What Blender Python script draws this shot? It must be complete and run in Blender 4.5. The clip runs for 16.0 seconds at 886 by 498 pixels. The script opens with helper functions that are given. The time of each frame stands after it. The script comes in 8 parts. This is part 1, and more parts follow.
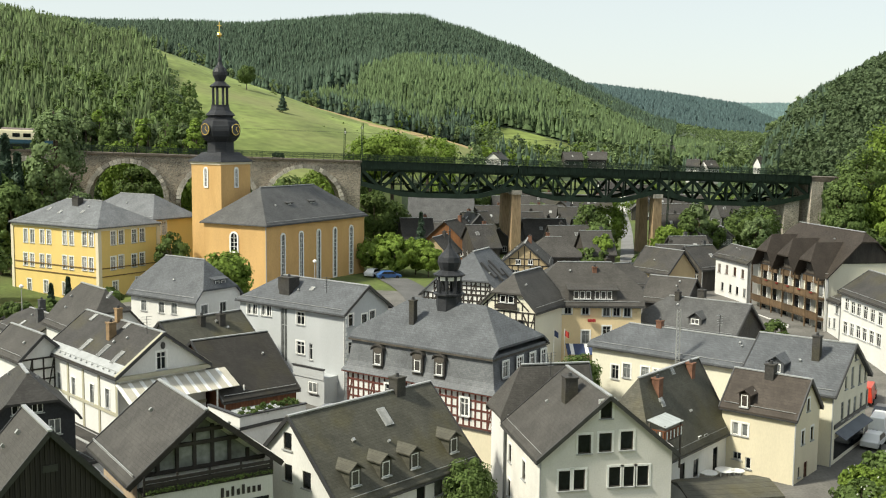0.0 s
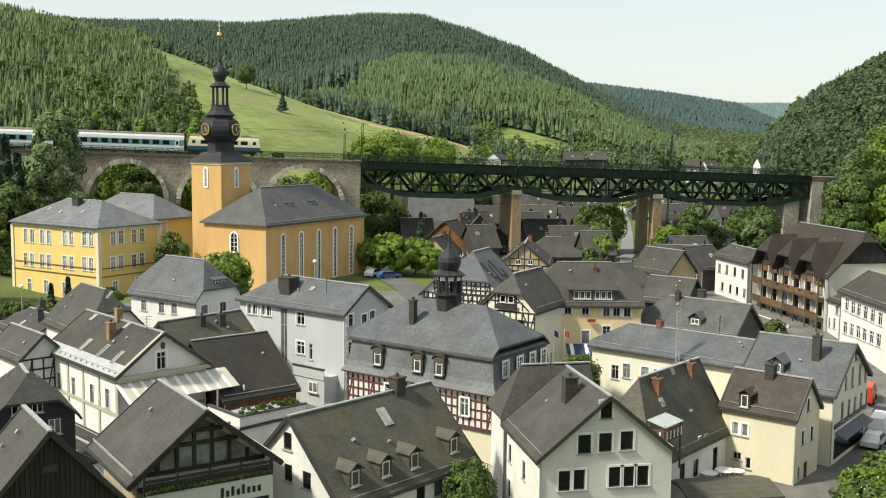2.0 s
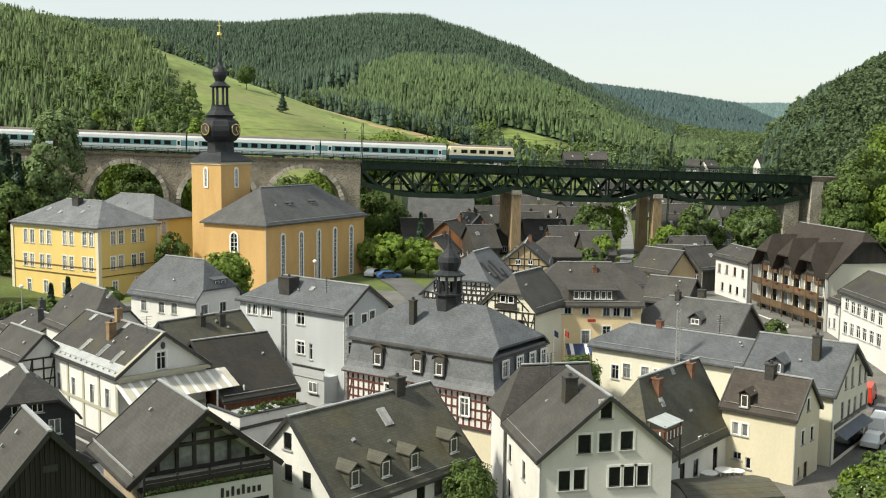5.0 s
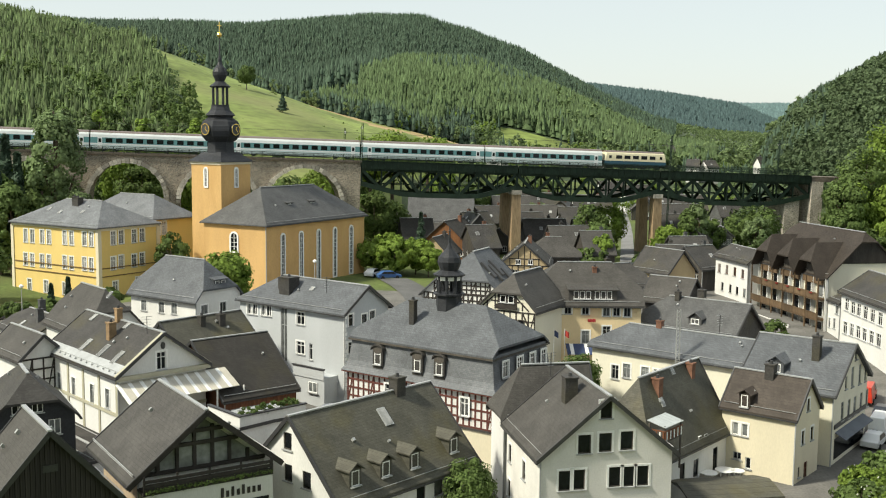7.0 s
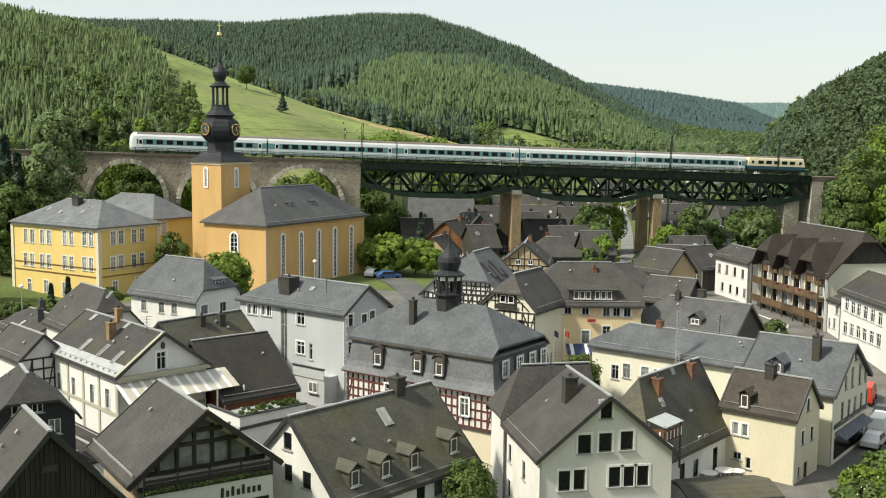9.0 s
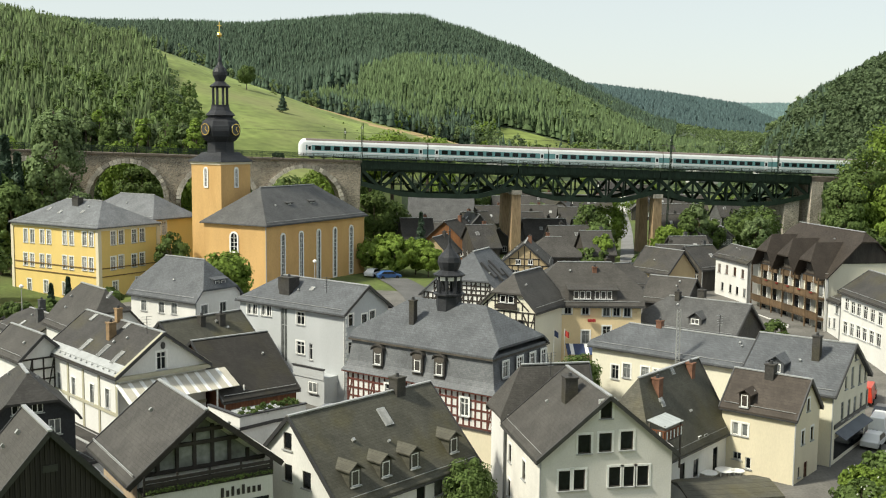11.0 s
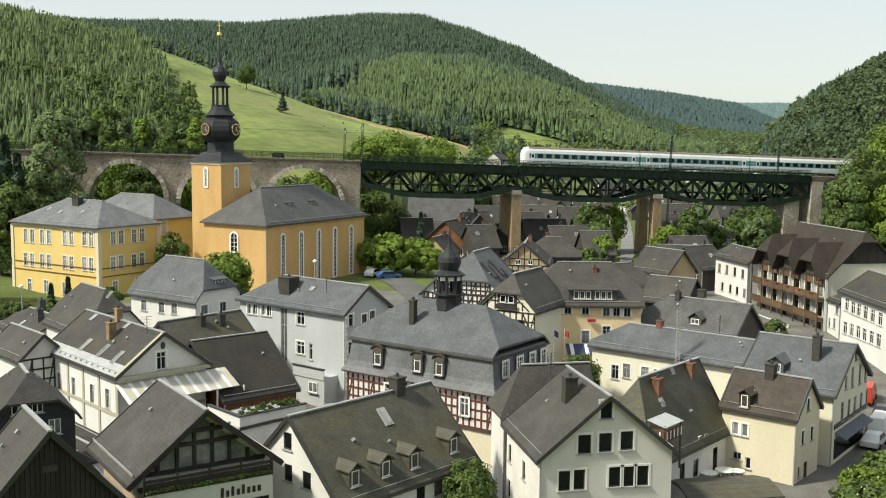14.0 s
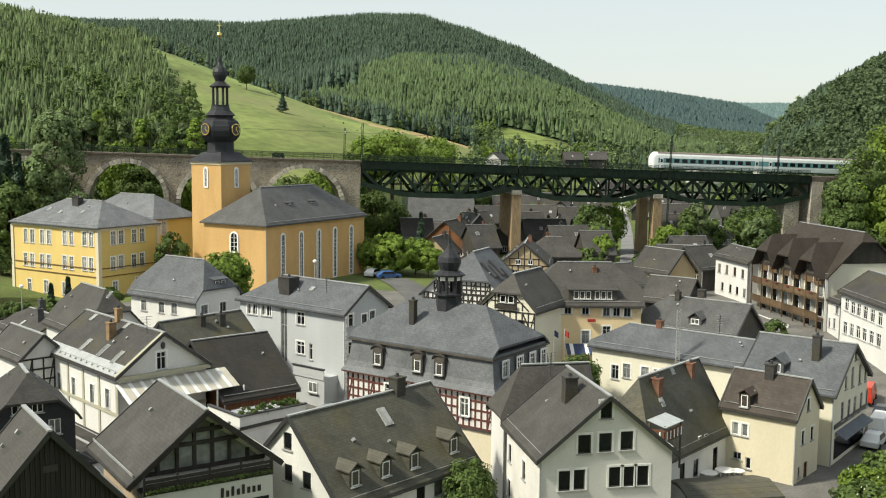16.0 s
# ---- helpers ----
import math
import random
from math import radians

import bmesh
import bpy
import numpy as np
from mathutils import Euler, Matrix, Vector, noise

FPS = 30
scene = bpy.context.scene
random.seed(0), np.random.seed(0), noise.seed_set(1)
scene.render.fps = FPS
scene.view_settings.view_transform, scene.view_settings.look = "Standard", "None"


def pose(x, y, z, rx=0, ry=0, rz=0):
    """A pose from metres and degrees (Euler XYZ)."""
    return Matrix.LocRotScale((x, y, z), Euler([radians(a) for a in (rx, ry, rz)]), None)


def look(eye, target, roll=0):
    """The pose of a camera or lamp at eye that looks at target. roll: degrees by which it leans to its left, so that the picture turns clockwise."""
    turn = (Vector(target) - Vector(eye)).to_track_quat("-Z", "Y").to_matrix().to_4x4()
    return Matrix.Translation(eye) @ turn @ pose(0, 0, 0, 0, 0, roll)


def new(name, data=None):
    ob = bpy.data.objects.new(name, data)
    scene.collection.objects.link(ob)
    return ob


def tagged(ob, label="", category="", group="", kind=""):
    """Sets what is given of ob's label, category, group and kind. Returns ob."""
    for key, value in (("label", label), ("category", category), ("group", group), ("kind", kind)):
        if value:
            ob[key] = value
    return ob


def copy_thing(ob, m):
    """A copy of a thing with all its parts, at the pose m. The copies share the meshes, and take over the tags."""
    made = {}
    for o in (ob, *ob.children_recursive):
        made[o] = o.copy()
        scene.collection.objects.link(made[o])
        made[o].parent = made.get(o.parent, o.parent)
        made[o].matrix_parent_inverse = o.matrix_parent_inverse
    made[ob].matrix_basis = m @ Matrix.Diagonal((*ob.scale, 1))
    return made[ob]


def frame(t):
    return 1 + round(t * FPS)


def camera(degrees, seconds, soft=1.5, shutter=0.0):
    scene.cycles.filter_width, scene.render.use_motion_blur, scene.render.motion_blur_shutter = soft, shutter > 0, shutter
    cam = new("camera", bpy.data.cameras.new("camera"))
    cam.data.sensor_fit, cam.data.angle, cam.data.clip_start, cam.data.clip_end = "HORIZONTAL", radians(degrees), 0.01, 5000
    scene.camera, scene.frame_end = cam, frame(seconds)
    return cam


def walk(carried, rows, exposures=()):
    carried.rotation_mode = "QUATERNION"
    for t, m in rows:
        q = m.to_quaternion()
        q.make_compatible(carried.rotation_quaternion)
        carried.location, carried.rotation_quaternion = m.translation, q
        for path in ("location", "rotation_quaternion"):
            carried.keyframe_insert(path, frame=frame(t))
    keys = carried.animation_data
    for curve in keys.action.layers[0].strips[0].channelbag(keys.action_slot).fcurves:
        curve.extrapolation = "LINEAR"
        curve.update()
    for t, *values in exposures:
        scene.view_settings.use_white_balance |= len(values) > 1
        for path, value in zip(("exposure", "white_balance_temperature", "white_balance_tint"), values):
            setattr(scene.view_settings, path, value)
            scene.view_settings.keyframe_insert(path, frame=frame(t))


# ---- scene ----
EYE = (0.0, 0.0, 26.0)
cam = camera(45.93, 16.0, soft=1.1)
HELD = look(EYE, (0.0, 100.0, 15.14), 0.6)
walk(cam, [(0.0, HELD), (16.0, HELD)], exposures=[(0.0, 0.99, 7050, 3), (16.0, 0.9, 7050, 3)])

# world, sun and exposure
SUN_ELEVATION, SUN_ROTATION = radians(47), radians(247)
world = bpy.data.worlds.new("sky")
scene.world = world
world.use_nodes = True
wn = world.node_tree.nodes
sky = wn.new("ShaderNodeTexSky")
sky.sky_type, sky.sun_disc = "NISHITA", False
sky.sun_elevation, sky.sun_rotation = SUN_ELEVATION, SUN_ROTATION
sky.dust_density, sky.air_density, sky.ozone_density = 1.0, 1.0, 1.5
# a thin even veil of high cloud whitens the whole sky
veil = wn.new("ShaderNodeMix")
veil.data_type = "RGBA"
veil.inputs["Factor"].default_value = 0.8
veil.inputs[7].default_value = (3.27, 3.45, 3.72, 1)
world.node_tree.links.new(sky.outputs[0], veil.inputs[6])
world.node_tree.links.new(veil.outputs[2], wn["Background"].inputs[0])
wn["Background"].inputs[1].default_value = 0.12
sun = new("sun", bpy.data.lights.new("sun", "SUN"))
sun.data.energy, sun.data.angle, sun.data.color = 2.8, radians(6.0), (1.0, 0.95, 0.87)
sun_from = Vector((math.sin(SUN_ROTATION) * math.cos(SUN_ELEVATION), math.cos(SUN_ROTATION) * math.cos(SUN_ELEVATION), math.sin(SUN_ELEVATION)))
sun.matrix_basis = look(sun_from * 200, (0, 0, 0))


# ---- materials ----
def mat(name, col, rough=0.8, metal=0.0, var=0.25, scale=3.0, fine=30.0, bump=0.15, island=0.0, obj=0.0, dirt=None, spec=0.4, streak=1.0):
    """A surface: base colour varied by two noises (a coarse and a fine one), by object or island, with relief."""
    m = bpy.data.materials.new(name)
    m.use_nodes = True
    n, l = m.node_tree.nodes, m.node_tree.links
    b = n["Principled BSDF"]
    b.inputs["Roughness"].default_value, b.inputs["Metallic"].default_value = rough, metal
    b.inputs["Specular IOR Level"].default_value = spec
    tc = n.new("ShaderNodeTexCoord")
    mp = n.new("ShaderNodeMapping")
    mp.inputs["Scale"].default_value = (1, 1, 1 / streak)
    l.new(tc.outputs["Object"], mp.inputs[0])

    def noise_tex(s, detail):
        t = n.new("ShaderNodeTexNoise")
        t.inputs["Scale"].default_value, t.inputs["Detail"].default_value = s, detail
        l.new(mp.outputs[0], t.inputs["Vector"])
        return t.outputs["Fac"]

    def ramp(src, lo, hi):
        r = n.new("ShaderNodeMapRange")
        r.inputs["From Min"].default_value, r.inputs["From Max"].default_value = 0.3, 0.7
        r.inputs["To Min"].default_value, r.inputs["To Max"].default_value = lo, hi
        l.new(src, r.inputs["Value"])
        return r.outputs[0]

    def times(a, c):
        t = n.new("ShaderNodeMath")
        t.operation = "MULTIPLY"
        l.new(a, t.inputs[0]), l.new(c, t.inputs[1])
        return t.outputs[0]

    coarse, small = noise_tex(scale, 4), noise_tex(fine, 3)
    value = times(ramp(coarse, 1 - var, 1 + var), ramp(small, 1 - var * 0.7, 1 + var * 0.7))
    if island:
        g = n.new("ShaderNodeNewGeometry")
        r = n.new("ShaderNodeMapRange")
        r.inputs["To Min"].default_value, r.inputs["To Max"].default_value = 1 - island, 1 + island
        l.new(g.outputs["Random Per Island"], r.inputs["Value"])
        value = times(value, r.outputs[0])
    if obj:
        g = n.new("ShaderNodeObjectInfo")
        r = n.new("ShaderNodeMapRange")
        r.inputs["To Min"].default_value, r.inputs["To Max"].default_value = 1 - obj, 1 + obj
        l.new(g.outputs["Random"], r.inputs["Value"])
        value = times(value, r.outputs[0])
    hsv = n.new("ShaderNodeHueSaturation")
    hsv.inputs["Color"].default_value = (*col, 1)
    l.new(value, hsv.inputs["Value"])
    out = hsv.outputs[0]
    if dirt:
        mix = n.new("ShaderNodeMix")
        mix.data_type = "RGBA"
        d = noise_tex(scale * 0.6, 6)
        r = n.new("ShaderNodeMapRange")
        r.inputs["From Min"].default_value, r.inputs["From Max"].default_value = 0.5, 0.72
        r.inputs["To Max"].default_value = 0.75
        l.new(d, r.inputs["Value"]), l.new(r.outputs[0], mix.inputs["Factor"])
        l.new(out, mix.inputs[6])
        mix.inputs[7].default_value = (*dirt, 1)
        out = mix.outputs[2]
    l.new(out, b.inputs["Base Color"])
    if bump:
        bp = n.new("ShaderNodeBump")
        bp.inputs["Strength"].default_value, bp.inputs["Distance"].default_value = bump, 0.05
        l.new(small, bp.inputs["Height"]), l.new(bp.outputs[0], b.inputs["Normal"])
    return m


def tiled(name, col, course=0.26, width=0.24, var=0.18, rough=0.6, moss=None, gap=0.68, spec=0.18):
    """Slates or roof tiles: overlapping courses up the slope, each piece of its own tone."""
    m = mat(name, col, rough, var=var, scale=0.5, fine=9.0, bump=0, dirt=moss, spec=spec)
    n, l = m.node_tree.nodes, m.node_tree.links
    b = n["Principled BSDF"]
    tc = n.new("ShaderNodeTexCoord")
    sep = n.new("ShaderNodeSeparateXYZ")
    l.new(tc.outputs["Object"], sep.inputs[0])
    add = n.new("ShaderNodeMath")
    l.new(sep.outputs[0], add.inputs[0]), l.new(sep.outputs[1], add.inputs[1])
    com = n.new("ShaderNodeCombineXYZ")
    l.new(add.outputs[0], com.inputs[0]), l.new(sep.outputs[2], com.inputs[1])
    br = n.new("ShaderNodeTexBrick")
    br.inputs["Scale"].default_value = 1.0
    br.inputs["Brick Width"].default_value, br.inputs["Row Height"].default_value = width, course * 0.62
    br.inputs["Mortar Size"].default_value, br.inputs["Mortar Smooth"].default_value = 0.012, 0.4
    br.inputs["Color1"].default_value, br.inputs["Color2"].default_value = (0.87, 0.87, 0.87, 1), (1.11, 1.11, 1.11, 1)
    br.inputs["Mortar"].default_value = (gap, gap, gap, 1)
    l.new(com.outputs[0], br.inputs["Vector"])
    mul = n.new("ShaderNodeMix")
    mul.data_type, mul.blend_type = "RGBA", "MULTIPLY"
    mul.inputs["Factor"].default_value = 1.0
    src = b.inputs["Base Color"].links[0].from_socket
    l.new(src, mul.inputs[6]), l.new(br.outputs["Color"], mul.inputs[7])
    l.new(mul.outputs[2], b.inputs["Base Color"])
    bp = n.new("ShaderNodeBump")
    bp.inputs["Strength"].default_value, bp.inputs["Distance"].default_value = 0.5, 0.03
    l.new(br.outputs["Fac"], bp.inputs["Height"])
    bp.invert = True
    l.new(bp.outputs[0], b.inputs["Normal"])
    return m


def glass_mat(name, col=(0.012, 0.014, 0.016), rough=0.12):
    m = mat(name, col, rough, var=0.4, scale=0.7, fine=2.0, bump=0.0, obj=0.5)
    m.node_tree.nodes["Principled BSDF"].inputs["Specular IOR Level"].default_value = 0.22
    return m


def rubble(name, col, size=0.7, joint=(0.42, 0.4, 0.36)):
    """Rough coursed stonework: uneven blocks of their own tone with pale joints."""
    m = mat(name, col, 0.95, var=0.42, scale=0.35, fine=6, bump=0)
    n, l = m.node_tree.nodes, m.node_tree.links
    b = n["Principled BSDF"]
    tc, mp = n.new("ShaderNodeTexCoord"), n.new("ShaderNodeMapping")
    mp.inputs["Scale"].default_value = (1 / size, 1 / size, 1.7 / size)
    l.new(tc.outputs["Object"], mp.inputs[0])
    cell, edge = n.new("ShaderNodeTexVoronoi"), n.new("ShaderNodeTexVoronoi")
    edge.feature = "DISTANCE_TO_EDGE"
    l.new(mp.outputs[0], cell.inputs["Vector"]), l.new(mp.outputs[0], edge.inputs["Vector"])
    tone = n.new("ShaderNodeMapRange")
    sep = n.new("ShaderNodeSeparateColor")
    l.new(cell.outputs["Color"], sep.inputs[0]), l.new(sep.outputs[0], tone.inputs["Value"])
    tone.inputs["To Min"].default_value, tone.inputs["To Max"].default_value = 0.42, 1.55
    mul = n.new("ShaderNodeMix")
    mul.data_type, mul.blend_type = "RGBA", "MULTIPLY"
    mul.inputs["Factor"].default_value = 1.0
    src = b.inputs["Base Color"].links[0].from_socket
    grey = n.new("ShaderNodeCombineColor")
    for k in range(3):
        l.new(tone.outputs[0], grey.inputs[k])
    l.new(src, mul.inputs[6]), l.new(grey.outputs[0], mul.inputs[7])
    gap = n.new("ShaderNodeMapRange")
    gap.inputs["From Min"].default_value, gap.inputs["From Max"].default_value = 0.03, 0.09
    gap.inputs["To Min"].default_value, gap.inputs["To Max"].default_value = 1.0, 0.0
    l.new(edge.outputs["Distance"], gap.inputs["Value"])
    mix = n.new("ShaderNodeMix")
    mix.data_type = "RGBA"
    l.new(gap.outputs[0], mix.inputs["Factor"]), l.new(mul.outputs[2], mix.inputs[6])
    mix.inputs[7].default_value = (*joint, 1)
    l.new(mix.outputs[2], b.inputs["Base Color"])
    bp = n.new("ShaderNodeBump")
    bp.inputs["Strength"].default_value, bp.inputs["Distance"].default_value = 0.8, 0.08
    l.new(edge.outputs["Distance"], bp.inputs["Height"]), l.new(bp.outputs[0], b.inputs["Normal"])
    return m


SLATE = tiled("slate_blue_grey", (0.108, 0.115, 0.125))
SLATE_DARK = tiled("slate_dark", (0.062, 0.059, 0.056), moss=(0.075, 0.068, 0.042))
SLATE_BLACK = tiled("slate_blackish", (0.043, 0.04, 0.036), moss=(0.055, 0.05, 0.034))
SLATE_BROWN = tiled("roof_brown_grey", (0.074, 0.07, 0.065))
SLATE_MOSS = tiled("slate_mossy", (0.092, 0.089, 0.072), moss=(0.11, 0.098, 0.052))
SLATE_MID = tiled("slate_grey", (0.098, 0.099, 0.1))
SLATE_PALE = tiled("slate_pale", (0.16, 0.168, 0.178))
TILE_BROWN = tiled("tile_dark_brown", (0.066, 0.055, 0.047), course=0.36, width=0.3)
TILE_HOTEL = tiled("tile_blackish_brown", (0.046, 0.038, 0.032), course=0.36, width=0.3)
WALL_WHITE = mat("plaster_white", (0.67, 0.665, 0.645), 0.9, var=0.08, scale=0.4, fine=12, bump=0.1, streak=3)
WALL_ROUGHCAST = mat("roughcast_white", (0.67, 0.655, 0.62), 0.95, var=0.08, scale=0.5, fine=9, bump=0.2, streak=1)
WALL_GREYWHITE = mat("plaster_off_white", (0.6, 0.6, 0.57), 0.9, var=0.07, scale=0.4, fine=12, bump=0.1, streak=3)
WALL_PALEGREY = mat("plaster_pale_grey", (0.44, 0.46, 0.475), 0.9, var=0.07, scale=0.4, fine=12, bump=0.1, streak=3)
WALL_CREAM = mat("plaster_cream", (0.66, 0.6, 0.455), 0.9, var=0.06, scale=0.4, fine=12, bump=0.1, streak=3)
WALL_INN = mat("plaster_warm_cream", (0.74, 0.59, 0.36), 0.9, var=0.07, scale=0.4, fine=12, bump=0.1, streak=3)
WALL_PALECREAM = mat("plaster_pale_cream", (0.68, 0.65, 0.535), 0.9, var=0.06, scale=0.4, fine=12, bump=0.1, streak=3)
WALL_OCHRE = mat("plaster_ochre", (0.57, 0.36, 0.15), 0.9, var=0.11, scale=0.35, fine=10, bump=0.1, dirt=(0.5, 0.3, 0.115), streak=3)
WALL_YELLOW = mat("plaster_yellow", (0.7, 0.52, 0.19), 0.9, var=0.06, scale=0.35, fine=10, bump=0.1, streak=3)
WALL_BEIGE = mat("plaster_beige", (0.42, 0.33, 0.2), 0.9, var=0.1, scale=0.4, fine=10, bump=0.1)
STONE = rubble("rubble_stone", (0.24, 0.2, 0.155), 1.05, (0.38, 0.35, 0.29))
STONE_PALE = rubble("abutment_stone", (0.36, 0.32, 0.27), 1.0, (0.42, 0.39, 0.34))
STONE_DARK = mat("coping_stone_dark", (0.115, 0.095, 0.075), 0.95, var=0.3, scale=0.8, fine=4, bump=0.5)
STONE_RING = mat("cut_stone", (0.37, 0.34, 0.29), 0.95, var=0.3, scale=0.8, fine=4, bump=0.5, obj=0.45)
PIER_RUST = mat("pier_stone_stained", (0.36, 0.26, 0.155), 0.95, var=0.3, scale=0.5, fine=3.5, bump=0.4, dirt=(0.2, 0.16, 0.11), streak=5)
STEEL = mat("steel_dark_green", (0.016, 0.031, 0.02), 0.65, var=0.3, scale=0.8, fine=8, bump=0.1, spec=0.25)
BALLAST = mat("ballast", (0.13, 0.11, 0.09), 0.95, var=0.3, scale=1.5, fine=14, bump=0.6)
WOOD_DARK = mat("boards_dark", (0.075, 0.066, 0.056), 0.8, var=0.3, scale=1.5, fine=10, bump=0.3, obj=0.25, streak=6)
WOOD_BLACK = mat("boards_black", (0.034, 0.03, 0.027), 0.85, var=0.35, scale=1.5, fine=10, bump=0.3, obj=0.3, streak=6)
WOOD_BROWN = mat("boards_red_brown", (0.16, 0.062, 0.03), 0.75, var=0.25, scale=1.5, fine=10, bump=0.3, obj=0.2, streak=6)
HOTEL_WOOD = mat("boards_dark_brown", (0.115, 0.075, 0.042), 0.75, var=0.25, scale=1.5, fine=10, bump=0.3, obj=0.25, streak=6)
WOOD_ORANGE = mat("boards_orange", (0.2, 0.085, 0.032), 0.75, var=0.25, scale=1.5, fine=10, bump=0.3, obj=0.2, streak=6)
TIMBER_RED = mat("timber_red_brown", (0.1, 0.034, 0.026), 0.8, var=0.25, scale=2, fine=12, bump=0.2, obj=0.2)
TIMBER_BLACK = mat("timber_black", (0.035, 0.03, 0.026), 0.8, var=0.25, scale=2, fine=12, bump=0.2, obj=0.2)
PAINT_WHITE = mat("paint_white", (0.8, 0.8, 0.78), 0.5, var=0.04, scale=2, fine=20, bump=0.03, obj=0.06)
PAINT_GREY = mat("paint_grey", (0.35, 0.36, 0.36), 0.6, var=0.08, scale=2, fine=20, bump=0.03)
METAL_PALE = mat("zinc_pale", (0.42, 0.43, 0.43), 0.45, metal=0.4, var=0.12, scale=1, fine=10, bump=0.05)
METAL_DARK = mat("sheet_dark", (0.06, 0.06, 0.062), 0.45, metal=0.3, var=0.15, scale=1, fine=10, bump=0.05)
GLASS = glass_mat("window_glass")
GLASS_CURTAIN = glass_mat("window_glass_white_curtain", (0.3, 0.3, 0.29), 0.15)
GLASS_PALE = glass_mat("window_glass_curtained", (0.16, 0.17, 0.17), 0.12)
BRICK_TAN = mat("brick_tan", (0.27, 0.18, 0.1), 0.9, var=0.25, scale=2, fine=14, bump=0.4, obj=0.15)
BRICK = mat("brick_red_brown", (0.17, 0.085, 0.055), 0.9, var=0.25, scale=2, fine=14, bump=0.4, obj=0.15)
GOLD = mat("gilded", (0.85, 0.6, 0.18), 0.25, metal=1.0, var=0.05, scale=3, fine=10, bump=0)
SPIRE = tiled("slate_spire", (0.035, 0.037, 0.042), course=0.25, width=0.25, rough=0.45)
ASPHALT = mat("asphalt", (0.1, 0.1, 0.1), 0.95, var=0.2, scale=0.3, fine=6, bump=0.3)
GRASS = mat("grass", (0.085, 0.115, 0.03), 0.95, var=0.3, scale=0.12, fine=1.4, bump=0.6, dirt=(0.11, 0.125, 0.04))
MEADOW = mat("meadow", (0.16, 0.205, 0.055), 0.95, var=0.36, scale=0.025, fine=0.22, bump=0.5, dirt=(0.2, 0.2, 0.085), streak=0.25)
FIELD_PATH = mat("dry_field_edge", (0.36, 0.27, 0.13), 0.95, var=0.2, scale=0.1, fine=1.0, bump=0.3)
FOREST_FLOOR = mat("forest_floor", (0.048, 0.07, 0.03), 0.95, var=0.3, scale=0.1, fine=1.0, bump=0.5)
FELT = mat("roofing_felt", (0.035, 0.032, 0.03), 0.9, var=0.3, scale=0.6, fine=8, bump=0.3, dirt=(0.07, 0.065, 0.06))
PAVING = mat("paving", (0.14, 0.135, 0.125), 0.95, var=0.25, scale=0.3, fine=4, bump=0.3)


def leaf_mat(name, col, island=0.35, rough=0.7, through_light=0.35):
    """Leaves: a matt surface that also lets some light through."""
    m = mat(name, col, rough, var=0.3, scale=0.12, fine=1.2, bump=0, island=island, spec=0.15)
    n, l = m.node_tree.nodes, m.node_tree.links
    b = n["Principled BSDF"]
    tr, mix = n.new("ShaderNodeBsdfTranslucent"), n.new("ShaderNodeMixShader")
    l.new(b.inputs["Base Color"].links[0].from_socket, tr.inputs[0])
    mix.inputs[0].default_value = through_light
    l.new(b.outputs[0], mix.inputs[1]), l.new(tr.outputs[0], mix.inputs[2])
    l.new(mix.outputs[0], n["Material Output"].inputs[0])
    return m


CONIFER = leaf_mat("needles_dark", (0.056, 0.088, 0.058), 0.4, through_light=0.15)
CONIFER_SLOPE = leaf_mat("needles_slope", (0.086, 0.124, 0.05), 0.5, through_light=0.15)
CONIFER_MID = leaf_mat("needles_mid", (0.086, 0.128, 0.056), 0.28, through_light=0.15)
BROADLEAF = leaf_mat("leaves_green", (0.12, 0.175, 0.055), 0.28)
BROADLEAF_LIGHT = leaf_mat("leaves_yellow_green", (0.18, 0.26, 0.05), 0.3)
BROADLEAF_GREY = leaf_mat("leaves_grey_green", (0.165, 0.225, 0.1), 0.25)
# bluish base colour: the haze over the far ridge is put into it
FAR_WOODS_HAZED = leaf_mat("far_woods_hazed", (0.062, 0.1, 0.1), 0.2, through_light=0.1)
MEADOW_TUFT = leaf_mat("meadow_tufts", (0.14, 0.185, 0.055), 0.35)
BLOSSOM = leaf_mat("white_blossom", (0.7, 0.7, 0.62), 0.1)
# paler and bluer still, painting in the thicker haze before the farthest ridge
FARTHEST_WOODS_HAZED = leaf_mat("farthest_woods_hazed", (0.13, 0.2, 0.2), 0.15, through_light=0.1)
BROADLEAF_HILL = leaf_mat("leaves_hillside", (0.11, 0.155, 0.078), 0.15)
BARK = mat("bark", (0.09, 0.07, 0.05), 0.95, var=0.3, scale=2, fine=14, bump=0.5)


# ---- mesh helpers ----
def part(name, bm, material, parent, label="", m=None, smooth=False):
    """Links a bmesh as one mesh object under a thing or a part."""
    me = bpy.data.meshes.new(name)
    bm.normal_update()
    bm.to_mesh(me)
    bm.free()
    me.materials.append(material)
    if smooth:
        me.polygons.foreach_set("use_smooth", [True] * len(me.polygons))
    return link(name, me, parent, label, m)


def link(name, me, parent, label="", m=None):
    ob = new(name, me)
    ob.parent = parent
    if m is not None:
        ob.matrix_basis = m
    if label:
        tagged(ob, label)
    return ob


def thing(name, m, label, category, group="", kind=""):
    ob = new(name)
    ob.empty_display_size = 0.5
    ob.matrix_basis = m
    return tagged(ob, label, category, group, kind)


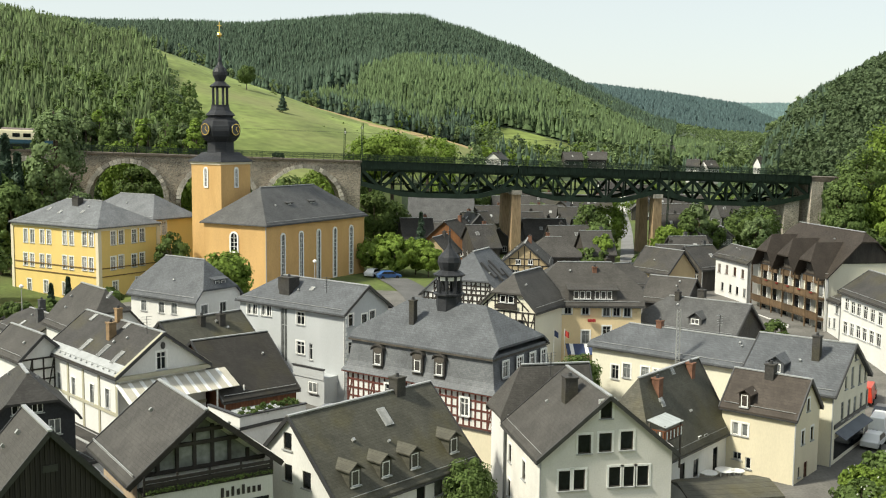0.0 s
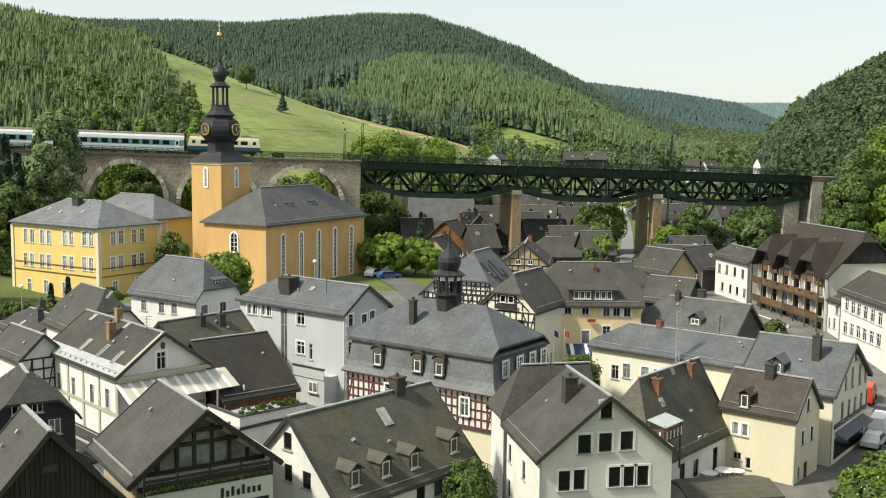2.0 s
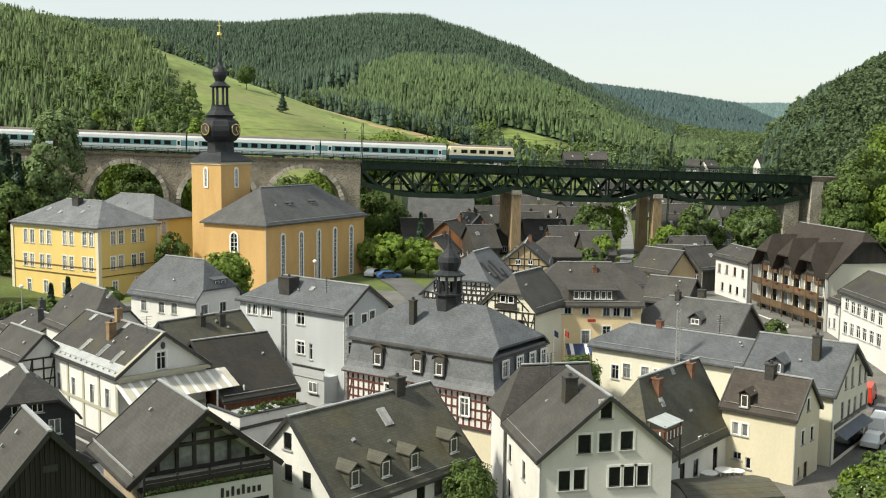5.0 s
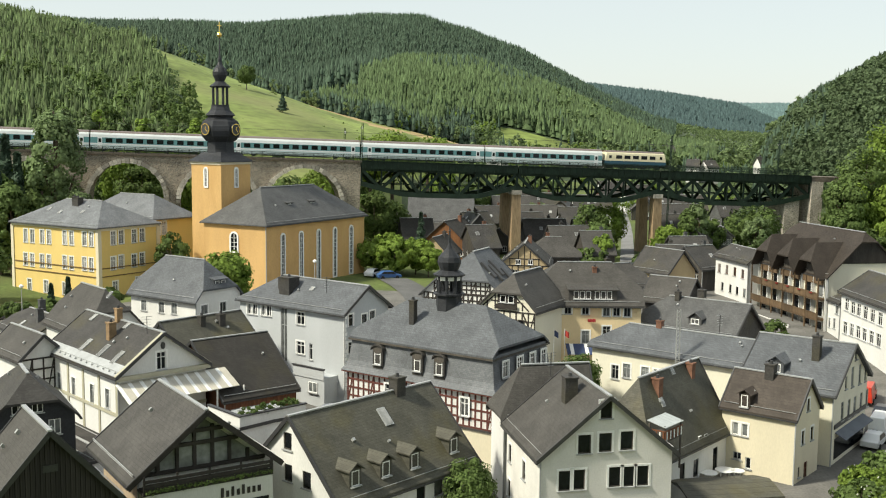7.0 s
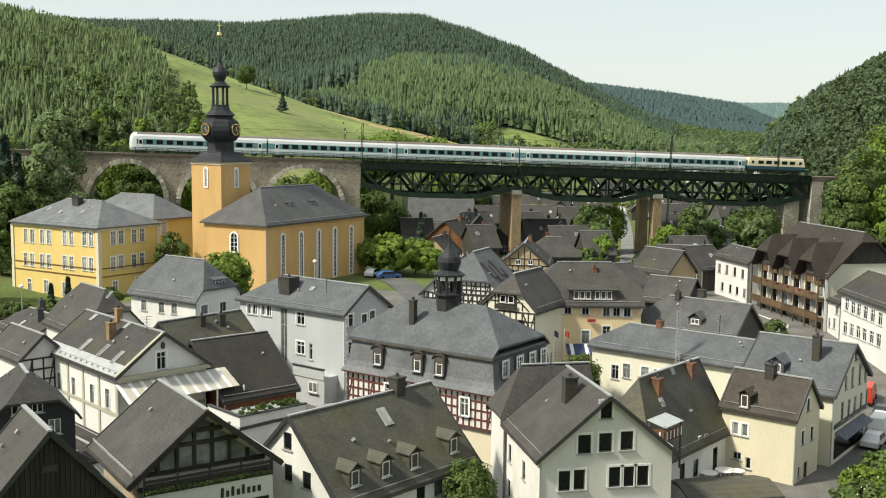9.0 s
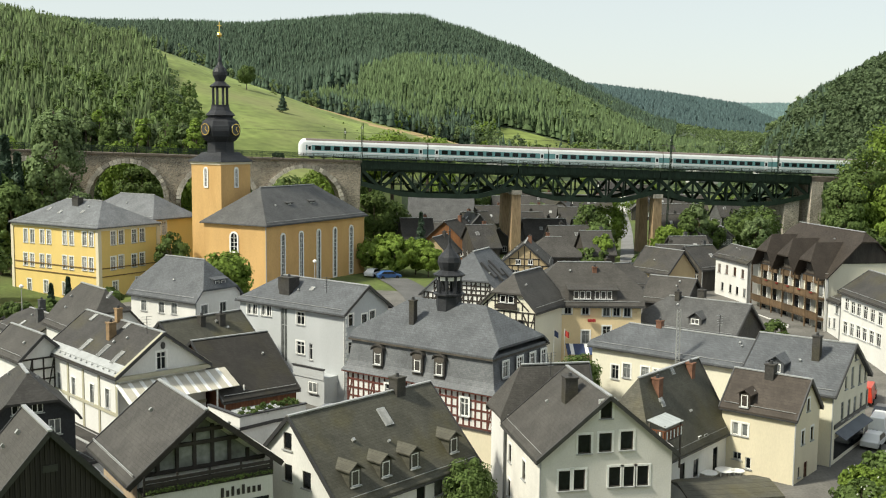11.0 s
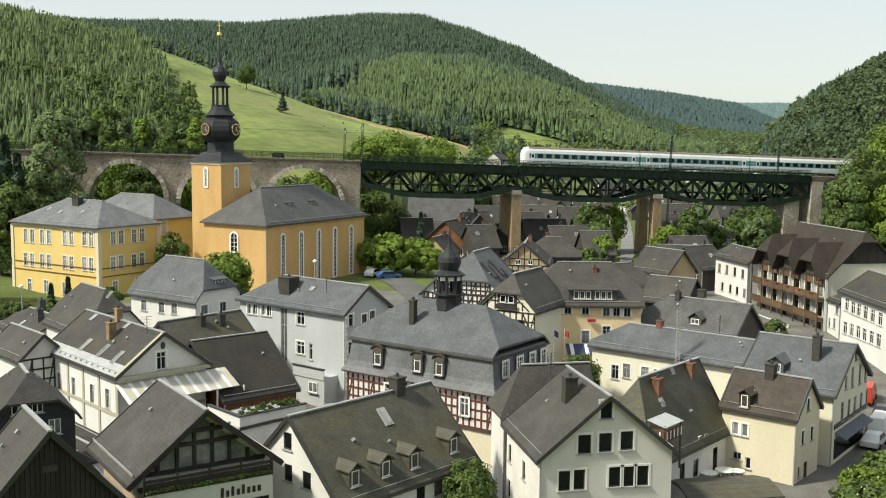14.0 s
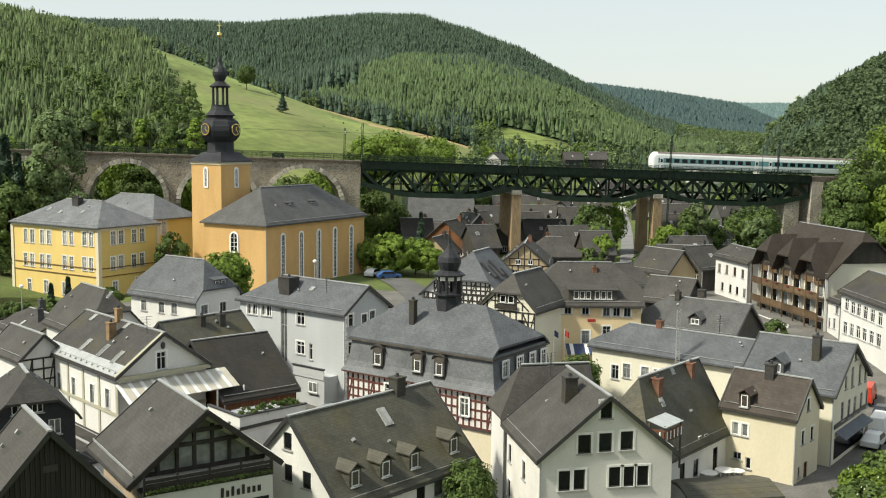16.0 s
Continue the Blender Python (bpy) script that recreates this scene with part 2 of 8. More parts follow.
def box(bm, x0, x1, y0, y1, z0, z1, m=None):
    v = [bm.verts.new((x, y, z)) for z in (z0, z1) for x, y in ((x0, y0), (x1, y0), (x1, y1), (x0, y1))]
    if m is not None:
        for w in v:
            w.co = m @ w.co
    for f in ((3, 2, 1, 0), (4, 5, 6, 7), (0, 1, 5, 4), (1, 2, 6, 5), (2, 3, 7, 6), (3, 0, 4, 7)):
        bm.faces.new([v[i] for i in f])
    return bm


def boxes(*rows):
    bm = bmesh.new()
    for r in rows:
        box(bm, *r)
    return bm


def bar(bm, p, q, w, h=None, up=(0, 0, 1)):
    """A beam of width w and height h from p to q."""
    p, q, h = Vector(p), Vector(q), h or w
    d = q - p
    x = d.normalized()
    y = Vector(up).cross(x)
    y = y.normalized() if y.length > 1e-4 else Vector((1, 0, 0)).cross(x).normalized()
    m = Matrix((x, y, x.cross(y))).transposed().to_4x4()
    m.translation = p
    return box(bm, 0, d.length, -w / 2, w / 2, -h / 2, h / 2, m)


def lathe(bm, profile, n=8, turn=0.0, m=None):
    """Turns (radius, height) pairs about z with n sides."""
    rings = []
    for r, z in profile:
        ring = [bm.verts.new((r * math.cos(turn + i * math.tau / n), r * math.sin(turn + i * math.tau / n), z)) for i in range(n)]
        if m is not None:
            for w in ring:
                w.co = m @ w.co
        rings.append(ring)
    for a, b in zip(rings, rings[1:]):
        for i in range(n):
            bm.faces.new((a[i], a[(i + 1) % n], b[(i + 1) % n], b[i]))
    bm.faces.new(list(reversed(rings[0])))
    bm.faces.new(rings[-1])
    return bm


def solid(bm, tops, drop):
    """A slab: the faces given by their corners, and the same again lower by drop, closed at the rim."""
    cache = {}

    def vert(p, low):
        key = (round(p[0], 3), round(p[1], 3), round(p[2], 3), low)
        if key not in cache:
            cache[key] = bm.verts.new((p[0], p[1], p[2] - (drop if low else 0)))
        return cache[key]
    edges = {}
    for f in tops:
        clean = [p for i, p in enumerate(f) if (Vector(p) - Vector(f[i - 1])).length > 1e-3]
        if len(clean) < 3:
            continue
        bm.faces.new([vert(p, 0) for p in clean])
        bm.faces.new([vert(p, 1) for p in reversed(clean)])
        for i in range(len(clean)):
            a, b = vert(clean[i - 1], 0), vert(clean[i], 0)
            if (b, a) in edges:
                edges.pop((b, a))
            else:
                edges[(a, b)] = (vert(clean[i - 1], 1), vert(clean[i], 1))
    for (a, b), (c, d) in edges.items():
        bm.faces.new((b, a, c, d))
    return bm


# ---- leaves ----
rng = np.random.default_rng(7)


def quads_mesh(name, centers, sizes, material, out=None, loose=0.7):
    """Many small leaf cards of four corners at the centres, facing outward along out as far as loose lets them, or at random."""
    n = len(centers)
    face = rng.normal(size=(n, 3))
    if out is not None:
        face = out + face * loose * 0.6
    face /= np.linalg.norm(face, axis=1)[:, None] + 1e-9
    a = rng.normal(size=(n, 3))
    a -= (a * face).sum(1)[:, None] * face
    a /= np.linalg.norm(a, axis=1)[:, None]
    b = np.cross(face, a)
    s = np.asarray(sizes)[:, None]
    v = np.stack([centers - a * s, centers - b * s * 0.7, centers + a * s, centers + b * s * 0.7], 1).reshape(-1, 3)
    me = bpy.data.meshes.new(name)
    me.vertices.add(4 * n), me.loops.add(4 * n), me.polygons.add(n)
    me.vertices.foreach_set("co", v.astype(np.float32).ravel())
    me.loops.foreach_set("vertex_index", np.arange(4 * n, dtype=np.int32))
    me.polygons.foreach_set("loop_start", np.arange(0, 4 * n, 4, dtype=np.int32))
    me.update()
    me.materials.append(material)
    return me


def crown_points(n_clumps, per, rx, rz, shape="round", facing=False):
    """Leaf places in clumps over an uneven crown centred on the origin, with the way out of the crown at each."""
    d = rng.normal(size=(n_clumps, 3))
    d /= np.linalg.norm(d, axis=1)[:, None]
    rad = rng.uniform(0.55, 1.0, n_clumps) ** 0.6
    if shape == "tall":
        rad *= np.where(d[:, 2] > 0, 1 - 0.35 * d[:, 2], 1)
    c = d * rad[:, None] * np.array([rx, rx, rz])
    way = rng.normal(size=(n_clumps, per, 3))
    way /= np.linalg.norm(way, axis=2)[..., None]
    off = way * (rng.uniform(0.5, 1, (n_clumps, per, 1)) ** 0.5) * (min(rx, rz) * rng.uniform(0.2, 0.36, (n_clumps, 1, 1)))
    pts = (c[:, None, :] + off).reshape(-1, 3)
    if not facing:
        return pts
    return pts, (way * 0.8 + d[:, None, :] * 0.8).reshape(-1, 3)


# ---- ground ----
def lerp(t, *pts):
    return float(np.interp(t, [p[0] for p in pts], [p[1] for p in pts]))


def ease(v):
    v = min(1.0, max(0.0, v))
    return v * v * (3 - 2 * v)


CREST_DEPTH = ((-0.42, 560), (-0.28, 520), (-0.12, 430), (-0.045, 420), (0.02, 450), (0.2, 430))
MEADOW_CREST = ((-1.2, 76), (-0.5, 76), (-0.42, 76), (-0.37, 68.5), (-0.31, 61), (-0.278, 61), (-0.208, 48), (-0.121, 34), (-0.045, 25.5), (0.02, 17), (0.09, 6), (0.2, 0))
BIG_CREST = ((-1.2, 124.5), (-0.42, 109.5), (-0.29, 107.5), (-0.19, 106.5), (-0.137, 110.5), (-0.1, 113.5), (-0.067, 115.5), (-0.024, 112.5), (0.025, 101.5), (0.07, 86.5), (0.12, 63.5), (0.15, 49.5), (0.2, 29.5), (0.26, 18), (0.32, 14), (1.2, 10))
HUMP_CREST = ((-0.3, 10), (-0.121, 53), (-0.067, 61), (-0.024, 63), (0.025, 62), (0.063, 55), (0.117, 42), (0.17, 26), (0.22, 14), (0.3, 8))
RIGHT_CREST = ((0.275, 0), (0.295, 4), (0.312, 19), (0.33, 31), (0.36, 41), (0.405, 54), (0.43, 60), (0.6, 70), (1.2, 70))
FAR_CREST = ((-1.2, 96.7), (0.1, 96.7), (0.163, 85.3), (0.2, 77.1), (0.225, 71.4), (0.262, 62.4), (0.278, 57.5), (0.3, 41.9), (0.32, 28.0), (0.36, 21.5), (1.2, 21.5))


def far_stretch(y):
    """The hills past the meadow lie further away: how much further."""
    return 1.0 + ease((y - 560) / 170)


def stretched(x, y, z):
    k = far_stretch(y)
    return (x - EYE[0]) * k + EYE[0], (y - EYE[1]) * k + EYE[1], (z - EYE[2]) * k + EYE[2]



def ground_z(x, y):
    t = x / max(y, 30.0)
    z = -3.0
    if y < 60:
        z = max(z, 24.3 - 0.62 * y)
    z += 3.6 * ease((y - 98) / 55) + 1.4 * math.exp(-((x + 26) ** 2 + (y - 176) ** 2) / 900.0)
    z += max(0.0, y - 245) * 0.012
    z -= 1.9 * math.exp(-((x + 60) / 15) ** 2 - ((y - 160) / 15) ** 2)
    d1 = lerp(t, *CREST_DEPTH)
    d0 = lerp(t, (-0.42, 205), (-0.2, 222), (-0.08, 240), (-0.04, 285), (0.02, 340), (0.2, 340))
    k = min(1.0, max(0.0, (y - d0) / (d1 - d0)))
    z1 = lerp(t, *MEADOW_CREST) * (math.sin(k * math.pi / 2) ** 0.85 if k > 0 else 0)
    if y > d1:
        z1 *= max(0.0, 1 - ((y - d1) / 260) ** 2)
    z2 = lerp(t, *BIG_CREST) * ease((y - 480) / 440)
    z3 = lerp(t, *HUMP_CREST) * ease((y - 400) / 260) * (1 if y < 660 else max(0.0, 1 - ((y - 660) / 260) ** 2))
    k5 = (y - 215) / 320
    z5 = lerp(t, *RIGHT_CREST) * (math.sin(min(1, max(0, k5)) * math.pi / 2))
    if y > 535:
        z5 *= max(0.0, 1 - ((y - 535) / 500) ** 2)
    z6 = lerp(t, *FAR_CREST) * ease((y - 1250) / 550) * (1 if y < 1850 else max(0.0, 1 - ((y - 1850) / 350) ** 2))
    z7 = 69 * ease((y - 2000) / 300) * ease((t - 0.1) / 0.1)
    z += max(z1, z2, z3, z5, z6, z7) * (1 if y > 200 else 0)
    if y < 260 and abs(t) > 0.5:
        z += 26 * min(0.6, abs(t) - 0.5) * ease((y - 40) / 80)
    if y > 230:
        z += (noise.noise((x * 0.012, y * 0.012, 0.3)) * 3.0 + noise.noise((x * 0.04, y * 0.04, 1.3))) * ease((y - 230) / 200)
    return z


def is_meadow(x, y):
    t = x / max(y, 30.0)
    if 0.052 < t < 0.12 and 494 < y < 530:
        return True
    if y < 232 or y > 600 or t < -0.29 or t > 0.03:
        return False
    low = lerp(t, (-0.29, 420), (-0.25, 330), (-0.2, 245), (-0.1, 236), (-0.06, 260), (-0.03, 330), (0.03, 400))
    return low < y < lerp(t, *CREST_DEPTH) + 14


def make_ground():
    depths = [-60, -30, 0, 15, 30, 40, 50, 60] + list(range(68, 240, 6)) + list(range(240, 700, 9)) + list(range(700, 1100, 22)) + list(range(1100, 2400, 70)) + [2450, 2600, 3000, 3700, 4400]
    ts = [-1.2, -0.95, -0.75, -0.6] + [round(-0.52 + 0.008 * i, 4) for i in range(131)] + [0.6, 0.75, 0.95, 1.2]
    verts, faces, which = [], [], []
    for d in depths:
        for t in ts:
            x = t * (d + (90 if d < 60 else max(0, 90 - (d - 60))))
            verts.append((x, d, ground_z(x, d)))
    flat = list(verts)
    verts = [stretched(*v) for v in verts]
    w = len(ts)
    for i in range(len(depths) - 1):
        for j in range(w - 1):
            faces.append((i * w + j, i * w + j + 1, (i + 1) * w + j + 1, (i + 1) * w + j))
            x = sum(flat[k][0] for k in faces[-1]) / 4
            y = sum(flat[k][1] for k in faces[-1]) / 4
            tt = x / max(y, 30.0)
            ridge_y = lerp(tt, *CREST_DEPTH)
            if is_meadow(x, y):
                which.append(4 if ridge_y - 8 < y < ridge_y + 9 and tt < 0.03 else 1)
            elif y > 250 and not (0.03 < x / y < 0.28 and y < 430):
                which.append(2)
            elif 60 < y < (165 if x < 0 else 205) and abs(x) < 74 and not (x < -42 and y > 158):
                which.append(3)
            else:
                which.append(0)
    me = bpy.data.meshes.new("ground")
    me.from_pydata(verts, [], faces)
    for m in (GRASS, MEADOW, FOREST_FLOOR, PAVING, FIELD_PATH):
        me.materials.append(m)
    me.polygons.foreach_set("material_index", which)
    me.polygons.foreach_set("use_smooth", [True] * len(faces))
    ob = new("ground", me)
    tagged(ob, "valley ground with town paving, grass, meadow and wooded hills", "ground", kind="structure")


make_ground()

# ---- viaduct: its own frame runs along the near face of the train ----
TRACK = Matrix.Translation((-61.0, 204.8, 22.1)) @ Matrix.Rotation(math.atan2(0.224, 0.975), 4, "Z") @ Matrix.Rotation(math.atan(0.0285), 4, "Y")
NEAR, FAR = -4.3, 5.0


def level_at(s, y, z=0.0):
    """A place on the line in the world, with an upright frame turned along the line."""
    p = TRACK @ Vector((s, y, z))
    return Matrix.Translation(p) @ Matrix.Rotation(math.atan2(0.224, 0.975), 4, "Z")


def masonry_viaduct():
    top = thing("stone_viaduct", TRACK, "grey rubble stone railway viaduct with round arches", "viaduct")
    spans = [(-58.6, -44.0), (-41.8, -27.2), (-25.0, -10.2), (-8.0, 7.1), (8.8, 24.4), (25.3, 41.4)]
    arches = []
    for a, b in spans:
        arches.append((a + 0.6, b - 0.6))
    bm = bmesh.new()
    z1, z0 = -0.5, -30.0
    x = -70.0
    cols = []
    for a, b in arches:
        cols.append((x, a, None))
        r = (b - a) / 2
        n = 28
        pts = [(-math.cos(math.pi * i / n) * r + (a + b) / 2, -1.9 - r + math.sin(math.pi * i / n) * r) for i in range(n + 1)]
        cols.append((a, b, pts))
        x = b
    cols.append((x, 44.6, None))
    for y, flip in ((NEAR + 0.3, False), (FAR - 0.3, True)):
        for a, b, pts in cols:
            polys = [[(a, z0), (b, z0), (b, z1), (a, z1)]] if pts is None else [[p, q, (q[0], z1), (p[0], z1)] for p, q in zip(pts, pts[1:])]
            for poly in polys:
                vs = [bm.verts.new((px, y, pz)) for px, pz in poly]
                bm.faces.new(list(reversed(vs)) if flip else vs)
    ya, yb = NEAR + 0.3, FAR - 0.3
    for a, b, pts in cols:
        if pts is None:
            continue
        path = [(a, z0)] + pts + [(b, z0)]
        for p, q in zip(path, path[1:]):
            vs = [bm.verts.new((p[0], ya, p[1])), bm.verts.new((p[0], yb, p[1])), bm.verts.new((q[0], yb, q[1])), bm.verts.new((q[0], ya, q[1]))]
            bm.faces.new(vs)
    vs = [bm.verts.new((44.6, y, z)) for y, z in ((ya, z0), (yb, z0), (yb, z1), (ya, z1))]
    bm.faces.new(vs)
    part("masonry", bm, STONE, top)
    part("coping", boxes((-70, 44.8, NEAR, NEAR + 0.9, -0.5, -0.12), (-70, 44.8, FAR - 0.9, FAR, -0.5, -0.12)), STONE_DARK, top, "dark weathered coping")
    part("track_bed", boxes((-70, 44.6, NEAR + 0.9, FAR - 0.9, -0.5, -0.2)), BALLAST, top)
    stone = bmesh.new()
    box(stone, -0.47, 0.47, -0.5, 0.0, -0.36, 0.36)
    stone_me = bpy.data.meshes.new("arch_stone")
    stone.to_mesh(stone_me)
    stone.free()
    stone_me.materials.append(STONE_RING)
    for a, b, pts in cols:
        if pts is None:
            continue
        n = 30
        r = (b - a) / 2 + 0.35
        for i in range(n + 1):
            g = math.pi * i / n
            px, pz = (a + b) / 2 - math.cos(g) * r, -1.9 - (r - 0.35) + math.sin(g) * r
            ang = math.atan2(math.sin(g), -math.cos(g)) if 0 < i < n else (math.pi if i == 0 else 0)
            link("arch_stone", stone_me, top, "", pose(px + random.uniform(-0.06, 0.06), NEAR + 0.28, pz) @ Matrix.Rotation(-ang, 4, "Y") @ Matrix.Diagonal((random.uniform(0.75, 1.15), 1, random.uniform(0.85, 1.1), 1)))
    fence(top, -70, 44.6)


def fence(top, s0, s1):
    for y in (NEAR + 0.15, FAR - 0.15):
        for z in (0.35, 0.75, 1.1):
            part("railing", boxes((s0, s1, y - 0.03, y + 0.03, z - 0.04, z + 0.04)), STEEL, top, "dark iron railing")
    me = bpy.data.meshes.new("railing_post")
    bm = boxes((-0.05, 0.05, -0.05, 0.05, -0.15, 1.12))
    bm.to_mesh(me), bm.free()
    me.materials.append(STEEL)
    for i in range(int((s1 - s0) / 2)):
        link("railing_post", me, top, "", pose(s0 + 1 + i * 2, NEAR + 0.15, 0))
    bm = bmesh.new()
    for i in range(int((s1 - s0) / 0.16)):
        x = s0 + 0.08 + i * 0.16
        box(bm, x - 0.025, x + 0.025, NEAR + 0.135, NEAR + 0.165, 0.0, 1.08)
    tagged(part("railing_bars", bm, STEEL, top), "close upright bars of an iron railing", kind="stuff")


def truss_span(s0, s1, panels=8):
    top = thing("steel_truss_span", TRACK, "dark green riveted steel truss bridge span with bellied lower chord", "bridge span", "spans of the railway bridge")
    part("deck", boxes((s0, s1, NEAR, FAR, -1.15, -0.25), (s0, s1, NEAR - 0.25, NEAR, -1.6, -0.05), (s0, s1, FAR, FAR + 0.25, -0.45, -0.2)), STEEL, top)
    part("track_bed", boxes((s0, s1, NEAR + 0.5, FAR - 0.5, -0.25, -0.18)), BALLAST, top)
    length = s1 - s0
    rib = bpy.data.meshes.new("stiffener")
    bm = boxes((-0.05, 0.05, NEAR - 0.4, NEAR - 0.25, -1.58, -0.08))
    bm.to_mesh(rib), bm.free()
    rib.materials.append(STEEL)
    for i in range(int(length / 1.35)):
        link("stiffener", rib, top, "", pose(s0 + 0.6 + i * 1.35, 0, 0))
    part("walkway_edge", boxes((s0, s1, NEAR - 0.55, NEAR - 0.2, -0.05, 0.03)), STEEL, top)
    for y in (NEAR + 0.5, FAR - 0.5):
        def low(k):
            u = k / panels
            return -4.6 - 2.1 * min(1.0, min(u, 1 - u) / 0.27)
        xs = [s0 + length * k / panels for k in range(panels + 1)]
        bm = bmesh.new()
        bar(bm, (s0, y, -1.7), (s1, y, -1.7), 0.5, 0.7)
        part("upper_chord", bm, STEEL, top)
        for k in range(panels):
            bm = bmesh.new()
            bar(bm, (xs[k], y, low(k)), (xs[k + 1], y, low(k + 1)), 0.6, 0.95)
            part("lower_chord", bm, STEEL, top)
        for k in range(panels):
            bm = bmesh.new()
            if k % 2:
                bar(bm, (xs[k], y, low(k)), (xs[k + 1], y, -1.8), 0.45, 0.62)
            else:
                bar(bm, (xs[k], y, -1.8), (xs[k + 1], y, low(k + 1)), 0.45, 0.62)
            part("diagonal", bm, STEEL, top)
        for k in range(panels + 1):
            bm = bmesh.new()
            bar(bm, (xs[k], y, low(k)), (xs[k], y, -1.8), 0.3, 0.3, (1, 0, 0))
            part("post", bm, STEEL, top)
    bm = bmesh.new()
    for k in range(panels):
        x0, x1 = s0 + length * k / panels, s0 + length * (k + 1) / panels
        bar(bm, (x0, NEAR + 0.5, -4.7), (x1, FAR - 0.5, -4.7), 0.12)
        bar(bm, (x1, NEAR + 0.5, -4.7), (x0, FAR - 0.5, -4.7), 0.18)
        bar(bm, (x0, NEAR + 0.5, -4.8), (x0, FAR - 0.5, -1.9), 0.16)
    part("cross_bracing", bm, STEEL, top)
    fence(top, s0 + 0.1, s1 - 0.1)


def pier(s, w=2.1):
    base = level_at(s, 0.35, -5.1)
    gz = ground_z(base.translation.x, base.translation.y)
    h = base.translation.z - gz + 0.6
    top = thing("bridge_pier", Matrix.Translation((0, 0, -h)) @ base, "tapered stone bridge pier stained brown", "bridge pier", "piers of the railway bridge")
    for y in (-3.3, 4.0):
        bm = bmesh.new()
        lathe(bm, [(w * 0.72, 0), (w * 0.6, h - 0.9)], 4, math.pi / 4)
        bmesh.ops.scale(bm, vec=(1, 1.15, 1), verts=bm.verts)
        part("shaft", bm, PIER_RUST, top, "", pose(0, y, 0))
        part("cap_stone", boxes((-w * 0.52, w * 0.52, y - w * 0.6, y + w * 0.6, h - 0.9, h)), STONE_RING, top)


masonry_viaduct()
truss_span(44.8, 77.4)
truss_span(77.6, 109.2)
truss_span(109.4, 145.6, 9)
pier(77.5), pier(109.3)


def abutment():
    top = thing("bridge_abutment", TRACK, "pale rubble stone bridge abutment below the deck", "abutment")
    part("stonework", boxes((145.8, 148.6, NEAR - 0.3, FAR, -26, -1.3), (139.8, 143.4, NEAR + 0.4, FAR, -26, -5.6)), STONE_PALE, top)
    part("track_bed", boxes((145.8, 330, NEAR, FAR, -1.3, -0.2)), BALLAST, top)


abutment()


# ---- train ----
COACH_MINT = mat("coach_mint", (0.52, 0.63, 0.63), 0.4, var=0.05, scale=0.4, fine=6, bump=0)
COACH_WHITE = mat("coach_white", (0.72, 0.76, 0.76), 0.4, var=0.05, scale=0.4, fine=6, bump=0)
COACH_BAND = mat("coach_teal_band", (0.12, 0.28, 0.29), 0.4, var=0.06, scale=0.4, fine=6, bump=0)
LOCO_CREAM = mat("loco_cream", (0.72, 0.66, 0.46), 0.4, var=0.05, scale=0.4, fine=6, bump=0)
LOCO_BLUE = mat("loco_ocean_blue", (0.025, 0.08, 0.12), 0.4, var=0.08, scale=0.4, fine=6, bump=0)
ROOF_GREY = mat("coach_roof", (0.16, 0.13, 0.12), 0.6, var=0.15, scale=0.4, fine=6, bump=0)
UNDER = mat("underframe", (0.02, 0.02, 0.02), 0.8, var=0.2, scale=1, fine=6, bump=0.1)


def ring_body(bm, x0, x1, rings, inset=0.0):
    """A long body with the cross-section rings of (half width, height), closed at both ends."""
    loop = [(w, z) for w, z in rings] + [(-w, z) for w, z in reversed(rings)]
    a = [bm.verts.new((x0, y, z)) for y, z in loop]
    b = [bm.verts.new((x1, y, z)) for y, z in loop]
    n = len(loop)
    for i in range(n):
        bm.faces.new((a[i], b[i], b[(i + 1) % n], a[(i + 1) % n]))
    bm.faces.new(a), bm.faces.new(list(reversed(b)))
    return bm


def bogie(top, x, wheels=(-1.25, 1.25), r=0.46):
    frame_ob = part("bogie", boxes((x - 1.8, x + 1.8, -1.15, -0.95, 0.42, 0.75), (x - 1.8, x + 1.8, 0.95, 1.15, 0.42, 0.75), (x - 0.4, x + 0.4, -1, 1, 0.4, 0.7)), UNDER, top)
    for wx in wheels:
        bm = bmesh.new()
        turn = pose(0, 0, 0, 90)
        for y in (-0.8, 0.67):
            lathe(bm, [(r, 0), (r, 0.13)], 18, 0, pose(0, y + 0.13, 0) @ turn)
        lathe(bm, [(0.08, -0.7), (0.08, 0.7)], 8, 0, turn)
        part("wheelset", bm, UNDER, frame_ob, "", pose(x + wx, 0, r))


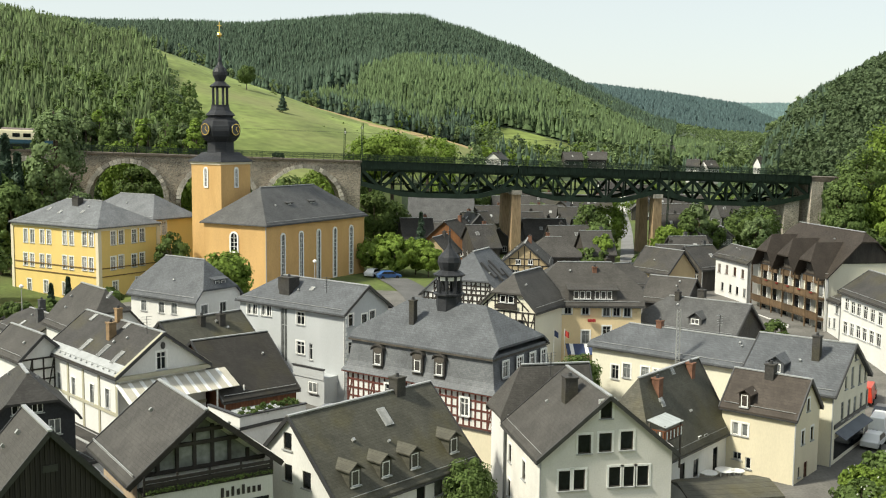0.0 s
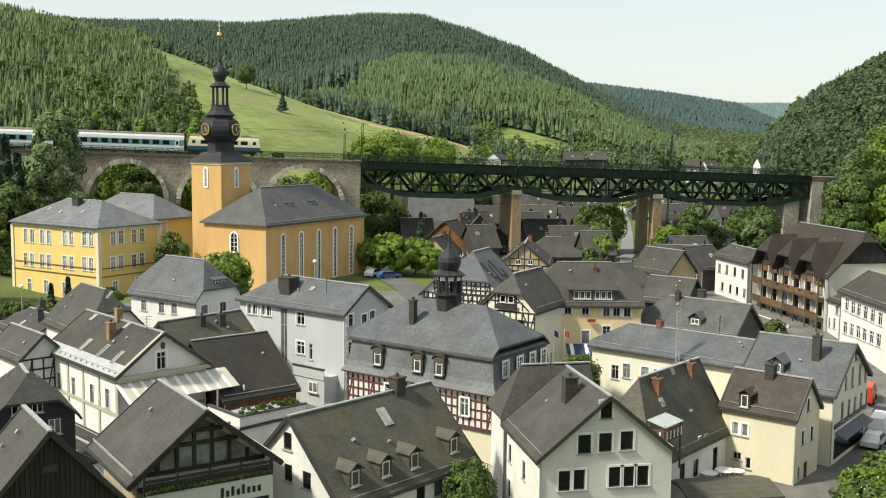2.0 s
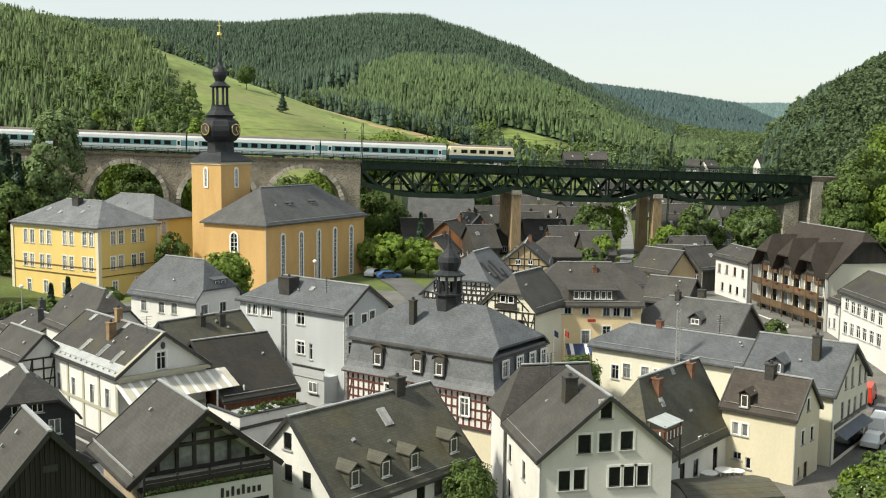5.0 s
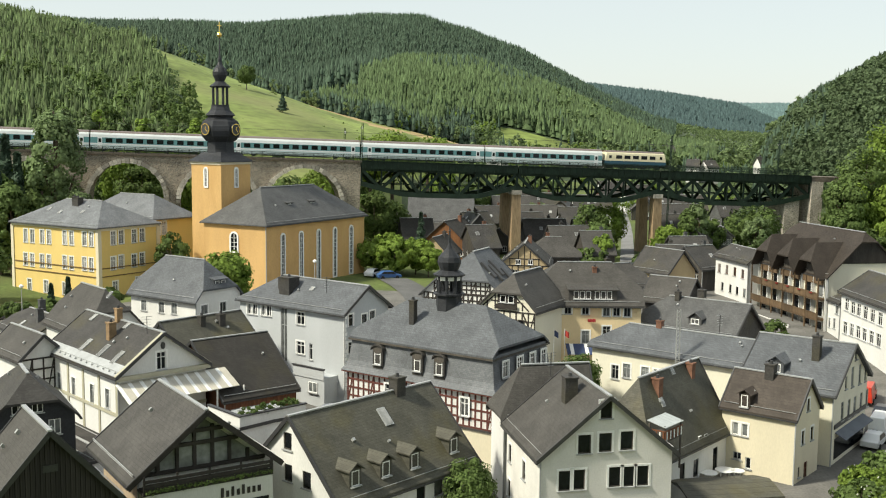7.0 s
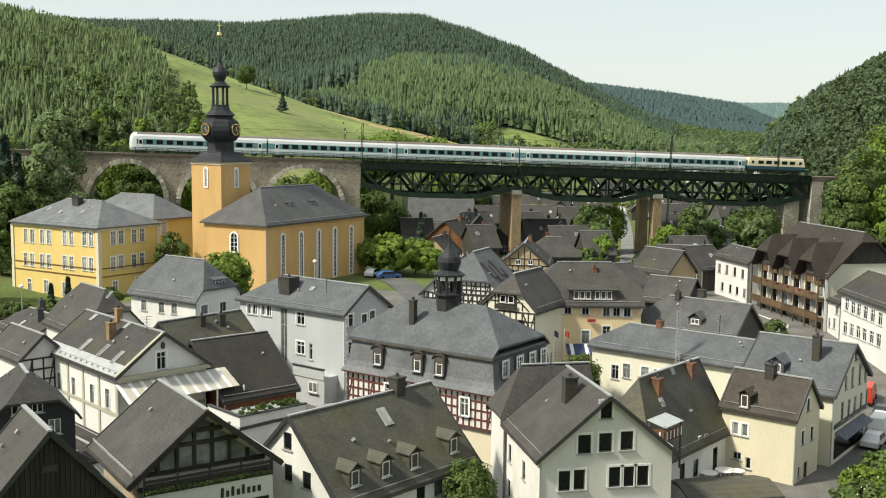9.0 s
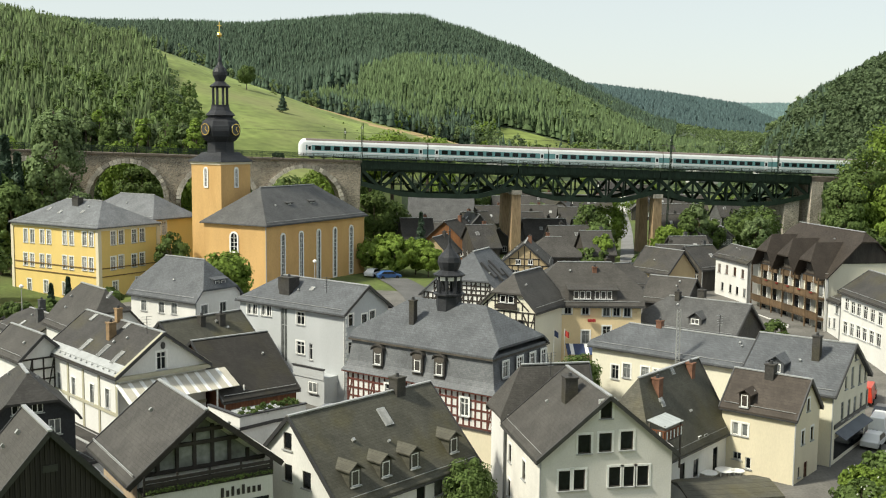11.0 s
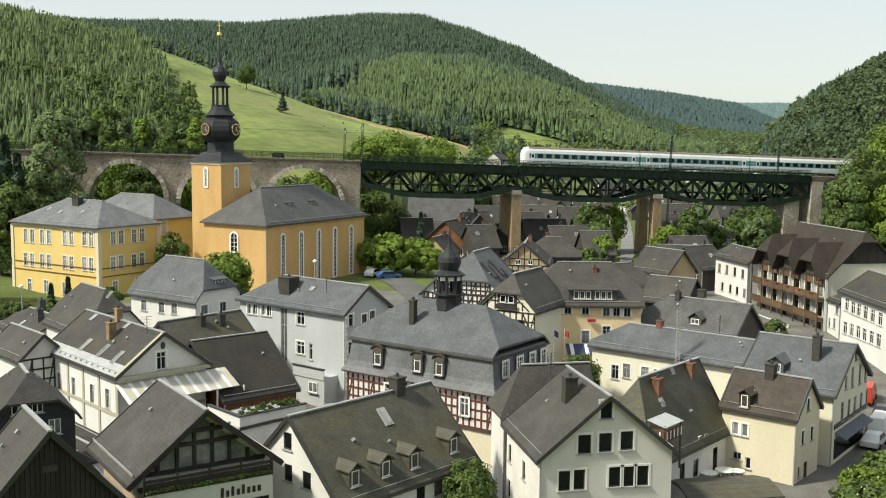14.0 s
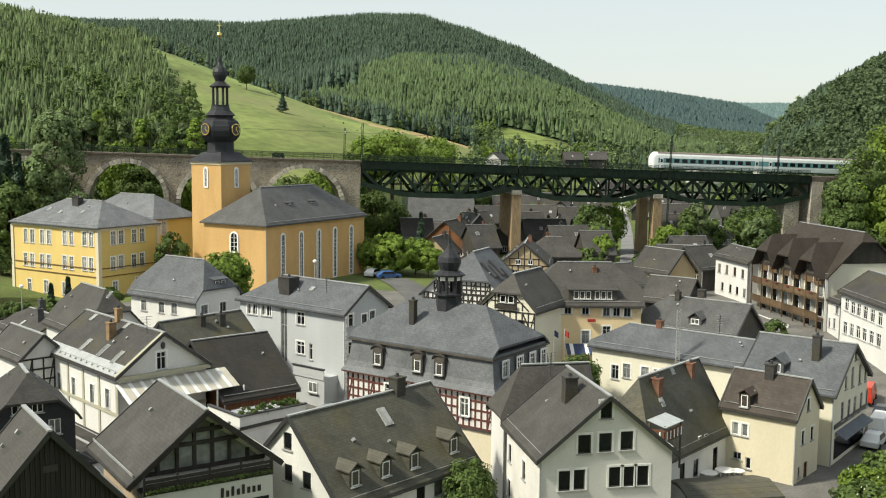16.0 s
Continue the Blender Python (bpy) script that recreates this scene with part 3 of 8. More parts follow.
def coach(rear_cab=False):
    top = thing("passenger_coach", Matrix(), "white and mint-green railway coach with dark windows and a teal band", "railway coach", "coaches of the train")
    h = 13.05
    back = -h + (1.0 if rear_cab else 0)
    sides = [(1.36, 0.5), (1.41, 0.75), (1.41, 1.6)]
    part("lower_side", ring_body(bmesh.new(), back, h, sides), COACH_MINT, top)
    part("window_band", ring_body(bmesh.new(), back, h, [(1.41, 1.6), (1.405, 2.7)]), COACH_BAND, top)
    part("upper_side", ring_body(bmesh.new(), back, h, [(1.405, 2.7), (1.36, 3.25), (1.2, 3.6)]), COACH_WHITE, top)
    part("roof", ring_body(bmesh.new(), back, h, [(1.2, 3.6), (0.9, 3.86), (0.4, 4.02), (0.1, 4.05)]), ROOF_GREY, top)
    part("waist_stripe", boxes((back, h, -1.425, -1.41, 1.35, 1.6), (back, h, 1.41, 1.425, 1.35, 1.6)), COACH_WHITE, top)
    win = bpy.data.meshes.new("window")
    bm = boxes((-0.62, 0.62, -0.02, 0.02, 0, 0.82))
    bm.to_mesh(win), bm.free()
    win.materials.append(GLASS)
    for i in range(11):
        for y in (-1.42, 1.42):
            link("window", win, top, "", pose(-9.6 + i * 1.92, y, 1.76))
    door = bpy.data.meshes.new("door")
    bm = boxes((-0.42, 0.42, -0.03, 0.03, 0.62, 2.7))
    bm.to_mesh(door), bm.free()
    door.materials.append(COACH_WHITE)
    dwin = bpy.data.meshes.new("door_window")
    bm = boxes((-0.25, 0.25, -0.045, 0.045, 1.75, 2.5))
    bm.to_mesh(dwin), bm.free()
    dwin.materials.append(GLASS)
    for x in (-11.3, 11.7):
        for y in (-1.41, 1.41):
            d = link("door", door, top, "", pose(x, y, 0))
            link("door_window", dwin, d)
    part("underframe", boxes((-6.4, 6.4, -1.1, 1.1, 0.28, 0.55), (-13.1, 13.1, -0.5, 0.5, 0.5, 0.9)), UNDER, top)
    part("gangway", boxes((h, h + 0.28, -0.8, 0.8, 0.95, 3.2)), UNDER, top)
    if not rear_cab:
        part("gangway", boxes((-h - 0.28, -h, -0.8, 0.8, 0.95, 3.2)), UNDER, top)
    bogie(top, -9.5), bogie(top, 9.5)
    if rear_cab:
        bm = bmesh.new()
        full = [(1.36, 0.5), (1.41, 0.75), (1.41, 1.6), (1.405, 2.7), (1.36, 3.25), (1.2, 3.6), (0.4, 4.02)]
        secs = [(back, full), (back - 0.7, [(w * 0.95, z if z < 3 else z - 0.12) for w, z in full]), (back - 1.15, [(w * 0.82, 0.6 + (z - 0.6) * 0.82) for w, z in full]), (back - 1.35, [(w * 0.6, 0.75 + (z - 0.6) * 0.62) for w, z in full])]
        loops = [[bm.verts.new((x, y, z)) for y, z in [(w, z) for w, z in r] + [(-w, z) for w, z in reversed(r)]] for x, r in secs]
        for a, b in zip(loops, loops[1:]):
            for i in range(len(a)):
                bm.faces.new((a[i], a[(i + 1) % len(a)], b[(i + 1) % len(a)], b[i]))
        bm.faces.new(loops[-1])
        bmesh.ops.recalc_face_normals(bm, faces=bm.faces)
        part("cab_nose", bm, COACH_WHITE, top, "rounded white driving cab nose", smooth=False)
        bm = bmesh.new()
        box(bm, -0.05, 0.05, -0.95, 0.95, 0, 0.75, pose(back - 1.08, 0, 2.3, 0, 24))
        part("windscreen", bm, GLASS, top)
        part("cab_window", boxes((back + 0.15, back + 0.85, -1.43, -1.4, 1.95, 2.65)), GLASS, top)
        part("headlight", boxes((back - 1.36, back - 1.25, -0.75, -0.5, 1.3, 1.5), (back - 1.36, back - 1.25, 0.5, 0.75, 1.3, 1.5)), GLASS_PALE, top)
    return top


def locomotive():
    top = thing("electric_locomotive", Matrix(), "cream and ocean-blue electric locomotive with dark side windows", "locomotive")
    h = 7.1
    part("lower_body", ring_body(bmesh.new(), -h, h, [(1.44, 0.85), (1.5, 1.0), (1.5, 1.75)]), LOCO_BLUE, top)
    bm = ring_body(bmesh.new(), -h, h, [(1.5, 1.75), (1.5, 2.6), (1.42, 3.35), (1.28, 3.55)])
    for v in bm.verts:
        if abs(v.co.x) > h - 0.1 and v.co.z > 2:
            v.co.x *= 1 - 0.055 * (v.co.z - 1.9) / 1.6
    part("upper_body", bm, LOCO_CREAM, top)
    part("roof", ring_body(bmesh.new(), -h + 0.5, h - 0.5, [(1.28, 3.55), (1.0, 3.8), (0.4, 3.92)]), ROOF_GREY, top)
    part("waist_line", boxes((-h, h, -1.515, -1.5, 1.72, 1.8)), LOCO_CREAM, top)
    win = bpy.data.meshes.new("side_window")
    bm = boxes((-0.68, 0.68, -0.02, 0.02, -0.02, 0.72))
    bm.to_mesh(win), bm.free()
    win.materials.append(GLASS)
    for x in (-3.9, -1.95, 0.0, 1.95, 3.9):
        link("side_window", win, top, "", pose(x, -1.5, 2.2))
        link("side_window", win, top, "", pose(x, 1.5, 2.2))
    for x in (-5.9, 5.9):
        part("cab_window", boxes((x - 0.3, x + 0.3, -1.52, -1.47, 2.25, 2.85), (x - 0.3, x + 0.3, 1.47, 1.52, 2.25, 2.85)), GLASS, top)
    for sgn in (-1, 1):
        part("windscreen", box(bmesh.new(), -0.03, 0.03, -1.15, 1.15, 0, 0.75, pose(sgn * (h - 0.16), 0, 2.3, 0, -sgn * 14)), GLASS, top)
        part("buffer_beam", boxes((sgn * (h + 0.25) - 0.25, sgn * (h + 0.25) + 0.25, -1.3, 1.3, 0.6, 1.1)), UNDER, top)
    part("underframe", boxes((-2, 2, -1.2, 1.2, 0.3, 0.85)), UNDER, top)
    bogie(top, -4.0, (-1.6, 1.6), 0.6), bogie(top, 4.0, (-1.6, 1.6), 0.6)
    bm = bmesh.new()
    box(bm, 3.2, 5.2, -0.6, 0.6, 3.9, 4.0)
    for y in (-0.45, 0.45):
        bar(bm, (4.2, y, 4.0), (5.3, y * 0.8, 4.75), 0.07)
        bar(bm, (5.3, y * 0.8, 4.75), (4.2, y * 0.8, 5.55), 0.06)
    box(bm, 4.1, 4.3, -0.95, 0.95, 5.53, 5.62)
    part("pantograph", bm, METAL_DARK, top)
    return top


# the front of the train along the line, second by second
TRAIN_AT = ((0.0, -9.6), (2.0, 25.3), (3.5, 52.0), (7.0, 113.0), (9.0, 147.0), (12.5, 203.9), (14.5, 234.8), (16.0, 256.8))
LOCO_LENGTH, COACH_LENGTH = 15.2, 26.4


def catenary_mast(s, h=7.5, near=True, foot=0.0):
    y = NEAR - 0.4 if near else FAR + 0.3
    top = thing("catenary_mast", TRACK @ pose(s, y, -1.2), "slim dark green lattice overhead-line mast", "overhead line mast", "masts along the railway")
    bm = bmesh.new()
    for dx in (-0.14, 0.14):
        for dy in (-0.14, 0.14):
            box(bm, dx - 0.035, dx + 0.035, dy - 0.035, dy + 0.035, -foot, h + 1.2)
    for i in range(int(h / 0.6)):
        bar(bm, (-0.14, -0.14, i * 0.6), (0.14, -0.14, i * 0.6 + 0.6), 0.04)
    part("lattice_post", bm, STEEL, top)
    sg = 1 if near else -1
    bm = bmesh.new()
    bar(bm, (0, 0, h - 0.3), (0, sg * 2.8, h + 0.2), 0.07)
    bar(bm, (0, 0, h + 0.9), (0, sg * 2.8, h + 0.2), 0.05)
    part("bracket_arm", bm, STEEL, top)
    part("insulator", lathe(bmesh.new(), [(0.07, 0), (0.12, 0.12), (0.07, 0.24), (0.12, 0.36), (0.07, 0.48)], 8, 0, pose(0, sg * 0.4, h)), PAINT_WHITE, top)


for s, foot in ((-40, 0), (44.6, 0), (111.4, 11.0), (137.0, 0)):
    catenary_mast(s, 7.5, True, foot)
for s in (42.4,):
    catenary_mast(s, 6.5, False)


def contact_wires():
    top = thing("overhead_wire", TRACK, "thin dark overhead contact wires above the track", "overhead wire")
    for y in (1.45, -1.9):
        part("contact_wire", boxes((-120, 300, y - 0.015, y + 0.015, 5.48, 5.51)), METAL_DARK, top)


contact_wires()
train = [(locomotive(), -LOCO_LENGTH / 2)]
first = coach()
train.append((first, -LOCO_LENGTH - COACH_LENGTH / 2))
for i in range(1, 4):
    train.append((copy_thing(first, Matrix()), -LOCO_LENGTH - COACH_LENGTH * (i + 0.5)))
train.append((coach(True), -LOCO_LENGTH - COACH_LENGTH * 4.5))


def motions():
    for ob, back in train:
        rows = [(t, TRACK @ pose(s + back, 1.45, 0)) for t, s in TRAIN_AT]
        walk(ob, rows)


# ---- houses ----
_shared = {}


def shared(key, build, material):
    if key not in _shared:
        bm = build()
        me = bpy.data.meshes.new(key[0])
        bm.normal_update()
        bm.to_mesh(me), bm.free()
        me.materials.append(material)
        _shared[key] = me
    return _shared[key]


def grille(xs, zs, y0, y1):
    """A flat frame of bars: every second interval of xs and zs is a bar, the rest is clear."""
    bm = bmesh.new()
    grid = [[[bm.verts.new((x, y, z)) for z in zs] for x in xs] for y in (y0, y1)]
    n, k = len(xs) - 1, len(zs) - 1

    def filled(i, j):
        return 0 <= i < n and 0 <= j < k and (i % 2 == 0 or j % 2 == 0)
    for i in range(n):
        for j in range(k):
            if not filled(i, j):
                continue
            f, g = grid
            bm.faces.new((f[i][j], f[i + 1][j], f[i + 1][j + 1], f[i][j + 1]))
            bm.faces.new((g[i][j + 1], g[i + 1][j + 1], g[i + 1][j], g[i][j]))
            for di, dj, p, q in ((0, -1, (i, j), (i + 1, j)), (1, 0, (i + 1, j), (i + 1, j + 1)), (0, 1, (i + 1, j + 1), (i, j + 1)), (-1, 0, (i, j + 1), (i, j))):
                if not filled(i + di, j + dj):
                    bm.faces.new((f[q[0]][q[1]], f[p[0]][p[1]], g[p[0]][p[1]], g[q[0]][q[1]]))
    return bm


def window_meshes(w, h, style):
    """Frame (lying in the wall's opening) and panes of a window, facing -y, centred on its sill."""
    def frame_bm():
        e = 0.07
        xs, zs = [-w / 2, -w / 2 + e], [0, e]
        if w > 0.7 and style != "dark":
            xs += [-0.04, 0.04]
        if style == "church":
            zs += [v for k in range(1, int(h / 0.6)) for v in (k * 0.6, k * 0.6 + 0.05)]
        elif h > 1.2 and style not in ("plain", "dark"):
            zs += [h * 0.68, h * 0.68 + 0.06]
        return grille(xs + [w / 2 - e, w / 2], zs + [h - e, h], 0.06, 0.14)

    def trim_bm():
        bm = bmesh.new()
        e = 0.16
        box(bm, -w / 2 - e, -w / 2, -0.03, 0.02, -0.02, h + e), box(bm, w / 2, w / 2 + e, -0.03, 0.02, -0.02, h + e)
        box(bm, -w / 2, w / 2, -0.03, 0.02, h, h + e)
        return bm
    return frame_bm, trim_bm


def put_window(parent, m, w, h, style="white"):
    """style: the colour of the frame; a trailing + adds a painted surround."""
    trim = style.endswith("+")
    style = style.rstrip("+")
    fm = {"white": PAINT_WHITE, "dark": WOOD_DARK, "grey": PAINT_GREY, "church": PAINT_WHITE, "plain": PAINT_WHITE, "brown": WOOD_BROWN, "pale": PAINT_WHITE}[style]
    w, h = round(w * 20) / 20, round(h * 20) / 20
    f, t = window_meshes(w, h, style)
    win = link("window", shared(("window_frame", w, h, style), f, fm), parent, "", m)
    glass = GLASS_PALE if random.random() < (0.15 if style == "dark" else 0.25) else GLASS
    if style == "pale":
        glass = GLASS_CURTAIN if random.random() < 0.6 else GLASS_PALE
    link("pane", shared(("pane", w, h, glass.name), lambda: boxes((-w / 2 + 0.05, w / 2 - 0.05, 0.1, 0.12, 0.05, h - 0.05)), glass), win)
    link("sill", shared(("sill", w), lambda: boxes((-w / 2 - 0.12, w / 2 + 0.12, -0.12, 0.06, -0.08, 0.0)), PAINT_GREY), win)
    if trim:
        link("surround", shared(("surround", w, h), t, PAINT_WHITE), win)
    return win


def facade(bm, m, width, z0, z1, wins, cuts=()):
    """A wall sheet in the plane y=0 (outside towards -y), x from 0 to width, with openings 0.16 deep; cuts: planes that clip it."""
    b = bmesh.new()
    holes = [(d - w / 2, d + w / 2, z, z + h) for d, z, w, h, *_ in wins]
    xs = sorted({0.0, width, *[v for o in holes for v in o[:2]]})
    zs = sorted({z0, z1, *[v for o in holes for v in o[2:]]})
    xs, zs = [x for x in xs if 0 <= x <= width], [z for z in zs if z0 <= z <= z1]
    cache = {}

    def vert(x, y, z):
        key = (round(x, 4), y, round(z, 4))
        if key not in cache:
            cache[key] = b.verts.new(key)
        return cache[key]
    for xa, xb in zip(xs, xs[1:]):
        for za, zb in zip(zs, zs[1:]):
            if xb - xa < 1e-4 or zb - za < 1e-4:
                continue
            cx, cz = (xa + xb) / 2, (za + zb) / 2
            if any(o[0] < cx < o[1] and o[2] < cz < o[3] for o in holes):
                continue
            b.faces.new((vert(xa, 0, za), vert(xb, 0, za), vert(xb, 0, zb), vert(xa, 0, zb)))
    for a, c, za, zb in holes:
        for p, q in (((a, za), (a, zb)), ((a, zb), (c, zb)), ((c, zb), (c, za)), ((c, za), (a, za))):
            vs = [b.verts.new((p[0], 0, p[1])), b.verts.new((q[0], 0, q[1])), b.verts.new((q[0], 0.16, q[1])), b.verts.new((p[0], 0.16, p[1]))]
            b.faces.new(vs)
    for co, no in cuts:
        bmesh.ops.bisect_plane(b, geom=b.verts[:] + b.edges[:] + b.faces[:], plane_co=co, plane_no=no, clear_outer=True)
    me = bpy.data.meshes.new("tmp")
    b.to_mesh(me), b.free()
    me.transform(m)
    bm.from_mesh(me)
    bpy.data.meshes.remove(me)


def roof_shape(la, lb, rise, k0, k1):
    """Top faces of a roof with its ridge along x: half length la, half width lb; k0, k1: share of each end that is hipped."""
    def inset(k):
        return min(la * 0.95, k * lb)
    x0, x1 = -la + inset(k0), la - inset(k1)
    e = {}
    for s, k in ((-1, k0), (1, k1)):
        e[s] = ((s * la, -lb, 0), (s * la, -lb * k, rise * (1 - k)), (s * la, lb * k, rise * (1 - k)), (s * la, lb, 0))
    p, q = (x0, 0, rise), (x1, 0, rise)
    front = [e[-1][0], e[1][0], e[1][1], q, p, e[-1][1]]
    back = [e[1][3], e[-1][3], e[-1][2], p, q, e[1][2]]
    faces = [front, back]
    if k0:
        faces.append([e[-1][2], e[-1][1], p])
    if k1:
        faces.append([e[1][1], e[1][2], q])
    return faces, p, q, e


def chimney(parent, x, y, z, h=1.6, w=0.6, material=None, d=None):
    d = d or w
    c = part("chimney", boxes((x - w / 2, x + w / 2, y - d / 2, y + d / 2, z - 1.2, z + h), (x - w / 2 - 0.06, x + w / 2 + 0.06, y - d / 2 - 0.06, y + d / 2 + 0.06, z + h, z + h + 0.12)), material or SLATE_DARK, parent)
    part("chimney_pot", lathe(bmesh.new(), [(0.16, z + h + 0.12), (0.12, z + h + 0.4)], 8, 0, pose(x, y, 0)), METAL_DARK, c)


def house(name, label, c, yaw, a, b, zg, ze, rise, ridge="b", ends=(0, 0), wall=None, roof=None, F=(), R=(), over=0.4, chimneys=(), skylights=(), dormers=(), cap=True, group="houses of the town", category="house", gable=None, slab=0.2, gutter=True):
    """A house whose eaves measure a by b; the near corner lies at (-a/2, -b/2). F: windows of the wall along y at x=-a/2, R: of the wall along x at y=-b/2,
    each (distance from the near corner, height of sill, width, height, style). ends: share hipped at the near and far end of the ridge."""
    wall, roof = wall or WALL_WHITE, roof or SLATE_DARK
    top = thing(name, pose(c[0], c[1], 0, 0, 0, yaw), label, category, group)
    wa, wb = a / 2 - over, b / 2 - over
    if ridge == "b":
        turn, la, lb = Matrix.Rotation(math.pi / 2, 4, "Z"), b / 2, a / 2
    else:
        turn, la, lb = Matrix(), a / 2, b / 2
    pitch = rise / lb
    bm = bmesh.new()
    mF = pose(-wa, wb, 0, 0, 0, -90)   # x runs from the far corner to the near one
    mR = pose(-wa, -wb, 0)
    mL = pose(wa, -wb, 0, 0, 0, 90)
    mB = pose(wa, wb, 0, 0, 0, 180)
    Fw = [(2 * wb - (w[0] - over), *w[1:]) for w in F]
    Rw = [(w[0] - over, *w[1:]) for w in R]
    ewz = ze + over * pitch - slab * 0.5
    full = ze + rise - slab * 0.4
    for m, width, wins, is_gable, k in ((mF, 2 * wb, Fw, ridge == "a", ends[0]), (mR, 2 * wa, Rw, ridge == "b", ends[0]), (mL, 2 * wb, (), ridge == "a", ends[1]), (mB, 2 * wa, (), ridge == "b", ends[1])):
        if is_gable and k < 1:
            n1, n2 = Vector((-pitch, 0, 1)), Vector((pitch, 0, 1))
            topz = ze + rise * (1 - k) - slab * 0.4
            cuts = [((0, 0, ewz), n1), ((width, 0, ewz), n2)]
            facade(bm, m, width, zg - 1.5, min(full, topz), wins, cuts)
        else:
            facade(bm, m, width, zg - 1.5, ewz - 0.05, wins)
    part("wall", bm, wall, top)
    faces, p, q, e = roof_shape(la, lb, rise, *ends)
    up = turn.copy()
    up.translation = (0, 0, ze)
    r = part("roof", solid(bmesh.new(), faces, slab), roof, top, "", up)
    if cap:
        bm = bmesh.new()
        bar(bm, (p[0], 0, rise + 0.02), (q[0], 0, rise + 0.02), 0.26, 0.1)
        part("ridge_cap", bm, METAL_PALE if cap is True else cap, r)
    if gutter:
        for s in (-1, 1):
            part("gutter", boxes((-la, la, s * lb - 0.08, s * lb + 0.08, -slab - 0.06, -slab + 0.06)), METAL_DARK, r)
        part("downpipe", boxes((-wa - 0.1, -wa, -wb - 0.1, -wb, zg, ze - 0.2)), PAINT_GREY, top)
    roof_things(r, la, lb, rise, ends, c[1])
    for d, z, w, h, *st in F:
        put_window(top, pose(-wa, -b / 2 + d, z, 0, 0, -90), w, h, st[0] if st else "white")
    for d, z, w, h, *st in R:
        put_window(top, pose(-a / 2 + d, -wb, z), w, h, st[0] if st else "white")

    def roof_z(x, y):
        across = abs(y) if ridge == "a" else abs(x)
        return ze + rise * (1 - across / lb)
    for ch in chimneys:
        x, y, h, w = ch[:4]
        chimney(top, x, y, roof_z(x, y), h, w, ch[4] if len(ch) > 4 else None)
    ang = math.degrees(math.atan(pitch))
    # faces of the slope: F slope for ridge b, R slope for ridge a
    for pos, high, w, h in skylights:
        if ridge == "b":
            m = pose(-lb + high, pos, roof_z(-lb + high, 0), 0, 0, -90) @ pose(0, 0, 0, ang)
        else:
            m = pose(pos, -lb + high, roof_z(0, -lb + high)) @ pose(0, 0, 0, ang)
        s = part("skylight", boxes((-w / 2, w / 2, 0, h, -0.02, 0.09)), METAL_PALE, top, "", m)
        part("skylight_pane", boxes((-w / 2 + 0.06, w / 2 - 0.06, 0.06, h - 0.06, 0.085, 0.1)), GLASS_CURTAIN, s)
    for pos, high, w, h, kind in dormers:
        if ridge == "b":
            m = pose(-lb + high, pos, roof_z(-lb + high, 0), 0, 0, -90)
        else:
            m = pose(pos, -lb + high, roof_z(0, -lb + high))
        dormer(top, m, w, h, kind, pitch, roof, wall)
    return top


def roof_things(r, la, lb, rise, ends, far):
    """Snow guards along the eaves, small vents on the slopes and boards along the verges of a roof with its ridge along x."""
    ang = math.degrees(math.atan2(rise, lb))
    slope = math.hypot(rise, lb)
    for s in (-1, 1):
        m = pose(0, s * lb, 0, 0, 0, 0 if s < 0 else 180) @ pose(0, 0, 0, ang)
        u = 0.55
        inset = max(ends) * lb * u / slope
        if far < 185:
            part("snow_guard", box(bmesh.new(), -la + inset + 0.3, la - inset - 0.3, u, u + 0.03, 0.07, 0.14, m), PAINT_GREY, r)
            for k in range(random.choice((1, 1, 2))):
                x, v = random.uniform(-0.6, 0.6) * la, random.uniform(0.4, 0.8) * slope
                w = random.uniform(0.07, 0.12)
                part("roof_vent", box(bmesh.new(), x - w, x + w, v, v + w * 2.2, 0, 0.22, m), METAL_PALE, r)
    for e, k in ((-1, ends[0]), (1, ends[1])):
        if k == 0 and far < 185:
            for s in (-1, 1):
                bm = bmesh.new()
                bar(bm, (e * (la - 0.02), s * lb, -0.1), (e * (la - 0.02), 0, rise - 0.1), 0.1, 0.28)
                part("verge_board", bm, METAL_DARK, r)


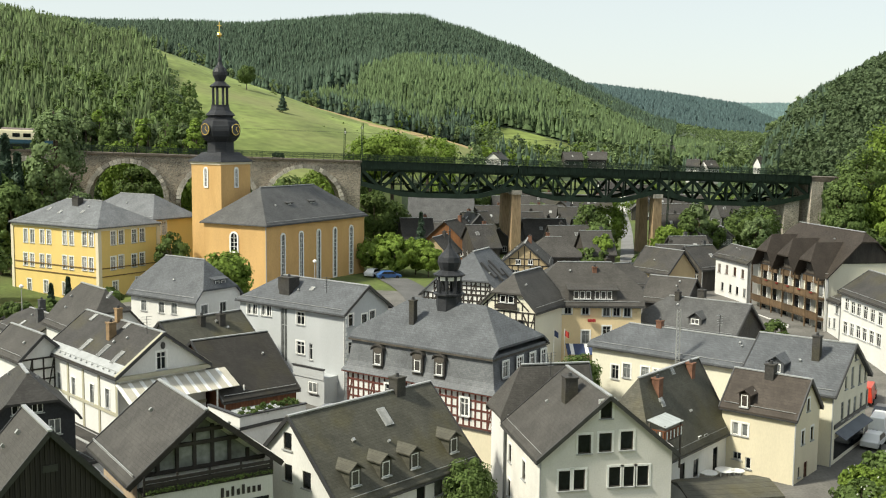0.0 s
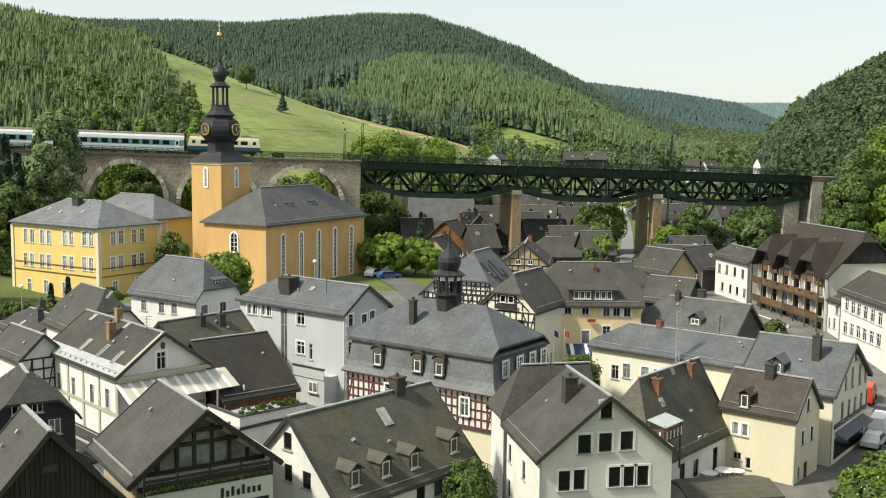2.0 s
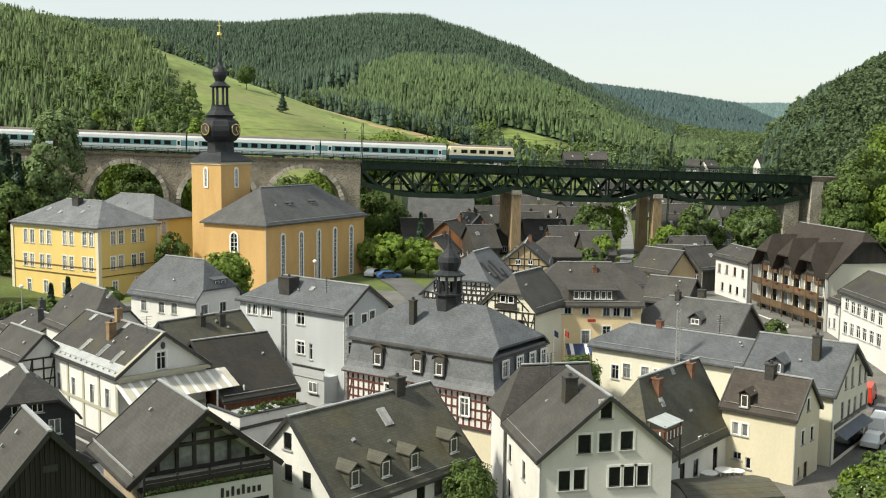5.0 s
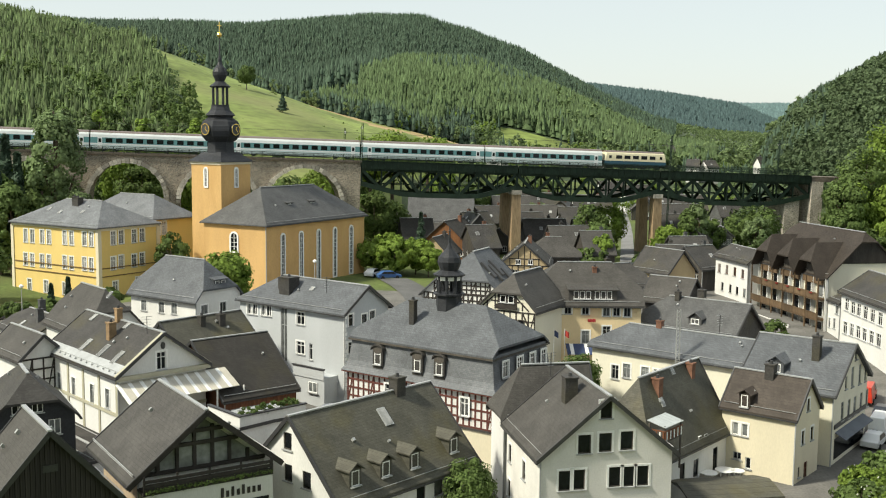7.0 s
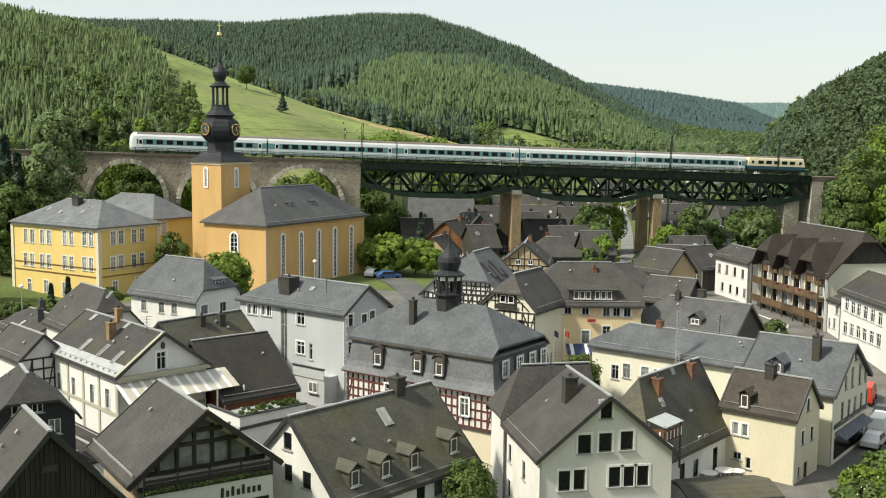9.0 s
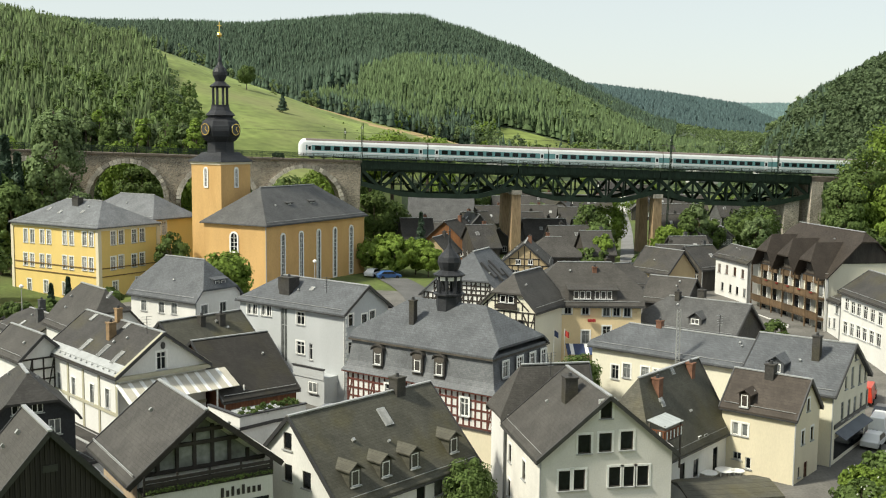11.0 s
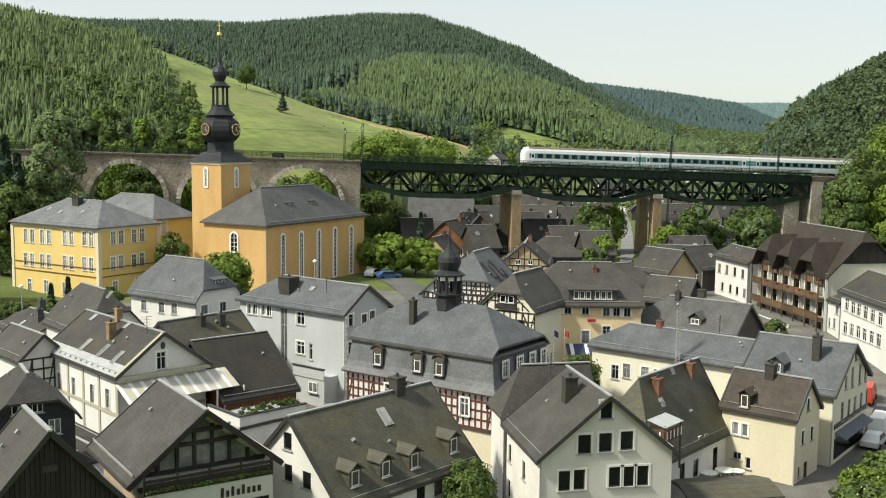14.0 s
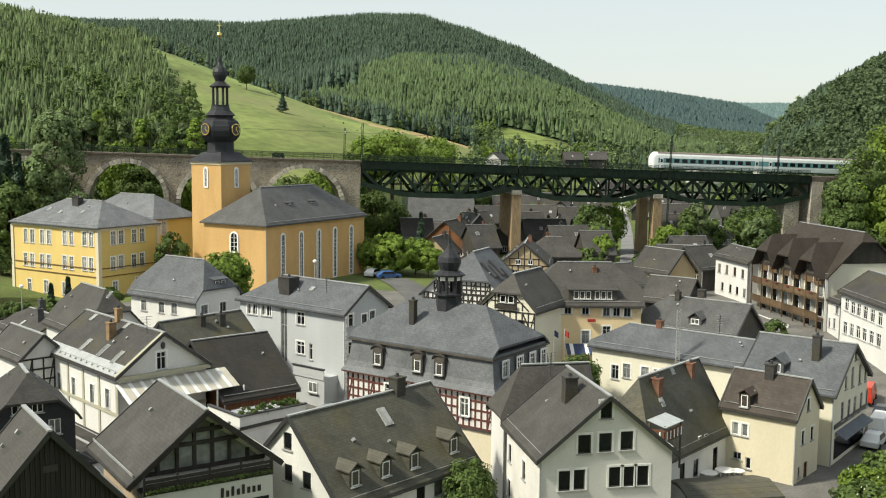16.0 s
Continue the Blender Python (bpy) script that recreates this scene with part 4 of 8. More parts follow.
def dormer(parent, m, w, h, kind, pitch, roof, wall):
    """A roof window with its front in the plane y=0; it runs back into the slope."""
    deep = (h + 0.9) / max(pitch, 0.2)
    body = part("dormer", boxes((-w / 2, w / 2, 0, deep, -0.3, h)), roof, parent, "", m)
    if kind == "shed":
        tops = [[(-w / 2 - 0.2, -0.25, h), (w / 2 + 0.2, -0.25, h), (w / 2 + 0.2, deep + 0.6, h + 0.5), (-w / 2 - 0.2, deep + 0.6, h + 0.5)]]
        part("dormer_roof", solid(bmesh.new(), tops, 0.12), roof, body)
    elif kind == "round":
        bm = bmesh.new()
        n = 8
        arc = [(-(w / 2 + 0.12) * math.cos(math.pi * i / n), h - 0.05 + 0.45 * math.sin(math.pi * i / n)) for i in range(n + 1)]
        tops = [[(x0, -0.18, z0), (x1, -0.18, z1), (x1, deep, z1), (x0, deep, z0)] for (x0, z0), (x1, z1) in zip(arc, arc[1:])]
        part("dormer_roof", solid(bm, tops, 0.12), roof, body)
        part("dormer_front", lathe(bmesh.new(), [(w / 2, 0), (w / 2, 0.1)], 16, 0, pose(0, 0.05, h - 0.02) @ Matrix.Diagonal((1, 1, 0.8, 1)) @ pose(0, 0, 0, 90)), WOOD_DARK, body)
    else:
        g = w * 0.42
        tops = [[(-w / 2 - 0.18, -0.2, h - 0.05), (0, -0.2, h + g), (0, deep + 0.7, h + g), (-w / 2 - 0.18, deep + 0.2, h - 0.05)],
                [(0, -0.2, h + g), (w / 2 + 0.18, -0.2, h - 0.05), (w / 2 + 0.18, deep + 0.2, h - 0.05), (0, deep + 0.7, h + g)]]
        part("dormer_roof", solid(bmesh.new(), [list(reversed(t)) for t in tops], 0.1), roof, body)
        bm = bmesh.new()
        vs = [bm.verts.new(v) for v in ((-w / 2, 0.02, h - 0.1), (w / 2, 0.02, h - 0.1), (0, 0.02, h + g - 0.1))]
        f = bm.faces.new(vs)
        bmesh.ops.solidify(bm, geom=[f], thickness=0.06)
        part("dormer_gable", bm, roof, body)
    if kind == "shed":
        if w > 5:
            spots = [(c * 0.22 * w + 0.7 * k, 0.6) for c in (-1, 1) for k in (-1, 0, 1)]
        else:
            n = max(1, round(w / 1.1))
            spots = [(-w / 2 + w * (i + 0.5) / n, w / n * 0.7) for i in range(n)]
        for x, wide in spots:
            put_window(body, pose(x, -0.08, 0.15), wide, h - 0.35, "white")
    else:
        put_window(body, pose(0, -0.08, 0.08), w * 0.62, h - 0.2, "white")


def beam(parent, m, p, q, w=0.18, t=0.06, material=None):
    """One timber in a wall's plane (x along the wall, z up), proud of it."""
    key = ("beam", (material or TIMBER_RED).name)
    me = shared(key, lambda: boxes((0, 1, -0.5, 0.5, -0.5, 0.5)), material or TIMBER_RED)
    (x0, z0), (x1, z1) = p, q
    d = Vector((x1 - x0, 0, z1 - z0))
    ob = link("beam", me, parent)
    ob.matrix_basis = m @ Matrix.Translation((x0, -t * 0.3, z0)) @ Matrix.Rotation(-math.atan2(d.z, d.x), 4, "Y") @ Matrix.Diagonal((d.length, t, w, 1))
    return ob


def timber_wall(parent, m, x0, x1, z0, z1, bays, rails=1, braces=(), material=None, w=0.18):
    for i in range(bays + 1):
        x = x0 + (x1 - x0) * i / bays
        beam(parent, m, (x, z0), (x, z1), w, 0.06, material)
    for k in range(rails + 2):
        z = z0 + (z1 - z0) * k / (rails + 1)
        beam(parent, m, (x0, z), (x1, z), w, 0.07, material)
    for i in braces:
        xa, xb = x0 + (x1 - x0) * i / bays, x0 + (x1 - x0) * (i + 1) / bays
        beam(parent, m, (xa, z0), (xb, z1), w * 0.8, 0.05, material)

def valley_house(label, c, yaw, a, b, zg, ze, rise, ridge, ends, wall, roof, R=(), over=0.4):
    """A plain house of the lower town: window rows on both faces that show, a chimney and a roof light."""
    n = max(2, int(b / 2.6))
    F = [(b * (i + 0.7) / (n + 0.4), ze - 2.1 - 2.6 * k, 0.9, 1.2, "white") for i in range(n) for k in (0, 1) if ze - 2.3 - 2.6 * k > zg]
    low = [(w[0], w[1] - 2.6, *w[2:]) for w in R if w[1] - 2.8 > zg]
    la, lb = (a, b) if ridge == "a" else (b, a)
    spot = random.uniform(-0.3, 0.3) * la
    ch = [(spot, lb * 0.06, 1.0, 0.6, random.choice((BRICK, SLATE_DARK, SLATE_MID)))] if ridge == "a" else [(lb * 0.06, spot, 1.0, 0.6, random.choice((BRICK, SLATE_DARK)))]
    lights = [(random.uniform(-0.3, 0.3) * la, lb * random.uniform(0.15, 0.28), 0.7, 0.9) for _ in range(random.choice((0, 1, 1, 2)))]
    return house("valley_house", label, c, yaw, a, b, zg, ze, rise, ridge, ends, wall, roof, F=F, R=list(R) + low, over=over, chimneys=ch, skylights=lights)


UP_VALLEY = ((0.303 * 425, 425, 25, 5.5, 5, 2.6, WALL_WHITE, SLATE_BROWN), (0.238 * 470, 470, -20, 6, 9, 6.5, WALL_WHITE, SLATE_DARK), (0.253 * 470, 470, 15, 6, 9, 6.5, WALL_WHITE, SLATE_DARK),
             (0.122 * 470, 470, 10, 9, 8, 5.0, SLATE_DARK, SLATE_BROWN), (0.146 * 476, 476, -8, 9, 8, 5.0, SLATE_DARK, SLATE_BROWN), (0.212 * 540, 540, 20, 8, 8, 7.0, WALL_WHITE, SLATE_BROWN))


# ---- the town, from the river side up to the church ----
white_gable = house("white_gable_house", "white rendered house with a brown-grey gabled roof", (10.8, 75.9), 11.5, 10.5, 9.9, -3, 3.75, 4.36, "b", (0, 0), WALL_ROUGHCAST, SLATE_BROWN,
      F=[(8.49, 1.01, 0.75, 1.4, 'dark+'), (4.6, 0.91, 0.75, 1.4, 'dark+'), (8.57, -1.81, 0.75, 1.4, 'dark+')],
      R=[(5.08, 6.44, 0.85, 1.25, 'dark+'), (3.53, 4.0, 0.95, 1.35, 'dark+'), (5.07, 4.05, 0.95, 1.35, 'dark+'), (6.66, 4.11, 0.95, 1.35, 'dark+'), (2.17, 1.39, 0.95, 1.45, 'dark+'), (3.16, 1.42, 0.95, 1.45, 'dark+'), (5.86, 1.47, 0.95, 1.45, 'dark+'), (6.87, 1.45, 0.95, 1.45, 'dark+'), (7.89, 1.45, 0.95, 1.45, 'dark+')], over=0.4,
      chimneys=[(-1.45, -0.26, 1.5, 0.95)])
_ = house("village_house", "white house with a long mossy slate roof and four small dormers", (-5.7, 74.9), 47.9, 14.3, 10.7, -3, 1.54, 5.33, "a", (0, 0), WALL_WHITE, SLATE_MOSS,
      F=[(5.64, 4.41, 0.85, 1.2, 'dark'), (3.64, 2.09, 0.85, 1.2, 'dark'), (5.6, 2.18, 0.85, 1.2, 'dark')],
      R=[(9.8, 0.09, 0.9, 1.2, 'dark'), (7.95, -0.02, 0.9, 1.2, 'dark'), (12.03, 0.13, 0.9, 1.2, 'dark')], over=0.25,
      chimneys=[(3.48, -0.02, 0.9, 0.9)], skylights=[(0.84, 3.46, 0.8, 1.5)], dormers=[(-4.98, 0.89, 1.1, 1.25, 'gable'), (-2.11, 0.87, 1.1, 1.25, 'gable'), (0.73, 0.82, 1.1, 1.25, 'gable'), (5.09, 0.97, 1.1, 1.25, 'gable')])
pediment = house("pediment_house", "cream house with white gable, pilasters and dark slate roof", (-30.0, 97.0), 42.9, 9.3, 16.0, -2.5, 4.97, 3.43, "b", (0, 0), WALL_WHITE, SLATE_DARK,
      F=[(12.97, 1.43, 0.8, 1.75, 'grey+'), (9.65, 1.52, 0.8, 1.75, 'grey+'), (5.71, 1.6, 0.8, 1.75, 'grey+'), (2.56, 1.76, 0.8, 1.75, 'grey+')],
      R=[(4.5, 5.04, 0.9, 1.6, 'white+')], over=0.4,
      chimneys=[(-1.69, -0.99, 1.3, 0.7, BRICK_TAN), (-0.15, 0.65, 1.1, 0.55, BRICK_TAN)], skylights=[(1.56, 0.97, 0.7, 1.6), (-2.11, 0.99, 0.7, 1.6), (-5.2, 0.87, 0.7, 1.6), (5.2, 3.76, 0.6, 0.9), (-1.55, 3.98, 0.6, 0.8)])
_ = house("cream_house", "small cream rendered house with a brown gabled roof", (28.9, 89.6), 50.5, 6.1, 7.0, -3, 2.7, 2.98, "b", (0, 0), WALL_CREAM, TILE_BROWN,
      F=[(5.5, 0.4, 0.55, 1.1, 'white+'), (4.65, 0.4, 0.55, 1.1, 'white+'), (5.24, -1.76, 0.75, 0.65, 'grey'), (4.23, -2.4, 0.5, 1, 'white')],
      R=[(3.04, 2.86, 0.6, 1.1, 'dark+'), (2.09, 0.14, 0.6, 1.2, 'dark+'), (4.2, 0.07, 0.6, 1.2, 'dark+'), (3.08, -3.59, 0.8, 2.0, 'brown'), (1.53, -2.6, 0.4, 0.9, 'dark')], over=0.25,
      chimneys=[(-0.17, 0.10, 0.9, 0.8)], dormers=[(1.26, 0.22, 1.0, 1.25, 'gable')])
corner_house = house("corner_house", "pale cream gabled house with a slate roof and shop awning", (34.5, 97.3), 52.7, 11.4, 9.2, -3, 3.55, 3.81, "b", (0, 0), WALL_PALECREAM, SLATE,
      R=[(6.91, 5.64, 0.7, 1.3, 'grey'), (6.1, 3.21, 0.8, 1.9, 'grey'), (8.47, 3.04, 0.8, 1.9, 'grey'), (4.17, 3.36, 0.6, 1.2, 'grey'), (10.34, 2.97, 0.6, 1.2, 'grey'), (3.45, 0.61, 0.85, 1.7, 'grey'), (5.45, 0.45, 0.85, 1.7, 'grey'), (7.32, 0.38, 0.85, 1.7, 'grey'), (9.33, 0.34, 0.85, 1.7, 'grey'), (11.23, 0.29, 0.85, 1.7, 'grey')], over=0.4,
      chimneys=[(-2.07, -1.59, 2.0, 0.7)], dormers=[(1.42, 1.47, 1.5, 1.0, 'gable')])
_ = house("long_house", "long pale cream house with a shallow slate roof", (25.8, 106.3), 51, 7.4, 20.5, -3, 4.0, 2.2, "b", (0, 0.8), WALL_PALECREAM, SLATE,
      F=[(17.28, 0.66, 0.85, 1.5, 'grey+'), (15.91, 0.99, 0.85, 1.5, 'grey+'), (13.77, 0.97, 0.85, 1.5, 'grey+'), (12.35, 0.9, 0.85, 1.5, 'grey+'), (10.0, 0.81, 0.85, 1.5, 'grey+'), (8.46, 0.77, 0.85, 1.5, 'grey+')], over=0.4,
      chimneys=[(0.05, 3.71, 0.6, 0.6, BRICK)])
grey_house = house("grey_house", "pale grey three-storey house with slate roof", (-14.6, 116.3), 52, 7.8, 17.2, -1.5, 7.2, 2.7, "b", (0, 1), WALL_PALEGREY, SLATE,
      F=[(15.18, 5.55, 0.75, 1.2, 'white+'), (14.33, 5.58, 0.75, 1.2, 'white+'), (12.82, 5.63, 0.75, 1.2, 'white+'), (11.99, 5.66, 0.75, 1.2, 'white+'), (6.95, 5.3, 1.2, 1.4, 'white+'), (6.97, 2.04, 1.2, 1.4, 'white+'), (9.57, 0.85, 1.0, 6.0, 'grey'), (5.4, 1.63, 0.5, 1.8, 'white')],
      R=[(1.4, 5.77, 0.7, 1.3, 'grey+'), (1.36, 2.8, 0.7, 1.3, 'grey+'), (3.53, 5.73, 0.8, 1.1, 'grey+'), (4.8, 5.93, 0.8, 1.1, 'grey+')], over=0.4,
      chimneys=[(-1.76, 1.92, 1.3, 1.6), (-1.59, 3.19, 1.0, 0.7)], skylights=[(-1.31, 2.31, 0.6, 0.6)])
slate_house = house("slate_house", "white house with a hipped blue-grey slate roof", (-31.3, 125.9), 55, 7.8, 12.4, 0, 6.5, 4.5, "b", (0.7, 0.7), WALL_WHITE, SLATE,
      F=[(6.44, 4.61, 0.95, 1.3, 'grey+'), (4.17, 4.71, 0.95, 1.3, 'grey+'), (9.63, 4.54, 0.95, 1.3, 'grey+')],
      R=[(1.68, 4.81, 1.0, 1.2, 'grey+'), (4.61, 4.82, 1.0, 1.2, 'grey+')], over=0.4)
school = house("school", "yellow three-storey school building with a hipped grey slate roof", (-59.3, 172.3), 58.0, 13.0, 21.9, 0, 11.2, 3.7, "b", (1, 1), WALL_YELLOW, SLATE_PALE,
      F=[(18.2, 7.82, 0.95, 2.2, 'pale+'), (16.52, 7.84, 0.95, 2.2, 'pale+'), (14.02, 7.9, 0.95, 2.2, 'pale+'), (12.32, 7.92, 0.95, 2.2, 'pale+'), (8.42, 8.08, 0.95, 2.2, 'pale+'), (6.78, 8.09, 0.95, 2.2, 'pale+'), (3.69, 8.16, 0.95, 2.2, 'pale+'), (2.1, 8.17, 0.95, 2.2, 'pale+'), (18.4, 3.97, 0.95, 2.1, 'pale+'), (16.71, 3.95, 0.95, 2.1, 'pale+'), (14.21, 4.0, 0.95, 2.1, 'pale+'), (12.5, 4.04, 0.95, 2.1, 'pale+'), (8.59, 4.15, 0.95, 2.1, 'pale+'), (6.95, 4.14, 0.95, 2.1, 'pale+'), (3.84, 4.25, 0.95, 2.1, 'pale+'), (2.25, 4.24, 0.95, 2.1, 'pale+'), (17.59, -0.2, 1.0, 2.0, 'pale+'), (13.41, -0.11, 1.0, 2.0, 'pale+'), (8.78, -0.07, 1.0, 2.0, 'pale+'), (4.01, 0.09, 1.0, 2.0, 'pale+')],
      R=[(3.46, 8.25, 0.95, 2.2, 'pale+'), (5.05, 8.3, 0.95, 2.2, 'pale+'), (7.7, 8.26, 0.95, 2.2, 'pale+'), (9.35, 8.31, 0.95, 2.2, 'pale+'), (3.35, 4.3, 0.95, 2.1, 'pale+'), (4.94, 4.41, 0.95, 2.1, 'pale+'), (7.59, 4.32, 0.95, 2.1, 'pale+'), (9.25, 4.43, 0.95, 2.1, 'pale+'), (3.68, 0.46, 1, 2, 'pale+'), (8.32, 0.64, 1, 2, 'pale+')], over=0.5,
      chimneys=[(-1.31, -0.21, 1.0, 1.1), (-1.37, 0.56, 1.2, 0.7)], skylights=[(-3.4, 3.0, 0.7, 0.9), (1.6, 2.6, 0.7, 0.9), (5.0, 3.2, 0.7, 0.9)])
church = house("church", "ochre baroque church with tall arched windows and hipped slate roof", (-26.0, 174.6), 60.5, 28, 13.5, 1.8, 12.0, 5.4, "a", (1, 1), WALL_OCHRE, SLATE_MID, over=0.5)
_ = house("inn", "cream inn with a half-hipped brown roof and shed dormer", (17.9, 125.4), 0.6, 11.3, 10.6, 0, 6.5, 4.5, "a", (0.3, 0.6), WALL_INN, SLATE_BROWN,
      R=[(1.23, 5.43, 0.8, 1.15, 'grey+'), (2.35, 5.44, 0.8, 1.15, 'grey+'), (4.4, 5.4, 0.8, 1.15, 'grey+'), (6.85, 5.22, 0.8, 1.15, 'grey+'), (8.04, 5.23, 0.8, 1.15, 'grey+'), (9.29, 5.17, 0.8, 1.15, 'grey+'), (4.48, 1.98, 0.9, 1.5, 'grey+'), (6.92, 2.54, 0.9, 1.5, 'grey+')], over=0.4,
      chimneys=[(0.26, -1.13, 0.4, 0.5, BRICK)], dormers=[(-0.4, 0.63, 5.6, 1.3, 'shed')])
timber_house = house("timber_house", "half-timbered cream house with a clipped gable and dark roof", (9.3, 119.2), -30, 7.6, 9, 0, 6.7, 3.9, "b", (0.5, 0), WALL_PALECREAM, SLATE_BROWN, over=0.4)
timber_slate = house("timber_slate_house", "half-timbered white house with a blue slate roof", (4.2, 132), -24, 11.8, 9, 0, 6.2, 5.3, "b", (0.6, 0), WALL_WHITE, SLATE, over=0.4)
hotel = house("hotel", "hotel with brown timber balconies and a large dark roof", (55.9, 150.3), 11.0, 12.1, 19.5, -0.5, 7.48, 6.0, "b", (0.2, 0.2), WALL_PALECREAM, TILE_HOTEL, over=0.4)
_ = house("white_block", "white house with long window rows and dark slate roof", (56.27, 124.0), 2, 8.2, 23.6, -1, 6.31, 2.77, "b", (0, 0), WALL_WHITE, SLATE_DARK,
      F=[(21.48, 4.04, 1.25, 1.6, 'white+'), (19.56, 3.92, 1.25, 1.6, 'white+'), (17.88, 3.93, 1.25, 1.6, 'white+'), (15.92, 3.91, 1.25, 1.6, 'white+'), (13.92, 3.88, 1.25, 1.6, 'white+'), (11.85, 3.84, 1.25, 1.6, 'white+'), (21.62, 0.97, 1.25, 1.6, 'white+'), (19.63, 1.06, 1.25, 1.6, 'white+'), (17.7, 1.14, 1.25, 1.6, 'white+'), (15.9, 1.14, 1.25, 1.6, 'white+'), (13.91, 1.22, 1.25, 1.6, 'white+'), (11.98, 1.23, 1.25, 1.6, 'white+')], over=0.4)
_barn = house("barn", "red-brown boarded barn with a dark slate roof", (-20.5, 99.4), 40, 8.2, 12.4, -2.5, 1.94, 4.63, "a", (0, 0), WOOD_BROWN, SLATE_BLACK, over=0.4)
_ = house("back_house", "low house with a mossy slate roof", (-25.5, 109), 50, 10.5, 7, -2, 3.84, 3.0, "a", (0, 0), WALL_WHITE, SLATE_MOSS, over=0.4,
      chimneys=[(-0.57, -0.88, 0.8, 0.6), (1.77, -1.07, 0.9, 0.7)])
_ = house("dark_roof_house", "house with a dark brown-grey hipped roof", (-39.5, 117), 40, 8, 11, -1.5, 4.2, 4.5, "b", (0.5, 0.5), WALL_GREYWHITE, SLATE_BROWN, over=0.4, skylights=[(-5.45, 3.4, 0.6, 0.9)])
left_timber = house("left_timber_house", "white half-timbered house with grey slate roof", (-40.4, 100.3), 43, 5.0, 8.2, -2.5, 4.6, 2.3, "b", (0, 0), WALL_WHITE, SLATE_BROWN, over=0.4)
_ = house("big_slate_house", "large house with a broad grey slate roof", (-0.6, 275), 0, 17.4, 14, 0, 4.0, 6, "a", (0, 0), SLATE_DARK, SLATE_MID, over=0.4)
_ = house("beige_house", "beige gabled house with dark slate roof", (35.9, 168.5), 35, 7.0, 8.5, 0, 4.6, 3.6, "b", (0, 0), WALL_BEIGE, SLATE_DARK, over=0.4)
_ = house("small_dark_house", "slate-hung house with brown-grey roof", (30.6, 137.5), 55, 7, 6.6, 0, 4.7, 3, "b", (0, 0), SLATE_DARK, SLATE_BROWN, over=0.4)
_ = house("white_tall_house", "white three-storey house with dark hipped roof", (48.0, 165.6), 11, 5, 12, -0.5, 6.9, 2.0, "b", (0.6, 0.6), WALL_WHITE, SLATE_DARK,
      F=[(10.17, 4.29, 0.9, 1.4, 'brown'), (7.54, 4.36, 0.9, 1.4, 'brown'), (4.78, 4.36, 0.9, 1.4, 'brown'), (2.12, 4.36, 0.9, 1.4, 'brown'), (8.9, 1.49, 0.8, 1.3, 'dark'), (6.1, 1.54, 0.8, 1.3, 'dark'), (3.76, 1.53, 0.8, 1.3, 'dark'), (1.31, 1.55, 0.8, 1.3, 'dark')], over=0.4)
mossy_house = house("mossy_house", "white house with a steep mossy slate roof", (18.9, 87.1), 50, 12.4, 7.2, -3, 0.5, 6.0, "a", (0.5, 0), WALL_WHITE, SLATE_MOSS,
      R=[(6.64, 0.39, 0.5, 0.8, 'dark'), (7.69, 0.35, 0.5, 0.8, 'dark'), (6.02, -2.14, 0.9, 1.5, 'dark'), (3.59, -1.91, 0.9, 1.5, 'dark'), (9.65, -2.44, 0.9, 2.0, 'dark')], over=0.3,
      chimneys=[(-2.53, -0.73, 0.9, 0.7, BRICK), (3.78, -0.53, 0.8, 0.6, BRICK)], skylights=[(0.98, 3.25, 0.5, 0.6), (-2.7, 2.11, 0.5, 0.8)])
_ = house("white_gable_wing", "rear wing with a brown-grey roof", (8.1, 82.95), 11.5, 8, 5.0, -3, 3.75, 4.0, "a", (0.9, 0), WALL_WHITE, SLATE_BROWN, over=0.4)
chalet = house("chalet_house", "dark timber gabled house with glazed gable front and brown roof", (-17.5, 68.9), 33.0, 10.2, 9.7, -3, 4.42, 4.1, "b", (0, 0), WALL_GREYWHITE, SLATE_BROWN, over=0.9)
black_barn = house("black_barn", "black boarded barn with grey-brown slate roof", (-23.1, 58.2), 34, 8.6, 6.4, -3, 4.9, 4.85, "b", (0, 0), WOOD_BLACK, SLATE_BROWN, over=0.3)
_ = house("dark_slate_house", "dark slate-hung house with white windows and half-hipped gable", (-32.8, 80.5), 30, 7.0, 8, -3, 4.2, 3.3, "b", (0.55, 0.6), SPIRE, SLATE_DARK,
      R=[(2.3, 4.75, 0.5, 0.85, 'white'), (2.85, 4.75, 0.5, 0.85, 'white'), (3.9, 4.75, 0.8, 0.85, 'white'), (5.1, 2.9, 0.9, 1.2, 'white')], over=0.4)
_ = house("school_wing", "yellow school wing with a hipped grey slate roof", (-53.2, 181.5), 58, 10.5, 19, 0, 11.7, 3.7, "b", (1, 1), WALL_YELLOW, SLATE_PALE,
      R=[(1.54, 8.92, 0.95, 2.2, 'pale+'), (2.91, 9.01, 0.95, 2.2, 'pale+'), (1.44, 5.04, 0.95, 2.1, 'pale+'), (2.82, 5.2, 0.95, 2.1, 'pale+')], over=0.5)
_ = house("flat_annex", "low white annex with a dark felt flat roof", (-32.7, 90.4), 42.9, 4.4, 16, -3, -0.9, 0.1, "b", (0, 0), WALL_WHITE, FELT, over=0.1)
_ = house("terrace_house", "low white annex with a flat roof terrace", (-15.6, 86.5), 43, 6.5, 5, -3, 2.3, 0.1, "b", (0, 0), WALL_WHITE, METAL_PALE, over=0.1)
